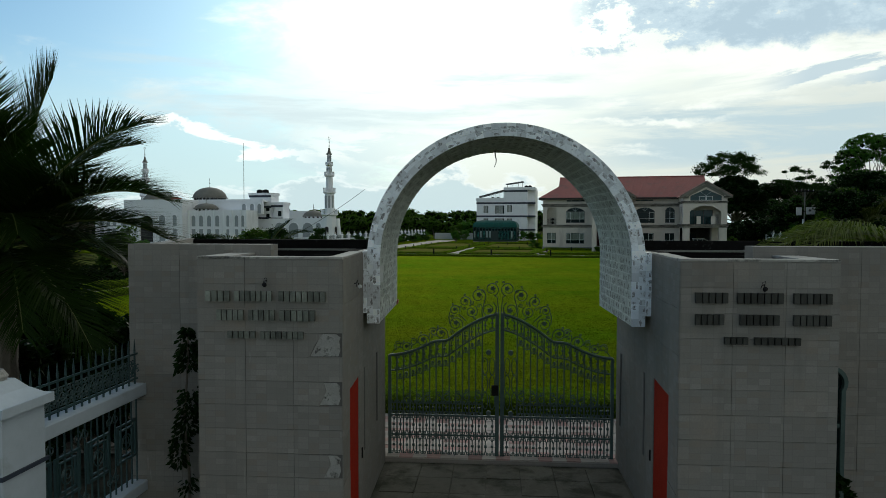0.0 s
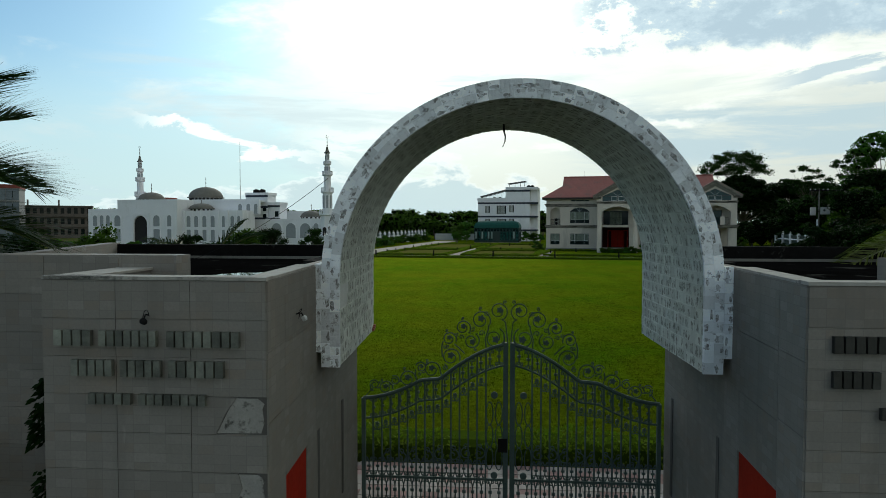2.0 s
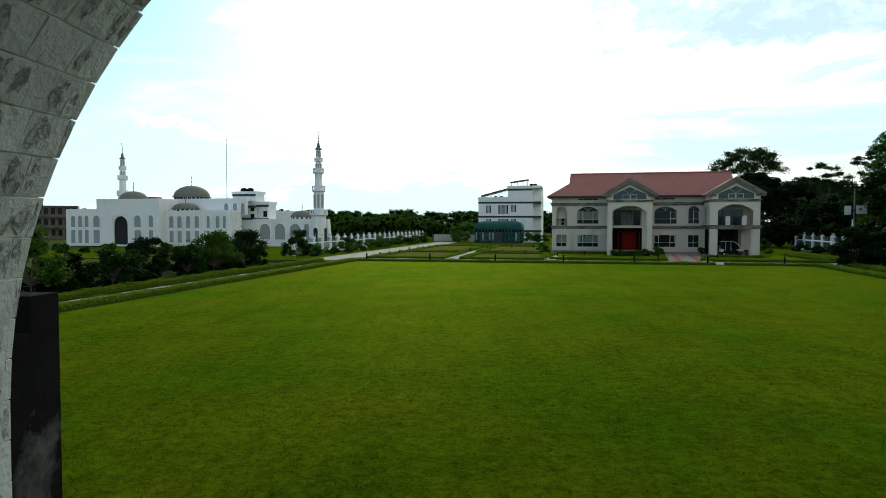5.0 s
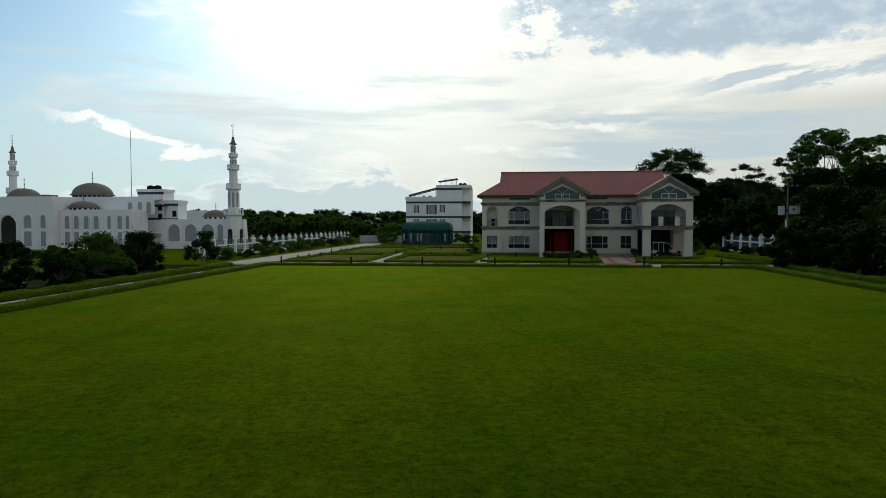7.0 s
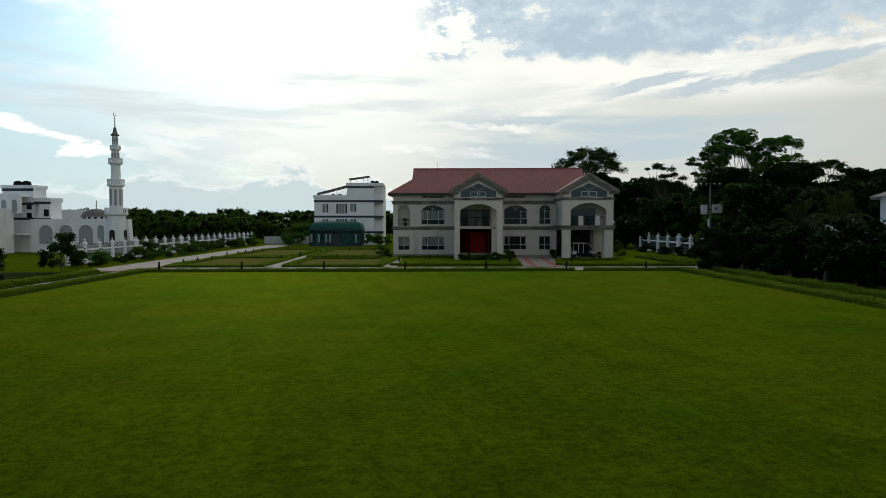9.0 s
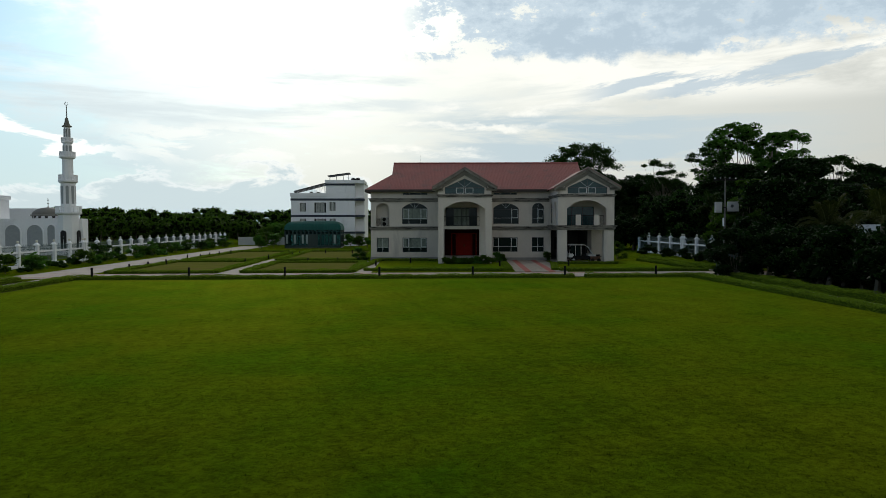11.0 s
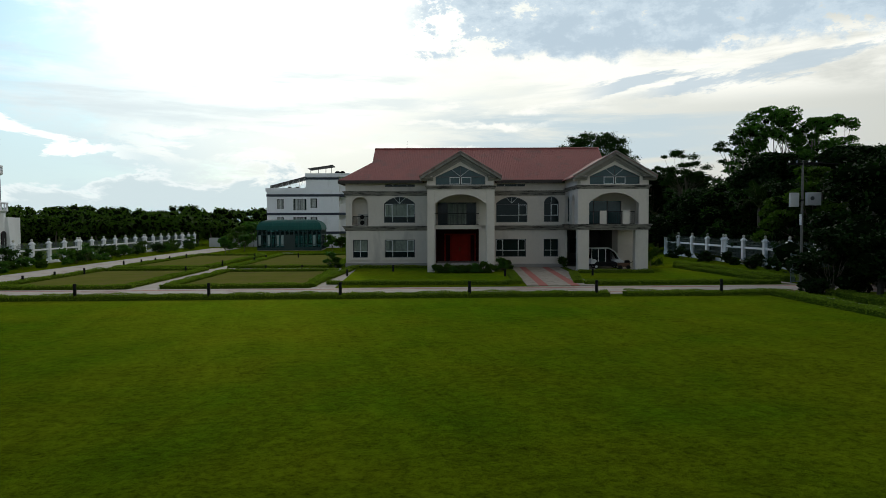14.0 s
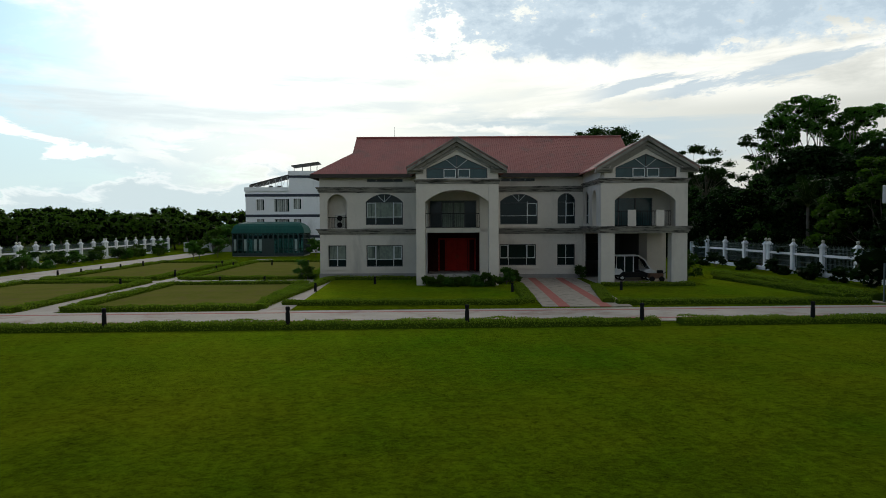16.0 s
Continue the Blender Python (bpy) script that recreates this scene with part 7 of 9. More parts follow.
# ---- fences of white posts and iron panels ----
def fence_meshes():
    post = fresh()
    box(post, -0.17, -0.17, -0.1, 0.17, 0.17, 1.95)
    box(post, -0.21, -0.21, -0.1, 0.21, 0.21, 0.35)
    cap = fresh()
    box(cap, -0.24, -0.24, 1.95, 0.24, 0.24, 2.05)
    rows = [[cap.verts.new((sx * r, sy * r, z)) for sx, sy in ((-1, -1), (1, -1), (1, 1), (-1, 1))] for r, z in ((0.21, 2.05), (0.13, 2.14), (0.08, 2.24))]
    for a, b in zip(rows, rows[1:]):
        for k in range(4):
            cap.faces.new((a[k], a[(k + 1) % 4], b[(k + 1) % 4], b[k]))
    ball = fresh()
    bmesh.ops.create_uvsphere(ball, u_segments=12, v_segments=8, radius=0.12, matrix=pose(0, 0, 2.37))
    lathe(ball, [(0.07, 2.22), (0.05, 2.28)], 10)
    return mesh_of("post_body", post, WHITE), mesh_of("post_cap", cap, WHITE), mesh_of("ball_lamp", ball, surf("milky_globe", (0.62, 0.60, 0.52), None, 3, 0.4), True)


POST, CAP, BALL = fence_meshes()


def fence_panel_mesh(length):
    n = int(length / 0.14)
    bm = fresh()
    for k in range(1, n):
        x = length * k / n
        box(bm, x - 0.012, -0.012, 0.45, x + 0.012, 0.012, 1.32)
        tall = 2.02 + 0.10 * (k % 2)
        box(bm, x - 0.012, -0.012, 1.48, x + 0.012, 0.012, tall - 0.08)
        v = [bm.verts.new(p) for p in ((x - 0.03, 0, tall - 0.08), (x + 0.03, 0, tall - 0.08), (x, 0, tall + 0.04))]
        bm.faces.new(v)
    for z in (0.5, 0.85, 1.25, 1.62, 1.86):
        box(bm, 0.05, -0.015, z, length - 0.05, 0.015, z + 0.035)
    return mesh_of("iron_bars", bm, IRON)


def fence(name, m, length, step, doubles, label, panels=True):
    g = thing(name, m, label, "fence")
    n = round(length / step)
    panel = fence_panel_mesh(step - 0.4)
    beam = mesh_of("beam", boxed(0, -0.09, 1.32, step - 0.4, 0.09, 1.48), WHITE)
    wall = mesh_of("low_wall", boxed(0, -0.1, -0.1, step - 0.4, 0.1, 0.26), WHITE)
    for k in range(n + 1):
        for dx in ((-0.28, 0.28) if k in doubles else (0,)):
            ob = new("post", POST)
            ob.parent, ob.location = g, (k * step + dx, 0, 0)
            for nm, me in (("post_cap", CAP), ("ball_lamp", BALL)):
                c = new(nm, me)
                c.parent = ob
        if k < n:
            for nm, me in (("beam", beam), ("low_wall", wall)) + ((("iron_panel", panel),) if panels else ()):
                c = new(nm, me)
                c.parent, c.location = g, (k * step + 0.2, 0, 0)
    return g


fence("boundary_fence", GARDEN @ pose(-36, 89.0, 0, 0, 0, 90), 71.3, 3.1, (0, 5, 10, 16, 21), "white-post fence with iron panels and globe lamps along the road")
fence("boundary_fence", GARDEN @ pose(32.2, 85.9, 0, 0, 0, 90) @ Matrix.Scale(1.1, 4, (0, 0, 1)), 39, 3.9, (6,), "white-post fence with iron panels before dark trees")

# pale blue-white paint, greyed so its colour holds the near fence's shade
FENCEPAINT = surf("shaded_pale_blue_paint", (0.47, 0.53, 0.60), (0.39, 0.45, 0.51), 1.0, 0.7, 0.1, 30, stain=(0.25, 0.27, 0.28), stain_scale=1.2, stain_at=(0.56, 0.75))
# the short fence beside the gatehouse, close to the eye
NEARFENCE = thing("side_fence", GATE @ pose(-4.93, -0.625, 0.08, 0, 0, -91.5), "white pillar and beam with dark green scrolled iron panels", "fence")


def near_fence(g):
    part("beam", boxed(0.0, -0.12, 1.60, 2.23, 0.12, 1.76, bevel=0.01), FENCEPAINT, g)
    part("beam", boxed(0.0, -0.12, 0.30, 2.23, 0.12, 0.44, bevel=0.01), FENCEPAINT, g)
    p = part("pillar", boxed(2.23, -0.30, -0.25, 2.83, 0.30, 2.10, bevel=0.012), FENCEPAINT, g)
    part("band", boxed(2.21, -0.32, 1.50, 2.85, 0.32, 1.54), NAVY, p)
    bm = fresh()
    for r, z0, z1 in ((0.36, 2.10, 2.19),):
        box(bm, 2.53 - r, -r, z0, 2.53 + r, r, z1)
    rows = [[bm.verts.new((2.53 + sx * r, sy * r, z)) for sx, sy in ((-1, -1), (1, -1), (1, 1), (-1, 1))] for r, z in ((0.32, 2.19), (0.20, 2.28), (0.12, 2.38))]
    for a, b in zip(rows, rows[1:]):
        for k in range(4):
            bm.faces.new((a[k], a[(k + 1) % 4], b[(k + 1) % 4], b[k]))
    bm.faces.new(rows[-1])
    part("pillar_cap", bm, FENCEPAINT, p)
    bm = fresh()
    lathe(bm, [(0.10, 2.37), (0.12, 2.42), (0.08, 2.48)], 12, pose(2.53, 0, 0))
    part("lamp_foot", bm, CAPTOP, p)
    for k in range(18):
        x = 0.06 + 0.122 * k
        part("bar", boxed(x - 0.008, -0.008, 0.44, x + 0.008, 0.008, 1.60), IRONDARK, g)
    for k in range(16):
        x = 0.08 + 0.14 * k
        bm = fresh()
        box(bm, x - 0.009, -0.009, 1.76, x + 0.009, 0.009, 2.20)
        v = [bm.verts.new(q) for q in ((x - 0.022, -0.004, 2.20), (x + 0.022, -0.004, 2.20), (x, -0.004, 2.36), (x - 0.022, 0.004, 2.20), (x + 0.022, 0.004, 2.20), (x, 0.004, 2.36))]
        bm.faces.new(v[:3])
        bm.faces.new(v[3:])
        bm.faces.new((v[0], v[2], v[5], v[3]))
        bm.faces.new((v[1], v[2], v[5], v[4]))
        part("spike", bm, IRONDARK, g)
        bm = fresh()
        for q in (-1, 1):
            tube(bm, spiral(x + 0.07 + q * 0.03, 1.90, 0.05, math.pi / 2, 1.2, q, 0, 12), 0.010, 0.009, 4)
            tube(bm, spiral(x + 0.07 + q * 0.03, 2.05, 0.05, -math.pi / 2, 1.2, -q, 0, 12), 0.010, 0.009, 4)
            tube(bm, spiral(x + q * 0.045, 1.975, 0.06, q * math.pi / 2, 1.3, q, 0.012, 14), 0.010, 0.008, 4)
        part("scroll", bm, IRONDARK, g)
    for z in (1.83, 2.16):
        part("rail", boxed(0.02, -0.012, z - 0.012, 2.23, 0.012, z + 0.012), IRONDARK, g)
    for x in (0.61, 1.22, 1.83):
        for z in (0.66, 1.42):
            bm = fresh()
            for q in (-1, 1):
                tube(bm, spiral(x + q * 0.075, z, 0.075, math.pi / 2, 1.4, q, 0, 16), 0.010, 0.008, 4)
            part("scroll", bm, IRONDARK, g)
    for x in (0.30, 0.90, 1.48, 1.98):
        bm = fresh()
        ring(bm, rect(x - 0.22, 0.80, x + 0.22, 1.30), rect(x - 0.19, 0.83, x + 0.19, 1.27), -0.014, 0.014)
        ring(bm, rect(x - 0.15, 0.87, x + 0.15, 1.23), rect(x - 0.13, 0.89, x + 0.13, 1.21), -0.014, 0.014)
        tube(bm, [(x + 0.10 * math.cos(t), 0, 1.05 + 0.10 * math.sin(t)) for t in [2 * math.pi * k / 18 for k in range(19)]], 0.010, 0.010, 4)
        tube(bm, spiral(x, 1.05, 0.08, 0, 1.3, 1, 0, 14), 0.008, 0.008, 4)
        part("ornament", bm, IRONDARK, g)


near_fence(NEARFENCE)
PILLAR = thing("side_pillar", GATE @ pose(7.0, -2.7, 0), "white fence pillar with pyramid cap", "pillar")
part("shaft", boxed(-0.3, -0.3, -0.15, 0.3, 0.3, 2.24, bevel=0.012), FENCEPAINT, PILLAR)
bm = fresh()
rows = [[bm.verts.new((sx * r, sy * r, z)) for sx, sy in ((-1, -1), (1, -1), (1, 1), (-1, 1))] for r, z in ((0.40, 2.24), (0.40, 2.34), (0.22, 2.44), (0.13, 2.56))]
for a, b in zip(rows, rows[1:]):
    for k in range(4):
        bm.faces.new((a[k], a[(k + 1) % 4], b[(k + 1) % 4], b[k]))
bm.faces.new(rows[-1])
part("pillar_cap", bm, FENCEPAINT, PILLAR)
AF = thing("arched_window_frame", GATE @ pose(3.70, -1.0, 0), "grey arched window frame beside the gatehouse", "window frame")
bm = fresh()
h = (0.0, 0.35, 0.5, 2.3, 0.30)
ring(bm, outline(h), outline(h, -0.05), 0.0, 0.10)
part("frame", bm, IRON, AF)
part("bar", boxed(0.0, 0.02, 1.55, 0.35, 0.08, 1.60), IRON, AF)
bm = fresh()
prism(bm, outline(h, -0.04), 0.06, 0.07)
part("pane", bm, GLASS, AF)


# ---- the iron gate at the end of the fence ----
def garden_gate():
    g = thing("garden_gate", HOUSE @ pose(31.25, -16.25, 0), "blue-grey iron garden gate with close bars, standing shut", "gate")
    paint = surf("blue_grey_iron_paint", (0.085, 0.125, 0.135), (0.06, 0.09, 0.10), 3, 0.6)
    for x in (0.0, 0.86, 1.76):
        part("post", boxed(x - 0.03, -0.03, 0.0, x + 0.03, 0.03, 1.95), paint, g)
    for z in (0.10, 0.72, 1.36, 1.84):
        part("rail", boxed(0.03, -0.015, z - 0.02, 1.73, 0.015, z + 0.02), paint, g)
    for k in range(22):
        x = 0.10 + 0.076 * k
        if abs(x - 0.86) > 0.04:
            part("bar", boxed(x - 0.008, -0.008, 0.12, x + 0.008, 0.008, 1.84), paint, g)
    for x in (0.43, 1.30):
        bm = fresh()
        ring(bm, rect(x - 0.25, 0.80, x + 0.25, 1.28), rect(x - 0.21, 0.84, x + 0.21, 1.24), -0.02, 0.02)
        tube(bm, [(x + 0.15 * math.cos(t), 0, 1.04 + 0.15 * math.sin(t)) for t in [2 * math.pi * k / 18 for k in range(19)]], 0.012, 0.012, 4)
        part("ornament", bm, paint, g)


garden_gate()


# ---- bollard lights ----
def bollard_meshes(h, r):
    b = fresh()
    lathe(b, [(r, 0), (r, h * 0.72), (r * 0.8, h * 0.73), (r * 0.8, h * 0.83), (r, h * 0.84), (r, h * 0.97), (r * 0.7, h)], 14)
    f = fresh()
    lathe(f, [(r * 1.3, 0), (r * 1.3, 0.03), (r, 0.035)], 14)
    return mesh_of("bollard_body", b, BLACKPLASTIC), mesh_of("bollard_foot", f, BLACKPLASTIC)


def bollard(meshes, m, label, group):
    g = thing("bollard_light", m, label, "bollard", group)
    for nm, me in zip(("body", "foot"), meshes):
        o = new(nm, me)
        o.parent = g


BIG, SMALL = bollard_meshes(0.86, 0.085), bollard_meshes(0.52, 0.08)
for k in range(-2, 5):
    bollard(BIG, pose(6.02 + 6.73 * k, 79.29 - 1.35 * k, 0.0), "black cylindrical bollard light in the lawn hedge", "bollards along the lawn")
for u, v in ((-25.1, 89.5), (-24.9, 93.2), (-24.6, 97.0), (-17.2, 98.2), (-11.1, 99.4), (-8.1, 99.4), (-25.9, 107.4), (-25.1, 109.5), (-25.0, 112.8), (-24.8, 116.3), (-24.6, 121.0), (-16.9, 121.0), (-14.9, 112.0), (-12.0, 121.0), (-8.4, 120.7), (-16.7, 107.0), (-14.9, 117.5)):
    bollard(SMALL, GARDEN @ pose(u, v, 0.0), "small black bollard light among the beds", "bollards in the garden")
for u, v in ((4.6, -4.9), (1.6, -9.9), (19.9, -9.5), (13.3, -10.3)):
    bollard(SMALL, HOUSE @ pose(u, v, 0.0), "small black bollard light on the front lawn", "bollards in the garden")


# ---- the little electric cart under the porch ----
def cart():
    g = thing("electric_cart", HOUSE @ pose(21.0, -3.5, 0.06), "white and black electric passenger cart parked under the porch", "cart")
    white, black = surf("white_cart_paint", (0.70, 0.71, 0.72), None, 3, 0.35), BLACKPLASTIC
    bm = fresh()
    prism(bm, [(0.0, 0.35), (0.05, 0.75), (0.35, 0.80), (0.55, 0.62), (1.5, 0.55), (2.0, 0.62), (2.45, 0.72), (2.75, 0.60), (2.85, 0.35), (2.6, 0.25), (0.2, 0.25)], 0.0, 1.3)
    part("body", bm, black, g)
    bm = fresh()
    prism(bm, [(-0.02, 0.42), (0.03, 0.78), (0.36, 0.83), (0.52, 0.66), (0.30, 0.42)], -0.015, 1.315)
    part("rear_panel", bm, white, g, "white rear panel")
    bm = fresh()
    prism(bm, [(1.98, 0.60), (2.06, 0.78), (2.46, 0.80), (2.78, 0.66), (2.88, 0.44), (2.55, 0.42)], -0.015, 1.315)
    part("front_cowl", bm, white, g, "white front cowl")
    part("sill", boxed(0.6, -0.02, 0.24, 2.2, 1.32, 0.50), black, g)
    bm = fresh()
    tube(bm, [(0.08, 0.08, 0.75), (0.10, 0.08, 1.70), (1.55, 0.08, 1.72), (2.0, 0.08, 1.45), (2.45, 0.08, 0.75)], 0.05, 0.045, 6)
    part("side_frame", bm, white, g)
    bm = fresh()
    tube(bm, [(0.08, 1.22, 0.75), (0.10, 1.22, 1.70), (1.55, 1.22, 1.72), (2.0, 1.22, 1.45), (2.45, 1.22, 0.75)], 0.05, 0.045, 6)
    part("side_frame", bm, white, g)
    for x in (0.62, 1.22):
        part("pillar", boxed(x, 0.04, 0.6, x + 0.06, 0.10, 1.70), white, g)
    part("roof", boxed(0.05, 0.05, 1.69, 1.62, 1.25, 1.76, bevel=0.02), white, g)
    bm = fresh()
    prism(bm, [(1.60, 1.68), (2.02, 1.42), (2.42, 0.76), (2.40, 0.74), (1.98, 1.40), (1.58, 1.64)], 0.12, 1.18)
    part("windscreen", bm, GLASS, g)
    part("rear_window", boxed(0.07, 0.12, 0.85, 0.10, 1.18, 1.6), GLASS, g)
    # dark panes and a black sheet, added to give the cart a shaded inside
    for x0, x1 in ((0.15, 0.61), (0.69, 1.21)):
        part("side_window", boxed(x0, 0.06, 0.62, x1, 0.075, 1.66), GLASS, g)
    part("far_curtain", boxed(0.15, 1.20, 0.5, 1.9, 1.215, 1.66), black, g)
    for x in (0.65, 1.30):
        s = new("seat")
        s.parent = g
        part("cushion", boxed(x, 0.15, 0.55, x + 0.45, 1.15, 0.72, bevel=0.03), black, s)
        part("backrest", boxed(x - 0.06, 0.15, 0.70, x + 0.06, 1.15, 1.2, bevel=0.03), black, s)
    bm = fresh()
    tube(bm, [(1.95, 0.4, 1.0), (2.0, 0.25, 1.12), (1.95, 0.4, 1.22), (1.9, 0.55, 1.12), (1.95, 0.4, 1.0)], 0.02)
    part("steering_wheel", bm, black, g)
    for x in (0.48, 2.28):
        for y in (0.02, 1.12):
            w = new("wheel")
            w.parent = g
            w.location = (x, y, 0.22)
            bm = fresh()
            lathe(bm, [(0.13, 0), (0.22, 0.02), (0.24, 0.08), (0.22, 0.15), (0.13, 0.17)], 18, pose(0, 0.16, 0, 90))
            part("tyre", bm, black, w)
            bm = fresh()
            lathe(bm, [(0.14, 0), (0.13, 0.03), (0.04, 0.05)], 14, pose(0, 0.02, 0, 90))
            part("rim", bm, ALU, w)
    for y in (0.18, 1.0):
        part("headlight", boxed(2.72, y, 0.5, 2.80, y + 0.14, 0.62), ALU, g)


cart()
g = thing("hand_tractor", HOUSE @ pose(23.1, -4.35, 0.06), "small low orange and black garden machine", "garden machine")
part("body", boxed(0, 0, 0.2, 0.95, 0.55, 0.55, bevel=0.05), surf("faded_orange_paint", (0.13, 0.06, 0.028), (0.07, 0.035, 0.02), 3, 0.6), g)
part("engine", boxed(0.6, 0.08, 0.5, 0.95, 0.47, 0.75, bevel=0.03), BLACKPLASTIC, g)
for x in (0.15, 0.8):
    bm = fresh()
    lathe(bm, [(0.08, 0), (0.18, 0.02), (0.18, 0.1), (0.08, 0.12)], 14, pose(x, 0.0, 0.18, 90))
    part("wheel", bm, BLACKPLASTIC, g)
bm = fresh()
tube(bm, [(0.95, 0.2, 0.5), (1.4, 0.2, 0.75), (1.55, 0.2, 0.75)], 0.025)
part("handle", bm, BLACKPLASTIC, g)


# ---- utility pole with two white boxes, and overhead wires ----
def pole():
    g = thing("utility_pole", pose(42.3, 78.62, 0, 0, 0, -11), "grey concrete utility pole with two white boxes", "pole")
    bm = fresh()
    tube(bm, [(0, 0, -0.2), (0, 0, 7.9)], 0.10, 0.065, 8)
    part("shaft", bm, surf("grey_pole_concrete", (0.17, 0.165, 0.15), (0.12, 0.117, 0.108), 2, 0.85), g)
    box1, box2 = boxed(-0.95, -0.35, 4.9, -0.40, -0.1, 5.8, bevel=0.02), boxed(0.12, -0.35, 5.0, 1.05, -0.1, 5.82, bevel=0.02)
    part("meter_box", box1, surf("pale_grey_sheet_metal", (0.46, 0.47, 0.48), None, 2, 0.5), g)
    b = part("meter_box", box2, MATS["pale_grey_sheet_metal"], g)
    bm = fresh()
    lathe(bm, [(0.13, 0), (0.13, 0.03)], 14, pose(0.45, -0.35, 5.45, 90))
    part("meter", bm, ALUDARK, b)
    part("bracket", boxed(-0.9, -0.1, 5.3, 0.9, -0.04, 5.38), BLACKPLASTIC, g)
    part("cross_arm", boxed(-1.0, -0.06, 7.6, 1.0, 0.06, 7.72), BLACKPLASTIC, g)
    for x in (-0.9, -0.4, 0.4, 0.9):
        bm = fresh()
        lathe(bm, [(0.03, 7.72), (0.06, 7.78), (0.03, 7.86)], 8, pose(x, 0, 0))
        part("insulator", bm, WHITE, g)
    bm = fresh()
    tube(bm, [(-0.2, -0.2, 3.75), (-0.22, -0.2, 4.45)], 0.07, seg=8)
    part("conduit", bm, WHITE, g)


pole()
for a, b, sag, r in (((-4.6, 12.9, 3.2), (-1.25, 11.3, 4.55), 0.25, 0.0035), ((41.4, 78.6, 7.8), (78, 64, 8.6), 1.0, 0.02), ((42.2, 78.5, 7.8), (79, 64, 8.6), 1.2, 0.02)):
    a, b = Vector(a), Vector(b)
    bm = fresh()
    tube(bm, [a.lerp(b, k / 14) - Vector((0, 0, sag * 4 * (k / 14) * (1 - k / 14))) for k in range(15)], r, r, 5)
    tagged(part("overhead_wire", bm, BLACKPLASTIC), "sagging black overhead wire", "wire", "overhead wires")


# ---- plants ----


def leaf_quads(P, size, rng, stretch=1.6, flat=0.0, fold=0.0):
    """Arrays of vertices and quads: one pointed leaf at each place of P, turned at random."""
    n = len(P)
    size = np.broadcast_to(np.asarray(size, float), (n,))
    a = rng.normal(size=(n, 3))
    a[:, 2] *= (1 - flat)
    a /= np.linalg.norm(a, axis=1)[:, None] + 1e-9
    b = rng.normal(size=(n, 3))
    b[:, 2] *= (1 - flat)
    b -= (b * a).sum(1)[:, None] * a
    b /= np.linalg.norm(b, axis=1)[:, None] + 1e-9
    L = (size * stretch * 0.5)[:, None]
    w = (size * 0.5)[:, None]
    V = np.stack([P - a * L, P + b * w - a * L * 0.1, P + a * L, P - b * w - a * L * 0.1], 1).reshape(-1, 3)
    return V


def quad_mesh(name, V, material):
    """A mesh of separate quads, four vertices each."""
    n = len(V) // 4
    me = bpy.data.meshes.new(name)
    me.vertices.add(4 * n)
    me.vertices.foreach_set("co", np.asarray(V, np.float32).ravel())
    me.loops.add(4 * n)
    me.loops.foreach_set("vertex_index", np.arange(4 * n, dtype=np.int32))
    me.polygons.add(n)
    me.polygons.foreach_set("loop_start", np.arange(0, 4 * n, 4, dtype=np.int32))
    me.update(calc_edges=True)
    me.materials.append(material)
    return me


def clump_points(centres, radii, per, rng, squash=0.75, loose=False):
    """Places in the outer shell of each clump, more of them on its upper side."""
    out = []
    for c, r in zip(centres, radii):
        if loose:
            d = rng.normal(size=(per, 3)) * r * 0.52
        else:
            d = rng.normal(size=(per, 3)) + np.array((0, 0, 0.35))
            d /= np.linalg.norm(d, axis=1)[:, None] + 1e-9
            d *= (r * (0.55 + 0.55 * np.sqrt(rng.random(per))))[:, None]
        d[:, 2] *= squash
        out.append(np.asarray(c) + d)
    return np.concatenate(out)


ICO = fresh()
bmesh.ops.create_icosphere(ICO, subdivisions=1, radius=1.08)
ICO_V = np.array([tuple(v.co) for v in ICO.verts])
ICO_F = np.array([[v.index for v in f.verts] for f in ICO.faces])
ICO.free()


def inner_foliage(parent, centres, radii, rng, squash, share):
    """Made-up lumpy body under each clump's leaves, near black for the shade inside."""
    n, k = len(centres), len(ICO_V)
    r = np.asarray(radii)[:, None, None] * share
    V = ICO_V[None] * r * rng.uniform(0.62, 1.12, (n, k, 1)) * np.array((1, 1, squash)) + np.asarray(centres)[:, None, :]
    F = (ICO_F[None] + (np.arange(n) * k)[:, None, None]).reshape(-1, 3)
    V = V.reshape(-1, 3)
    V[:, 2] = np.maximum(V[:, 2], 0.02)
    return soup("inner_foliage", V.tolist(), F.tolist(), SHADECORE, parent)


def limb_path(p, q, rng, bow=0.08, n=5):
    p, q = Vector(p), Vector(q)
    off = Vector(rng.normal(size=3)) * (q - p).length * bow
    return [p.lerp(q, k / n) + off * math.sin(math.pi * k / n) for k in range(n + 1)]


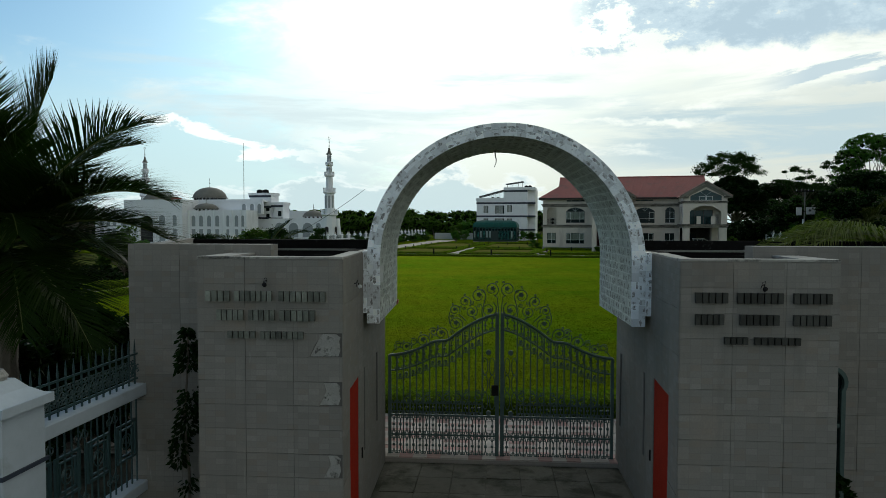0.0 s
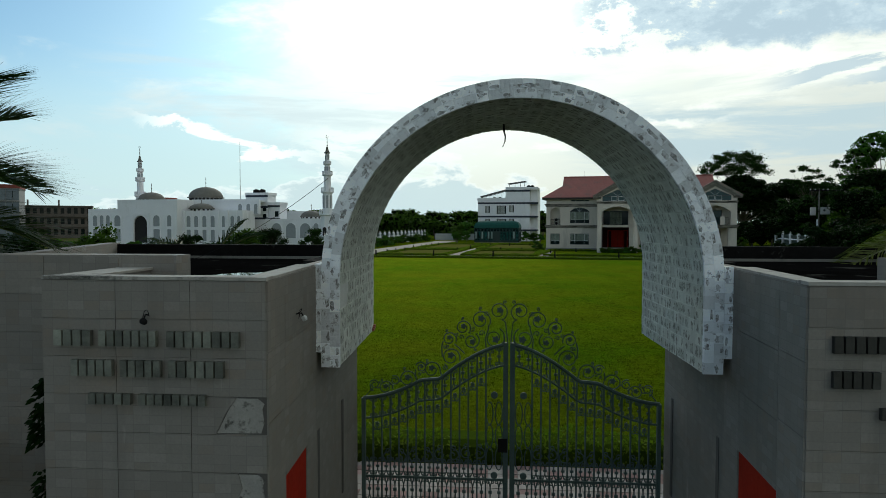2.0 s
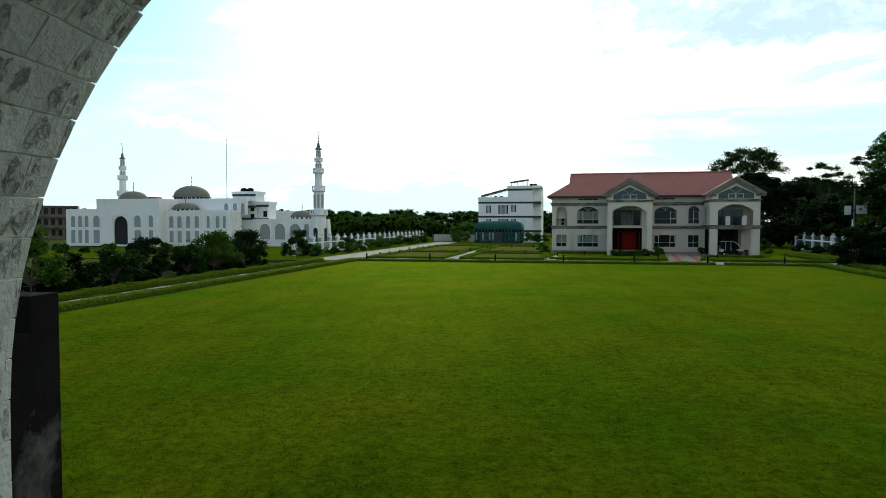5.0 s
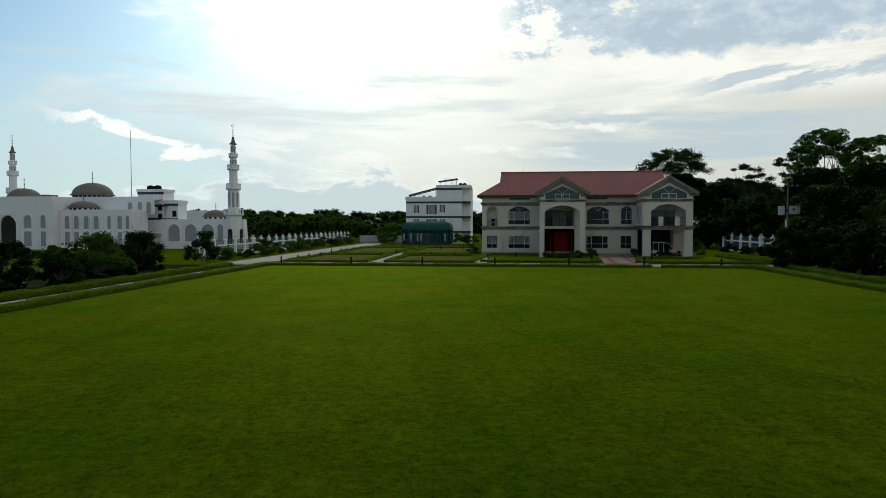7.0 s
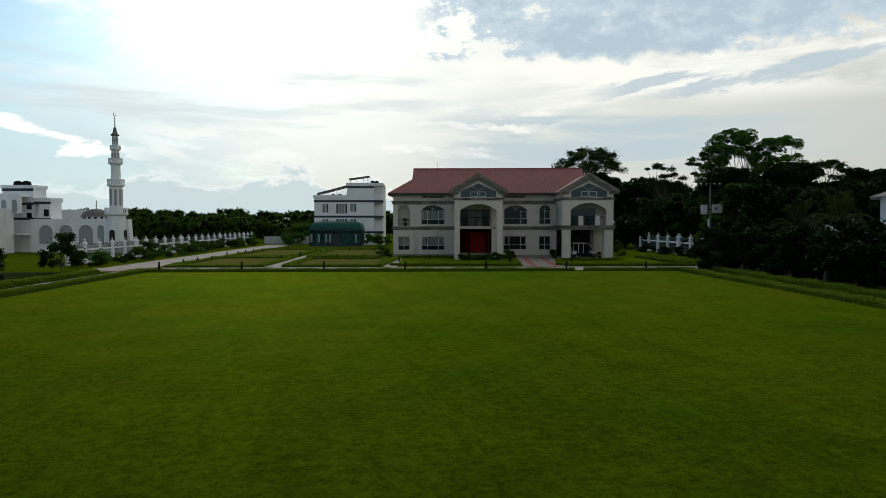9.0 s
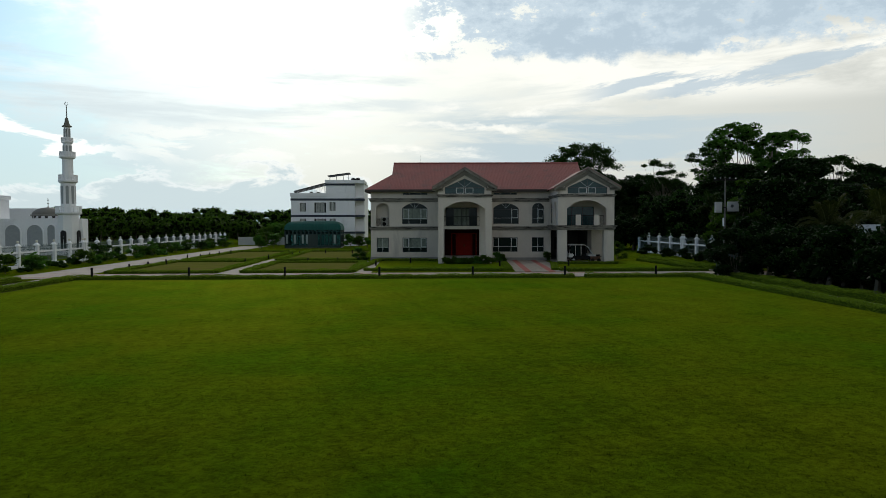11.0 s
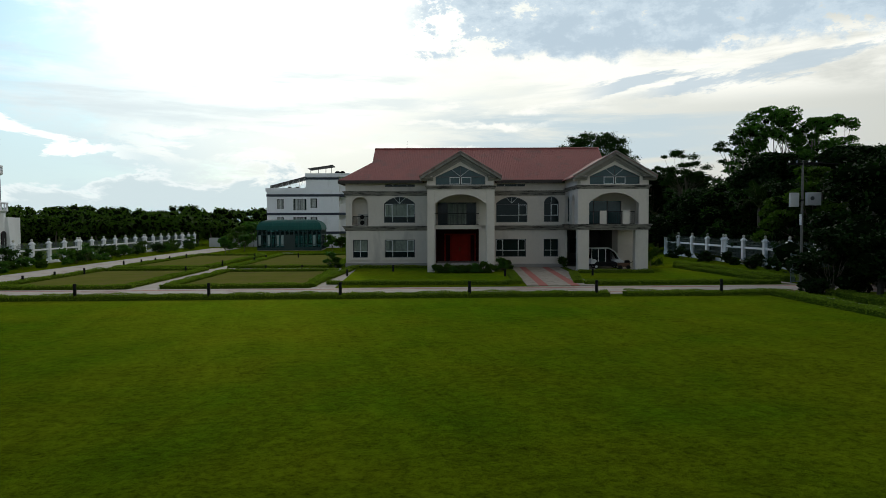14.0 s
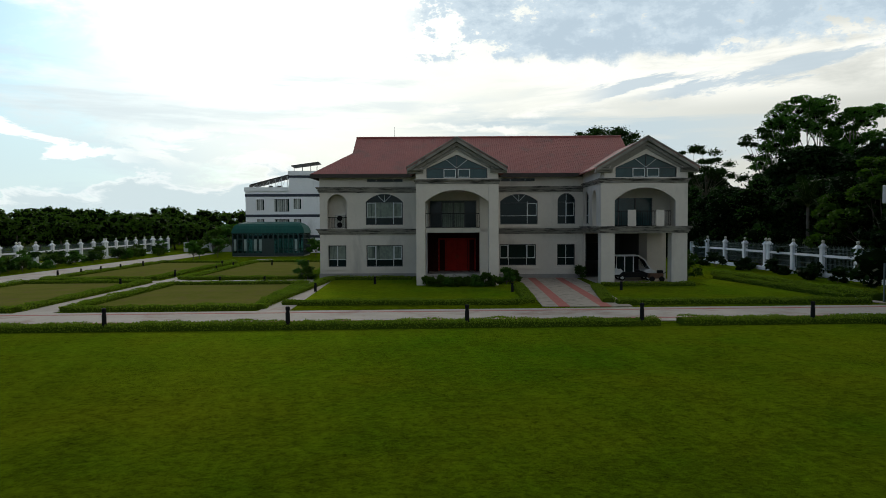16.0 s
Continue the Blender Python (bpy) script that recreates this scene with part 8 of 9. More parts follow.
def tree(m, height, spread, clumps, per, leaf, seed, label, crown_from=0.45, trunk=0.22, bark=None, material=None, squash=0.6, name="tree", flat_top=False, group="", cr=(0.16, 0.27), core=0.7):
    """A tapered, forked trunk with limbs that end in clumps of single leaves."""
    rng = np.random.default_rng(seed)
    bark, material = bark or BARK, material or LEAF
    g = thing(name, m, label, "tree", group)
    fork = height * crown_from * 0.8
    bm = fresh()
    top = Vector((rng.normal() * 0.04 * height, rng.normal() * 0.04 * height, fork))
    tube(bm, limb_path((0, 0, -0.2), top, rng, 0.03), trunk, trunk * 0.7, 8)
    centres, radii = [], []
    for k in range(clumps):
        a = 2 * math.pi * (k + rng.random() * 0.7) / clumps * 2.4
        t = rng.random()
        rad = spread * (0.25 + 0.75 * math.sqrt(rng.random()))
        if flat_top:
            z = height * (0.86 + 0.12 * rng.random()) - 0.10 * rad
        else:
            zz = crown_from + (1 - crown_from) * rng.random()
            rad *= math.sqrt(max(0.08, 1 - ((zz - crown_from) / (1.02 - crown_from)) ** 2.2))
            z = height * zz
        centres.append((rad * math.cos(a), rad * math.sin(a), z))
        radii.append(spread * rng.uniform(*cr))
    for c, r in list(zip(centres, radii))[: min(clumps, 30)]:
        start = top.lerp(Vector((0, 0, fork * 0.8)), rng.random() * 0.5)
        c = Vector(c)
        tube(bm, limb_path(start, c - Vector((0, 0, r * 0.2)), rng, 0.07), trunk * 0.42, trunk * 0.06, 5)
    part("trunk", bm, bark, g)
    P = clump_points(centres, radii, per, rng, squash, core < 0.4)
    V = leaf_quads(P, leaf * rng.uniform(0.6, 1.3, len(P)), rng, 1.7, 0.45)
    ob = new("crown", quad_mesh("crown", V, material))
    ob.parent = g
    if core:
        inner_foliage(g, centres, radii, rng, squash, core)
    return g


def wood(name, spots, leaf, per, material, label, seed, clump=(0.18, 0.36)):
    """A stand of trees too far off to tell apart."""
    rng = np.random.default_rng(seed)
    Ps, C, R = [], [], []
    bm = fresh()
    for x, y, h, r in spots:
        tube(bm, [(x, y, -0.2), (x + rng.normal() * 0.3, y, h * 0.75)], 0.2, 0.06, 5)
        n = 26
        cs = [(x + rng.normal() * r * 0.55, y + rng.normal() * r * 0.55, h * (0.22 + 0.72 * rng.random())) for _ in range(n)]
        rs = [r * rng.uniform(*clump) for _ in range(n)]
        P = clump_points(cs, rs, per // n, rng, 0.75)
        Ps.append(P[P[:, 2] > 0.2])
        C += cs
        R += rs
    P = np.concatenate(Ps)
    V = leaf_quads(P, leaf * rng.uniform(0.6, 1.3, len(P)), rng, 1.5, 0.3)
    g = thing(name, pose(0, 0, 0), label, "woods", kind="stuff")
    part("trunks", bm, BARK, g)["kind"] = "stuff"
    ob = new("foliage", quad_mesh("foliage", V, material))
    ob.parent = g
    ob["kind"] = "stuff"
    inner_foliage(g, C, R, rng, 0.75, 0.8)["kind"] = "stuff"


def frond(parent, base, tip, lift, leaflets, leaf_len, width, seed, material, hang=0.5, rachis=0.03):
    """A palm frond: a bowed rib with two combs of long narrow leaflets."""
    rng = np.random.default_rng(seed)
    base, tip = Vector(base), Vector(tip)
    mid = base.lerp(tip, 0.55) + Vector((0, 0, lift))
    pt = lambda t: base * (1 - t) ** 2 + mid * 2 * t * (1 - t) + tip * t * t
    f = new("frond")
    f.parent = parent
    bm = fresh()
    tube(bm, [pt(k / 12) for k in range(13)], rachis, 0.005, 5)
    part("rib", bm, surf("palm_rib", (0.10, 0.12, 0.03), None, 3, 0.6), f)
    V = []
    for k in range(leaflets):
        t = 0.10 + 0.90 * (k + 0.5) / leaflets
        p = pt(t)
        tan = (pt(min(1, t + 0.02)) - pt(t - 0.02)).normalized()
        side = tan.cross(Vector((0, 0, 1)))
        if side.length < 0.05:
            side = Vector((1, 0, 0))
        side.normalize()
        upv = side.cross(tan)
        L = leaf_len * (0.45 + 0.75 * math.sin(math.pi * min(1, t * 0.9 + 0.12))) * rng.uniform(0.9, 1.08)
        for s in (-1, 1):
            d = (side * s * (0.95 - 0.45 * t) + tan * (0.45 + 0.6 * t) + upv * 0.25 + Vector(rng.normal(size=3)) * 0.06).normalized()
            d2 = (d + Vector((0, 0, -hang * (0.8 + 0.5 * rng.random())))).normalized()
            w = width * (0.8 + 0.4 * rng.random())
            wv = tan * w * 0.5
            q1 = p + d * L * 0.5
            q2 = q1 + d2 * L * 0.5
            V += [p - wv * 0.6, p + wv * 0.6, q1 + wv, q1 - wv, q1 - wv, q1 + wv, q2 + wv * 0.12, q2 - wv * 0.12]
    ob = new("leaf_comb", quad_mesh("leaf_comb", np.array([tuple(v) for v in V]), material))
    ob.parent = f


def palm(m, height, label, fronds, seed, leaflets=60, leaf_len=0.75, width=0.035, trunk=0.16, material=None, hang=0.45):
    g = thing("palm", m, label, "palm", "palms")
    bm = fresh()
    n = 14
    prof = [(trunk * (1.35 - 0.5 * k / n) * (1.06 if k % 2 else 0.96), -0.2 + (height + 0.2) * k / n) for k in range(n + 1)]
    lathe(bm, prof, 10)
    part("trunk", bm, BARK, g)
    for k, (tx, ty, tz, lift) in enumerate(fronds):
        frond(g, (0, 0, height), (tx, ty, height + tz), lift, leaflets, leaf_len, width, seed + k, material or PALMLEAF, hang)
    return g


def ring_fronds(n, r, tz, lift, seed, jitter=0.25):
    rnd = random.Random(seed)
    return [(r * math.cos(a) * rnd.uniform(0.8, 1.1), r * math.sin(a) * rnd.uniform(0.8, 1.1), tz + rnd.uniform(-jitter, jitter) * 2, lift + rnd.uniform(-jitter, jitter)) for a in [2 * math.pi * (k + rnd.random() * 0.5) / n for k in range(n)]]


# palms beside the gate
palm(pose(-6.35, 9.95, -0.15), 3.82, "coconut palm with long dark feathery fronds behind the fence",
     [(0.80 * x, 0.80 * y, 0.84 * z, 0.80 * s) for x, y, z, s in ((2.75, -0.7, 1.95, 0.75), (0.75, 0.4, 2.95, 0.5), (1.7, -0.9, 0.9, 0.9), (0.9, -1.0, 0.2, 0.9), (2.3, 0.9, 0.9, 0.9), (-1.2, -1.2, 0.6, 0.9), (-2.2, -1.0, -0.4, 0.9), (0.3, -0.8, 1.7, 0.6), (3.2, -0.5, 0.75, 0.95), (2.6, -0.3, -0.5, 0.9), (-0.8, 0.2, 3.0, 0.4), (-1.6, -0.6, 2.4, 0.7), (-2.8, 0.2, 1.2, 0.9), (1.6, 1.8, 1.9, 0.8), (-1.8, 1.9, 1.5, 0.8), (2.2, -1.2, -1.6, 0.7), (1.2, -1.4, -1.3, 0.8), (3.0, 0.6, -1.2, 1.0), (-0.6, -1.8, -0.8, 0.9), (0.2, 2.6, 0.4, 0.9), (2.9, 0.2, 0.1, 0.8))], 40, 150, 0.95, 0.028, hang=0.22)
palm(pose(9.0, 12.8, -0.15), 3.40, "coconut palm with arching fronds over the gatehouse roof",
     [(-3.9, -0.9, -0.10, 1.15), (-3.0, -1.3, 0.15, 1.0), (-2.6, -0.2, 0.45, 0.8), (1.5, 0.8, 0.6, 0.7), (2.5, -0.8, 0.6, 0.9), (0.9, -1.8, -0.1, 1.1), (-1.2, 1.9, -0.1, 0.9)], 70, 96, 0.80, 0.026, material=PALMLIGHT, hang=0.8)
palm(pose(-3.9, 14.3, -0.15), 3.2, "young palm behind the gatehouse parapet", [(1.1, -0.2, 0.75, 0.35), (1.4, 0.2, 0.45, 0.5), (0.7, 0.1, 0.95, 0.2), (-0.9, 0.2, 0.6, 0.4), (0.2, 0.9, 0.5, 0.4), (-1.1, -0.3, 0.3, 0.5)], 90, 34, 0.40, 0.026, 0.08)

# broad dark bushes under the palm, and the slim plant on the gatehouse wall
for x, y, h, s, sd in ((-8.6, 11.0, 2.9, 1.6, 1), (-6.9, 10.9, 2.2, 1.1, 2), (-9.6, 12.5, 3.4, 1.8, 3), (-6.6, 13.6, 2.0, 1.2, 4), (-8.0, 13.4, 3.0, 1.5, 5), (-7.2, 12.4, 2.7, 1.2, 6), (-10.6, 11.2, 3.4, 1.7, 7), (-5.9, 11.6, 1.6, 0.8, 8)):
    tree(pose(x, y, -0.15), h, s, 14, 240, 0.12, sd, "dark broad-leaved bush behind the fence", 0.2, 0.07, material=LEAFSHADE, squash=0.85, name="bush", group="bushes", cr=(0.25, 0.42))


def slim_plant(m, height, label, seed):
    g = thing("slim_plant", m, label, "plant")
    rng = np.random.default_rng(seed)
    bm = fresh()
    tube(bm, [(0.03 * math.sin(k), 0.02 * math.cos(2 * k), -0.05 + (height + 0.05) * k / 8) for k in range(9)], 0.022, 0.012, 6)
    part("stem", bm, BARK, g)
    V = []
    for dx, z, n, L, deep in ((0.02, 0.0, 150, 0.08, 0.06), (0.03, -0.17, 120, 0.17, 0.05), (0.03, -0.30, 120, 0.20, 0.05), (0.03, -0.43, 100, 0.20, 0.05), (0.06, -0.86, 140, 0.19, 0.08), (0.04, -1.06, 160, 0.20, 0.10), (0.0, -1.26, 100, 0.20, 0.08), (-0.10, -1.45, 130, 0.15, 0.10), (-0.12, -1.66, 100, 0.16, 0.09), (0.0, -2.0, 50, 0.14, 0.1)):
        for k in range(n):
            a = 2 * math.pi * rng.random()
            d = Vector((math.cos(a), math.sin(a) * 0.8, rng.uniform(-0.15, 0.45))).normalized()
            p = Vector((dx, 0, height + z + rng.uniform(-deep, deep))) + d * L * rng.uniform(0.1, 0.75)
            L2 = 0.085 * rng.uniform(0.7, 1.2)
            e = (d + Vector((0, 0, -rng.uniform(0.5, 1.3)))).normalized()
            w = e.cross(Vector((rng.normal(), rng.normal(), 0.3))).normalized() * 0.019
            V += [p, p + e * L2 * 0.5 + w, p + e * L2, p + e * L2 * 0.5 - w]
    ob = new("leaves", quad_mesh("leaves", np.array([tuple(v) for v in V]), LEAFSHADE))
    ob.parent = g


slim_plant(GATE @ pose(-4.10, -0.95, -0.13), 2.72, "slim dark plant climbing beside the gatehouse wall", 3)
tree(GATE @ pose(4.05, -1.0, -0.13), 1.1, 0.35, 7, 90, 0.07, 44, "small dark shrub at the gatehouse foot", 0.15, 0.03, material=LEAFSHADE, name="shrub", group="bushes", cr=(0.3, 0.5))


for k, (x, y, h, s) in enumerate(((38.6, 72.2, 3.4, 1.8), (41.0, 70.6, 3.6, 2.1), (43.8, 68.4, 3.9, 2.2), (46.4, 66.0, 3.8, 2.2), (44.6, 75.0, 3.6, 1.9))):
    tree(pose(x, y, -0.1), h, s, 22, 300, 0.16, 71 + k, "dark bush beside the path near the utility pole", 0.12, 0.06, material=LEAFSHADE, name="bush", group="bushes", cr=(0.28, 0.46))


# ---- hedges ----
def hedge(m, length, width, height, label, seed, per=330, leaf=0.048, material=None):
    """A clipped hedge along its own x axis: a rough core and many small leaves."""
    rng = np.random.default_rng(seed)
    material = material or HEDGE
    g = thing("hedge", m, label, "hedge", "low hedges")
    n = max(2, int(length / 0.8))
    bm = fresh()
    rows = []
    for k in range(n + 1):
        x = length * k / n
        hh = height * (0.80 + 0.10 * rng.random())
        w = width / 2 * (0.82 + 0.12 * rng.random())
        rows.append([bm.verts.new(p) for p in ((x, -w, -0.02), (x, -w * 0.95, hh * 0.75), (x, -w * 0.6, hh), (x, w * 0.6, hh), (x, w * 0.95, hh * 0.75), (x, w, -0.02))])
    for a, b in zip(rows, rows[1:]):
        for i in range(5):
            bm.faces.new((a[i], b[i], b[i + 1], a[i + 1]))
    bm.faces.new(rows[0])
    bm.faces.new(rows[-1])
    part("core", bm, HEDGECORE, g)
    N = int(per * length)
    x = rng.random(N) * length
    wave = 1 + 0.12 * np.sin(x * 1.9 + seed) + 0.10 * np.sin(x * 0.63 + 2 * seed) + 0.07 * np.sin(x * 5.1)
    t = rng.random(N) * (2 * height + width)
    y = np.where(t < height, -width / 2, np.where(t < height + width, t - height - width / 2, width / 2))
    z = np.where(t < height, t, np.where(t < height + width, height, 2 * height + width - t))
    edge = np.abs(y) / (width / 2)
    z = z * wave * np.where(z > height * 0.9, 1 - 0.18 * edge ** 3, 1.0)
    P = np.stack([x, y * (0.92 + 0.14 * rng.random(N)) * (0.9 + 0.1 * wave), np.maximum(z, 0.02) + rng.normal(size=N) * 0.02], 1)
    V = leaf_quads(P, leaf * rng.uniform(0.6, 1.4, N), rng, 1.5)
    ob = new("leaves", quad_mesh("leaves", V, material))
    ob.parent = g


def garden_hedge(u0, v0, u1, v1, width, height, label, seed, **kw):
    L = math.hypot(u1 - u0, v1 - v0)
    hedge(GARDEN @ pose(u0, v0, 0, 0, 0, math.degrees(math.atan2(v1 - v0, u1 - u0))), L, width, height, label, seed, **kw)


LOW = "low clipped green hedge edging the lawn"
garden_hedge(-24.6, 79.15, 11.6, 79.15, 0.85, 0.26, LOW, 1, per=480, leaf=0.042)
garden_hedge(12.5, 79.15, 20.6, 79.15, 0.85, 0.26, LOW, 7, per=480, leaf=0.042)
garden_hedge(-25.0, 14, -25.0, 79.4, 0.8, 0.28, LOW, 2)
garden_hedge(-28.2, 14, -28.2, 78, 0.8, 0.34, LOW, 3)
garden_hedge(20.8, 16, 20.8, 79.4, 0.9, 0.32, LOW, 4)
garden_hedge(23.4, 16, 23.4, 78, 0.9, 0.40, LOW, 5)
hedge(GATE @ pose(-20, 5.3, -0.05), 40, 0.9, 0.38, "low clipped hedge between path and lawn", 6)
BED = "low clipped hedge round a garden bed"
sd = 10
for u0, v0, u1, v1 in ((-25.0, 85.1, -16.5, 101.0), (-14.2, 85.2, -5.4, 99.0), (-25.0, 103.6, -17.2, 127), (-15.0, 103.6, -5.8, 127)):
    for a in ((u0, v0, u1, v0), (u1, v0, u1, v1), (u1, v1, u0, v1), (u0, v1, u0, v0)):
        garden_hedge(*a, 0.75, 0.24, BED, sd, per=230, leaf=0.055)
        sd += 1


def house_hedge(x0, y0, x1, y1, label, seed, width=0.6, height=0.25, **kw):
    hedge(HOUSE @ pose(x0, y0, 0, 0, 0, math.degrees(math.atan2(y1 - y0, x1 - x0))), math.hypot(x1 - x0, y1 - y0), width, height, label, seed, **kw)


FRONT = "low clipped hedge round the front lawn"
house_hedge(1.3, -16.5, 12.9, -16.5, FRONT, 40)
house_hedge(1.0, -1.0, 0.5, -16.4, FRONT, 41)
house_hedge(12.8, -16.5, 13.7, -15.6, FRONT, 42)
house_hedge(13.7, -15.7, 13.95, -7.0, FRONT, 43)
house_hedge(1.0, -1.0, 7.3, -1.0, FRONT, 44, height=0.24)
house_hedge(17.9, -16.6, 30.5, -16.3, FRONT, 45)
house_hedge(17.6, -16.2, 18.8, -7.4, FRONT, 46)
house_hedge(19.3, -6.9, 25.2, -6.9, FRONT, 47, height=0.25)
house_hedge(28.9, -1.0, 30.3, -15.0, FRONT, 48, height=0.32)
house_hedge(30.4, 3.0, 31.6, -15.4, FRONT, 49, width=0.9, height=0.40)
# flowering shrubs at the entrance
for k, (x, y, h, s) in enumerate(((8.2, -6.6, 0.55, 0.5), (8.9, -6.7, 0.66, 0.5), (9.5, -6.6, 0.50, 0.5), (10.1, -6.7, 0.6, 0.5), (10.7, -6.6, 0.5, 0.5), (11.3, -6.7, 0.62, 0.5), (11.9, -6.7, 0.78, 0.5), (12.5, -6.9, 0.55, 0.45), (13.4, -5.2, 1.0, 0.5), (13.9, -4.3, 0.8, 0.5), (-0.8, -0.6, 0.9, 0.5), (-1.6, 1.2, 1.2, 0.7), (26.3, -2.5, 2.0, 0.9), (19.1, -1.0, 0.9, 0.45))):
    tree(HOUSE @ pose(x, y, 0), h, s, 16, 150, 0.09, 200 + k, "green shrub at the house front", 0.15, 0.03, material=(LEAF, LEAF, LEAFLIGHT)[k % 3], name="shrub", group="shrubs by the house", cr=(0.2, 0.42), core=0.3)

# ---- small trees along the lawn's side ----
rnd = random.Random(21)
for k, (u, v, h, s) in enumerate(((-30.5, 51.5, 4.2, 1.9), (-29.6, 47.0, 3.4, 1.9), (-30.0, 59.5, 4.6, 2.3), (-30.8, 66.5, 4.6, 2.2), (-30.6, 77.5, 4.7, 2.0), (-30.2, 41.0, 5.0, 2.2), (-30.5, 34.5, 4.8, 2.2), (-33.0, 70.0, 4.2, 1.9), (-30.8, 26.0, 3.6, 1.8), (-30.2, 44.2, 3.0, 1.6), (-29.8, 55.3, 3.3, 1.7), (-31.5, 63.0, 3.6, 1.8))):
    tree(GARDEN @ pose(u, v, -0.05), h * 0.70, s * 0.80, 24, 240, 0.13, 300 + k, "small dark-leaved tree beside the lawn path", 0.26, 0.07, material=(LEAFSHADE, LEAFMID, LEAF)[k % 3], squash=0.75, group="small trees along the path", cr=(0.14, 0.30), core=0.35)
rb = random.Random(63)
for k in range(22):
    h = rb.uniform(0.6, 1.2)
    tree(GARDEN @ pose(rb.uniform(-32.0, -29.4), 26 + 1.95 * k + rb.uniform(-0.6, 0.6), -0.05), h, h * 0.6 + 0.35, 9, 80, 0.15, 740 + k, "low dark shrub under the small trees", 0.15, 0.03, material=LEAFSHADE, name="shrub", group="shrubs under the small trees", cr=(0.3, 0.5))
# shrubs before the fences
for k in range(40):
    v = 86 + 1.7 * k + rnd.uniform(-0.8, 0.8)
    h = rnd.uniform(0.6, 1.9)
    tree(GARDEN @ pose(rnd.uniform(-35.0, -32.2), v, -0.05), h, h * 0.35 + 0.35, 9, 80, 0.17, 400 + k, "leafy shrub before the white fence", 0.2, 0.03, material=(LEAF, LEAFMID, LEAFLIGHT)[k % 3], name="shrub", group="shrubs along the fence", cr=(0.22, 0.5), core=0.3)
for k in range(14):
    h = rnd.uniform(0.5, 1.25)
    tree(GARDEN @ pose(rnd.uniform(29.6, 31.5), 86.5 + 2.5 * k, -0.05), h, h * 0.5 + 0.2, 8, 80, 0.2, 460 + k, "dark shrub before the white fence", 0.15, 0.03, material=LEAFSHADE, name="shrub", group="shrubs along the fence", cr=(0.25, 0.5), core=0.3)
for k, (u, v, h) in enumerate(((-10.5, 141.0, 2.3), (-9.0, 139.5, 1.8), (-22.8, 140.5, 2.2), (-24.0, 137.0, 2.0), (-4.4, 105.5, 0.45), (-4.2, 109.0, 0.6), (-23.5, 133.0, 2.0), (-26.0, 150, 3.5), (-24.5, 153, 4.2), (-28, 156, 3.0), (-7.5, 137.5, 1.6))):
    tree(GARDEN @ pose(u, v, 0), h, h * 0.4, 10, 160, 0.22, 500 + k, "leafy garden tree beside the glasshouse walk", 0.3, 0.05, material=(LEAFLIGHT, LEAF)[k % 2], name="garden_tree", group="garden trees", cr=(0.28, 0.5), core=0.3)
for k in range(26):
    u, v = rnd.uniform(-98, -40), rnd.uniform(80, 100)
    h = rnd.uniform(0.7, 1.7)
    tree(GARDEN @ pose(u, v, -0.1), h, h * 0.7, 10, 110, 0.26, 540 + k, "leafy shrub in the grounds before the mosque", 0.2, 0.05, material=(LEAFLIGHT, LEAF, LEAF, LEAFSHADE)[k % 4], name="shrub", group="shrubs before the mosque", cr=(0.3, 0.5))

# ---- tall trees beyond the right-hand fence ----
TALL = "tall open-crowned tree against the sky"
OPEN = (0.09, 0.20)
BIGT = (((80.2, 127.0), 20.4, 6.0, 120, 5), ((86.0, 123.0), 19.0, 5.6, 110, 6), ((77.6, 130.0), 18.0, 4.4, 50, 7), ((92.5, 119.0), 14.6, 5.0, 70, 8), ((66.7, 156.7), 20.0, 7.2, 110, 9), ((75.1, 141.8), 15.7, 4.6, 56, 10))
for (x, y), h, s, c, sd in BIGT:
    tree(pose(x, y, -0.15), h, s, int(c * 0.75), 260, 0.19, 600 + sd, TALL, 0.54 if sd < 9 else 0.76 if sd == 9 else 0.66, 0.30 if sd < 9 else 0.16, BARKPALE if sd < 9 else BARK, LEAFLIGHT if sd < 7 else LEAFMID, 0.70 if sd < 7 else 0.5, "tall_tree", False, "tall trees", OPEN, 0.42 if sd < 7 else 0)
for k, (x, y, h, s, c) in enumerate(((80, 160, 13.0, 8.0, 34), (90, 165, 13.0, 7.5, 30), (66.5, 152, 14.0, 6.2, 32), (73.5, 118, 12.2, 6.0, 34), (82.5, 115, 13.0, 6.4, 34), (92.0, 110, 12.0, 6.0, 30))):
    tree(pose(x, y, -0.15), h, s, c * 2, 300, 0.34, 640 + k, "dense dark spreading tree behind the house", 0.4, 0.4, material=LEAFSHADE, squash=0.6, name="spreading_tree", group="spreading trees", cr=(0.16, 0.30))
# dense dark stand along the right side
spots = []
rw = random.Random(77)
for k in range(96):
    u, v = rw.uniform(29, 52), rw.uniform(18, 128)
    u = max(u, 36.0) if v > 84 else u
    far = (u - 29) / 23
    spots.append((u, v, rw.uniform(3.0, 4.8) + 2.2 * far + (2.8 if v > 80 else 0), rw.uniform(2.2, 3.8)))
pts = [tuple((GARDEN @ Vector((u, v, 0))).to_2d()) + (h, r) for u, v, h, r in spots]
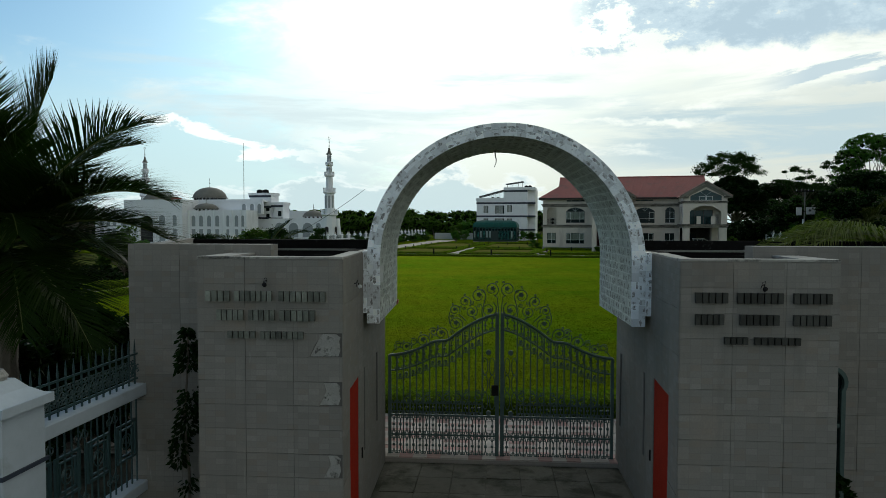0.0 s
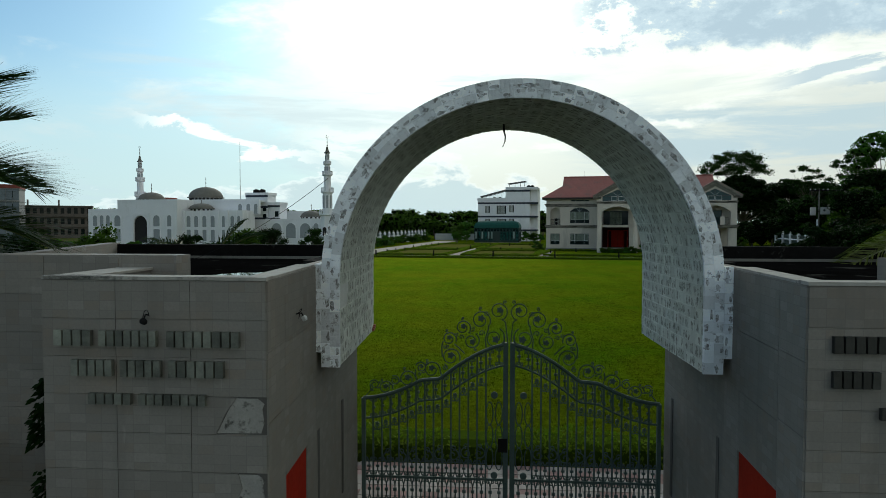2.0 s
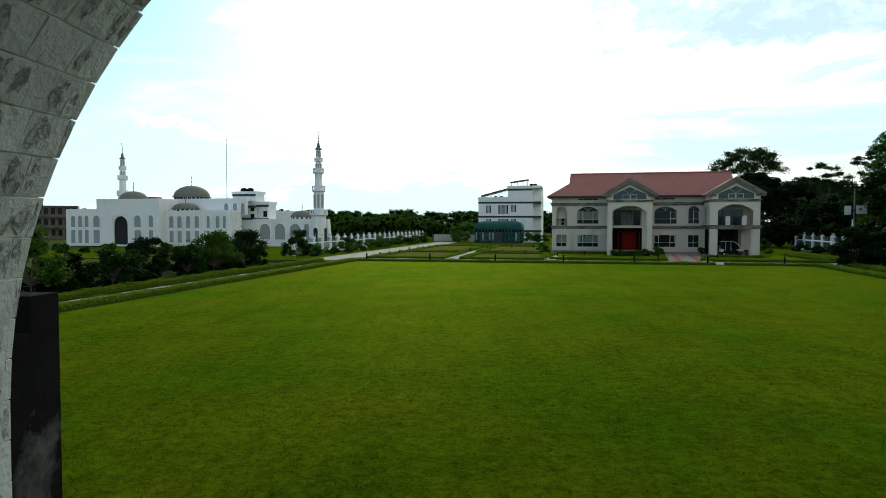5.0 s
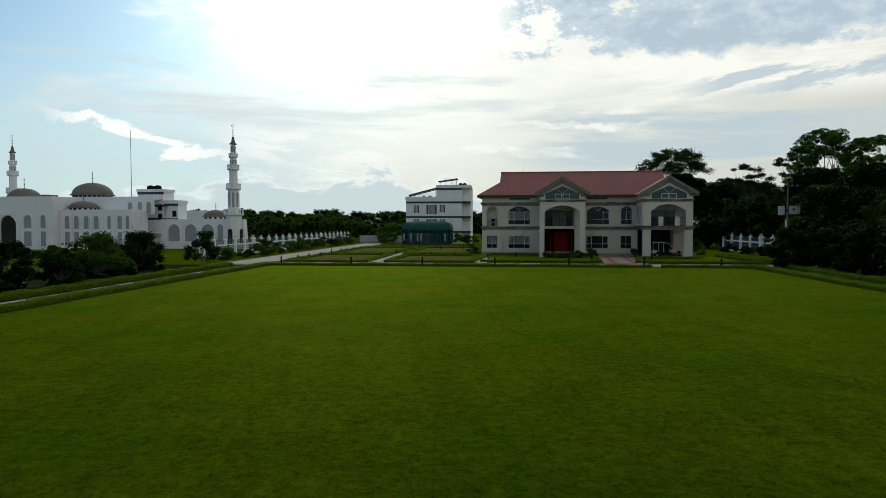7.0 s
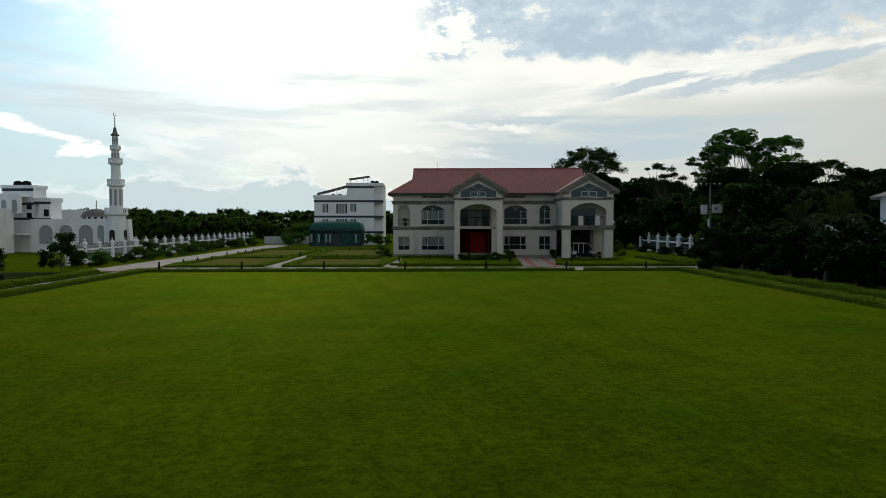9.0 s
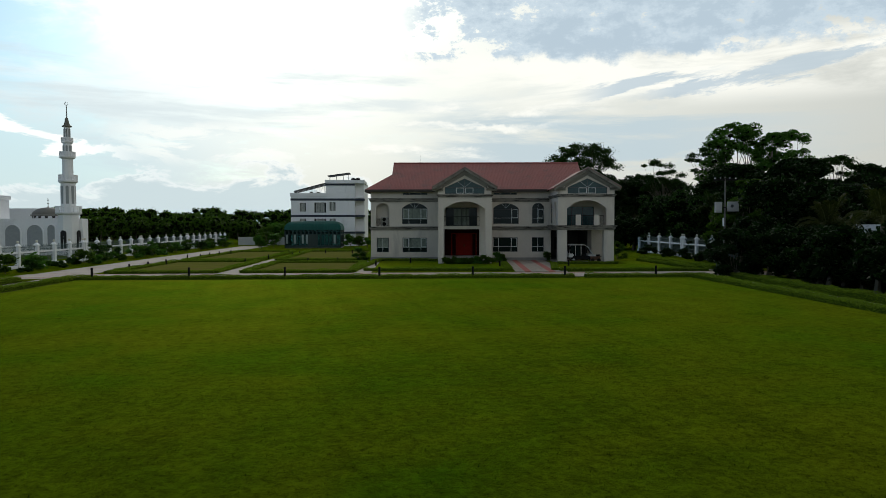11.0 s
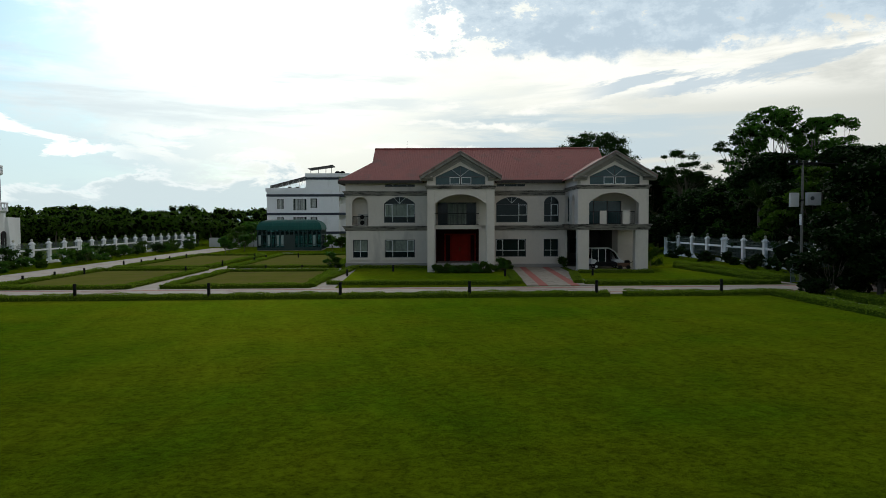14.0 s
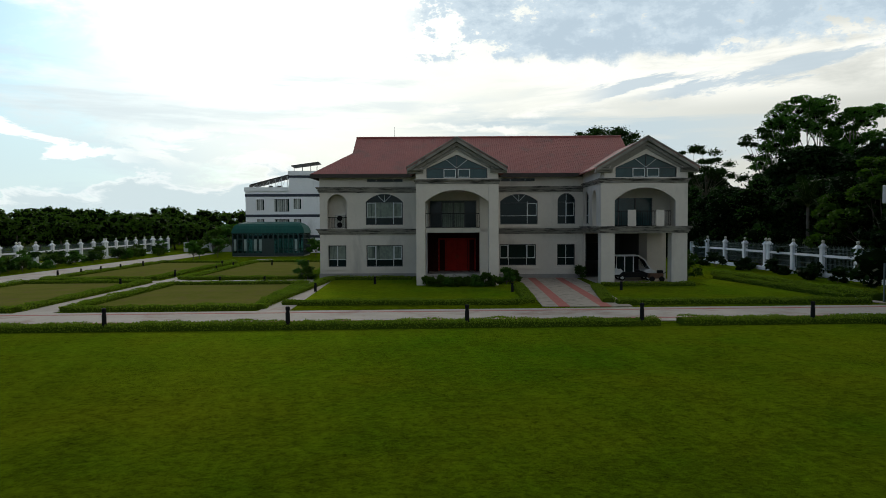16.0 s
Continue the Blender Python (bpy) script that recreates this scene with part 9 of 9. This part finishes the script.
# the neighbour's house stands in a gap of the stand
pts = [(x, y, min(h, 2.8), r) if abs(math.degrees(math.atan2(x - 2.9, y - 21.4)) - 50.0) < 6.5 and math.hypot(x - 2.9, y - 21.4) < 86 else (x, y, h, r) for x, y, h, r in pts]
pts = [q for q in pts if not (50 < q[0] < 69 and 54 < q[1] < 80)]
wood("dense_trees", [q for k, q in enumerate(pts) if k % 3], 0.21, 3000, LEAFSHADE, "dense dark stand of trees beyond the side path", 31, (0.28, 0.52))
wood("leafy_trees", pts[::3], 0.20, 2800, LEAFMID, "leafy green trees among the dark stand", 35, (0.16, 0.34))
spots = []
for k in range(46):
    v = 18 + 1.35 * k
    spots.append((rw.uniform(24.8, 28.0), v, rw.uniform(1.6, 4.2), rw.uniform(1.2, 2.0)))
pts = [tuple((GARDEN @ Vector((u, v, 0))).to_2d()) + (h, r) for u, v, h, r in spots]
for k in range(26):
    u, v, h, r = rw.uniform(34.4, 36.5), 83 + 1.7 * k, rw.uniform(1.8, 3.6), rw.uniform(1.3, 2.0)
    pts.append(tuple((GARDEN @ Vector((u, v, 0))).to_2d()) + (h, r))
for k in range(34):
    u, v, h, r = 30 + 0.95 * k + rw.uniform(-1, 1), 133 + rw.uniform(-6, 10), rw.uniform(3.6, 6.4), rw.uniform(2.0, 3.0)
    pts.append(tuple((GARDEN @ Vector((u, v, 0))).to_2d()) + (h, r))
wood("undergrowth", pts, 0.175, 1300, LEAFSHADE, "dark undergrowth along the side path", 32, (0.28, 0.52))
for k, (u, v, h) in enumerate(((29.5, 71, 3.9), (31, 62, 4.4), (30, 77.5, 3.6), (32.5, 55, 4.8), (36, 90, 4.8), (35.5, 109, 5.4), (38, 64, 6.5), (41, 72, 7.0), (37, 49, 5.0))):
    palm(GARDEN @ pose(u, v, -0.1, 0, 0, 40 * k), h, "palm among dark trees", ring_fronds(8, 2.3, 0.1, 1.1, k) + ring_fronds(7, 1.0, 2.1, 0.6, k + 50), 800 + 20 * k, 44, 0.75, 0.055, 0.14, material=PALMDULL if k % 2 == 0 else PALMLEAF, hang=0.9)

for k, (u, v, h, s) in enumerate(((36.2, 101.5, 8.6, 4.0), (37.5, 94.5, 7.0, 3.4), (38.0, 113.0, 7.5, 3.2))):
    tree(GARDEN @ pose(u, v, -0.1), h, s, 44, 330, 0.20, 680 + k, "spreading mid-green tree behind the white fence", 0.28, 0.16, material=LEAF if k == 0 else LEAFMID, squash=0.5, group="trees behind the fence", cr=(0.14, 0.27))

# ---- woods on the horizon ----
spots = []
for k in range(140):
    x = rw.uniform(-150, 75)
    y = 205 + 0.0002 * x * x + rw.uniform(0, 26)
    spots.append((x, y, rw.uniform(5.4, 7.9) + (y - 205) * 0.03, rw.uniform(3.0, 5.0)))
wood("horizon_woods", spots, 0.38, 1000, LEAF, "belt of dark green woods on the horizon", 33)
spots = []
for k in range(60):
    x = rw.uniform(-60, 10)
    y = 168 + rw.uniform(0, 16)
    spots.append((x, y, rw.uniform(3.5, 6.0), rw.uniform(2.2, 3.4)))
wood("horizon_woods", spots, 0.32, 1150, LEAF, "belt of lower green trees behind the garden", 34)


# ---- short grass on the lawn along the camera's corridor and beyond ----
def lawn_grass():
    rng = np.random.default_rng(5)
    N = 150000
    q = rng.random((N, 2))
    v = 7.0 + 50.0 * q[:, 1] ** 1.1
    half = 6.0 + 0.62 * (v - 7) * 0.55 + 6.0
    u = (q[:, 0] * 2 - 1) * np.minimum(half, 19.5) - 1.0
    a = radians(-11.35)
    x = u * math.cos(a) - v * math.sin(a) + 0.9
    y = u * math.sin(a) + v * math.cos(a) + 8.0
    keep = (y > 16.3 - 0.083 * x) & ((x * math.cos(a) + y * math.sin(a)) > -24.0) & ((x * math.cos(a) + y * math.sin(a)) < 20.2) & ((-x * math.sin(a) + y * math.cos(a)) < 78.5)
    keep &= rng.random(N) > np.clip((v - 10.0) / 34.0, 0, 1) ** 0.8
    x, y = x[keep], y[keep]
    n = len(x)
    h = rng.uniform(0.02, 0.05, n)
    w = rng.uniform(0.006, 0.014, n)
    t = rng.random(n) * 2 * math.pi
    lean = rng.normal(size=(n, 2)) * 0.5 * h[:, None]
    ax, ay = np.cos(t) * w, np.sin(t) * w
    z0 = np.full(n, -0.004)
    V = np.stack([np.stack([x - ax, y - ay, z0], 1), np.stack([x + ax, y + ay, z0], 1), np.stack([x + ax * 0.3 + lean[:, 0], y + ay * 0.3 + lean[:, 1], h], 1), np.stack([x - ax * 0.3 + lean[:, 0], y - ay * 0.3 + lean[:, 1], h], 1)], 1).reshape(-1, 3)
    ob = new("lawn_grass", quad_mesh("lawn_grass", V, GRASS))
    tagged(ob, "short blades of green lawn grass", "grass", kind="stuff")


lawn_grass()
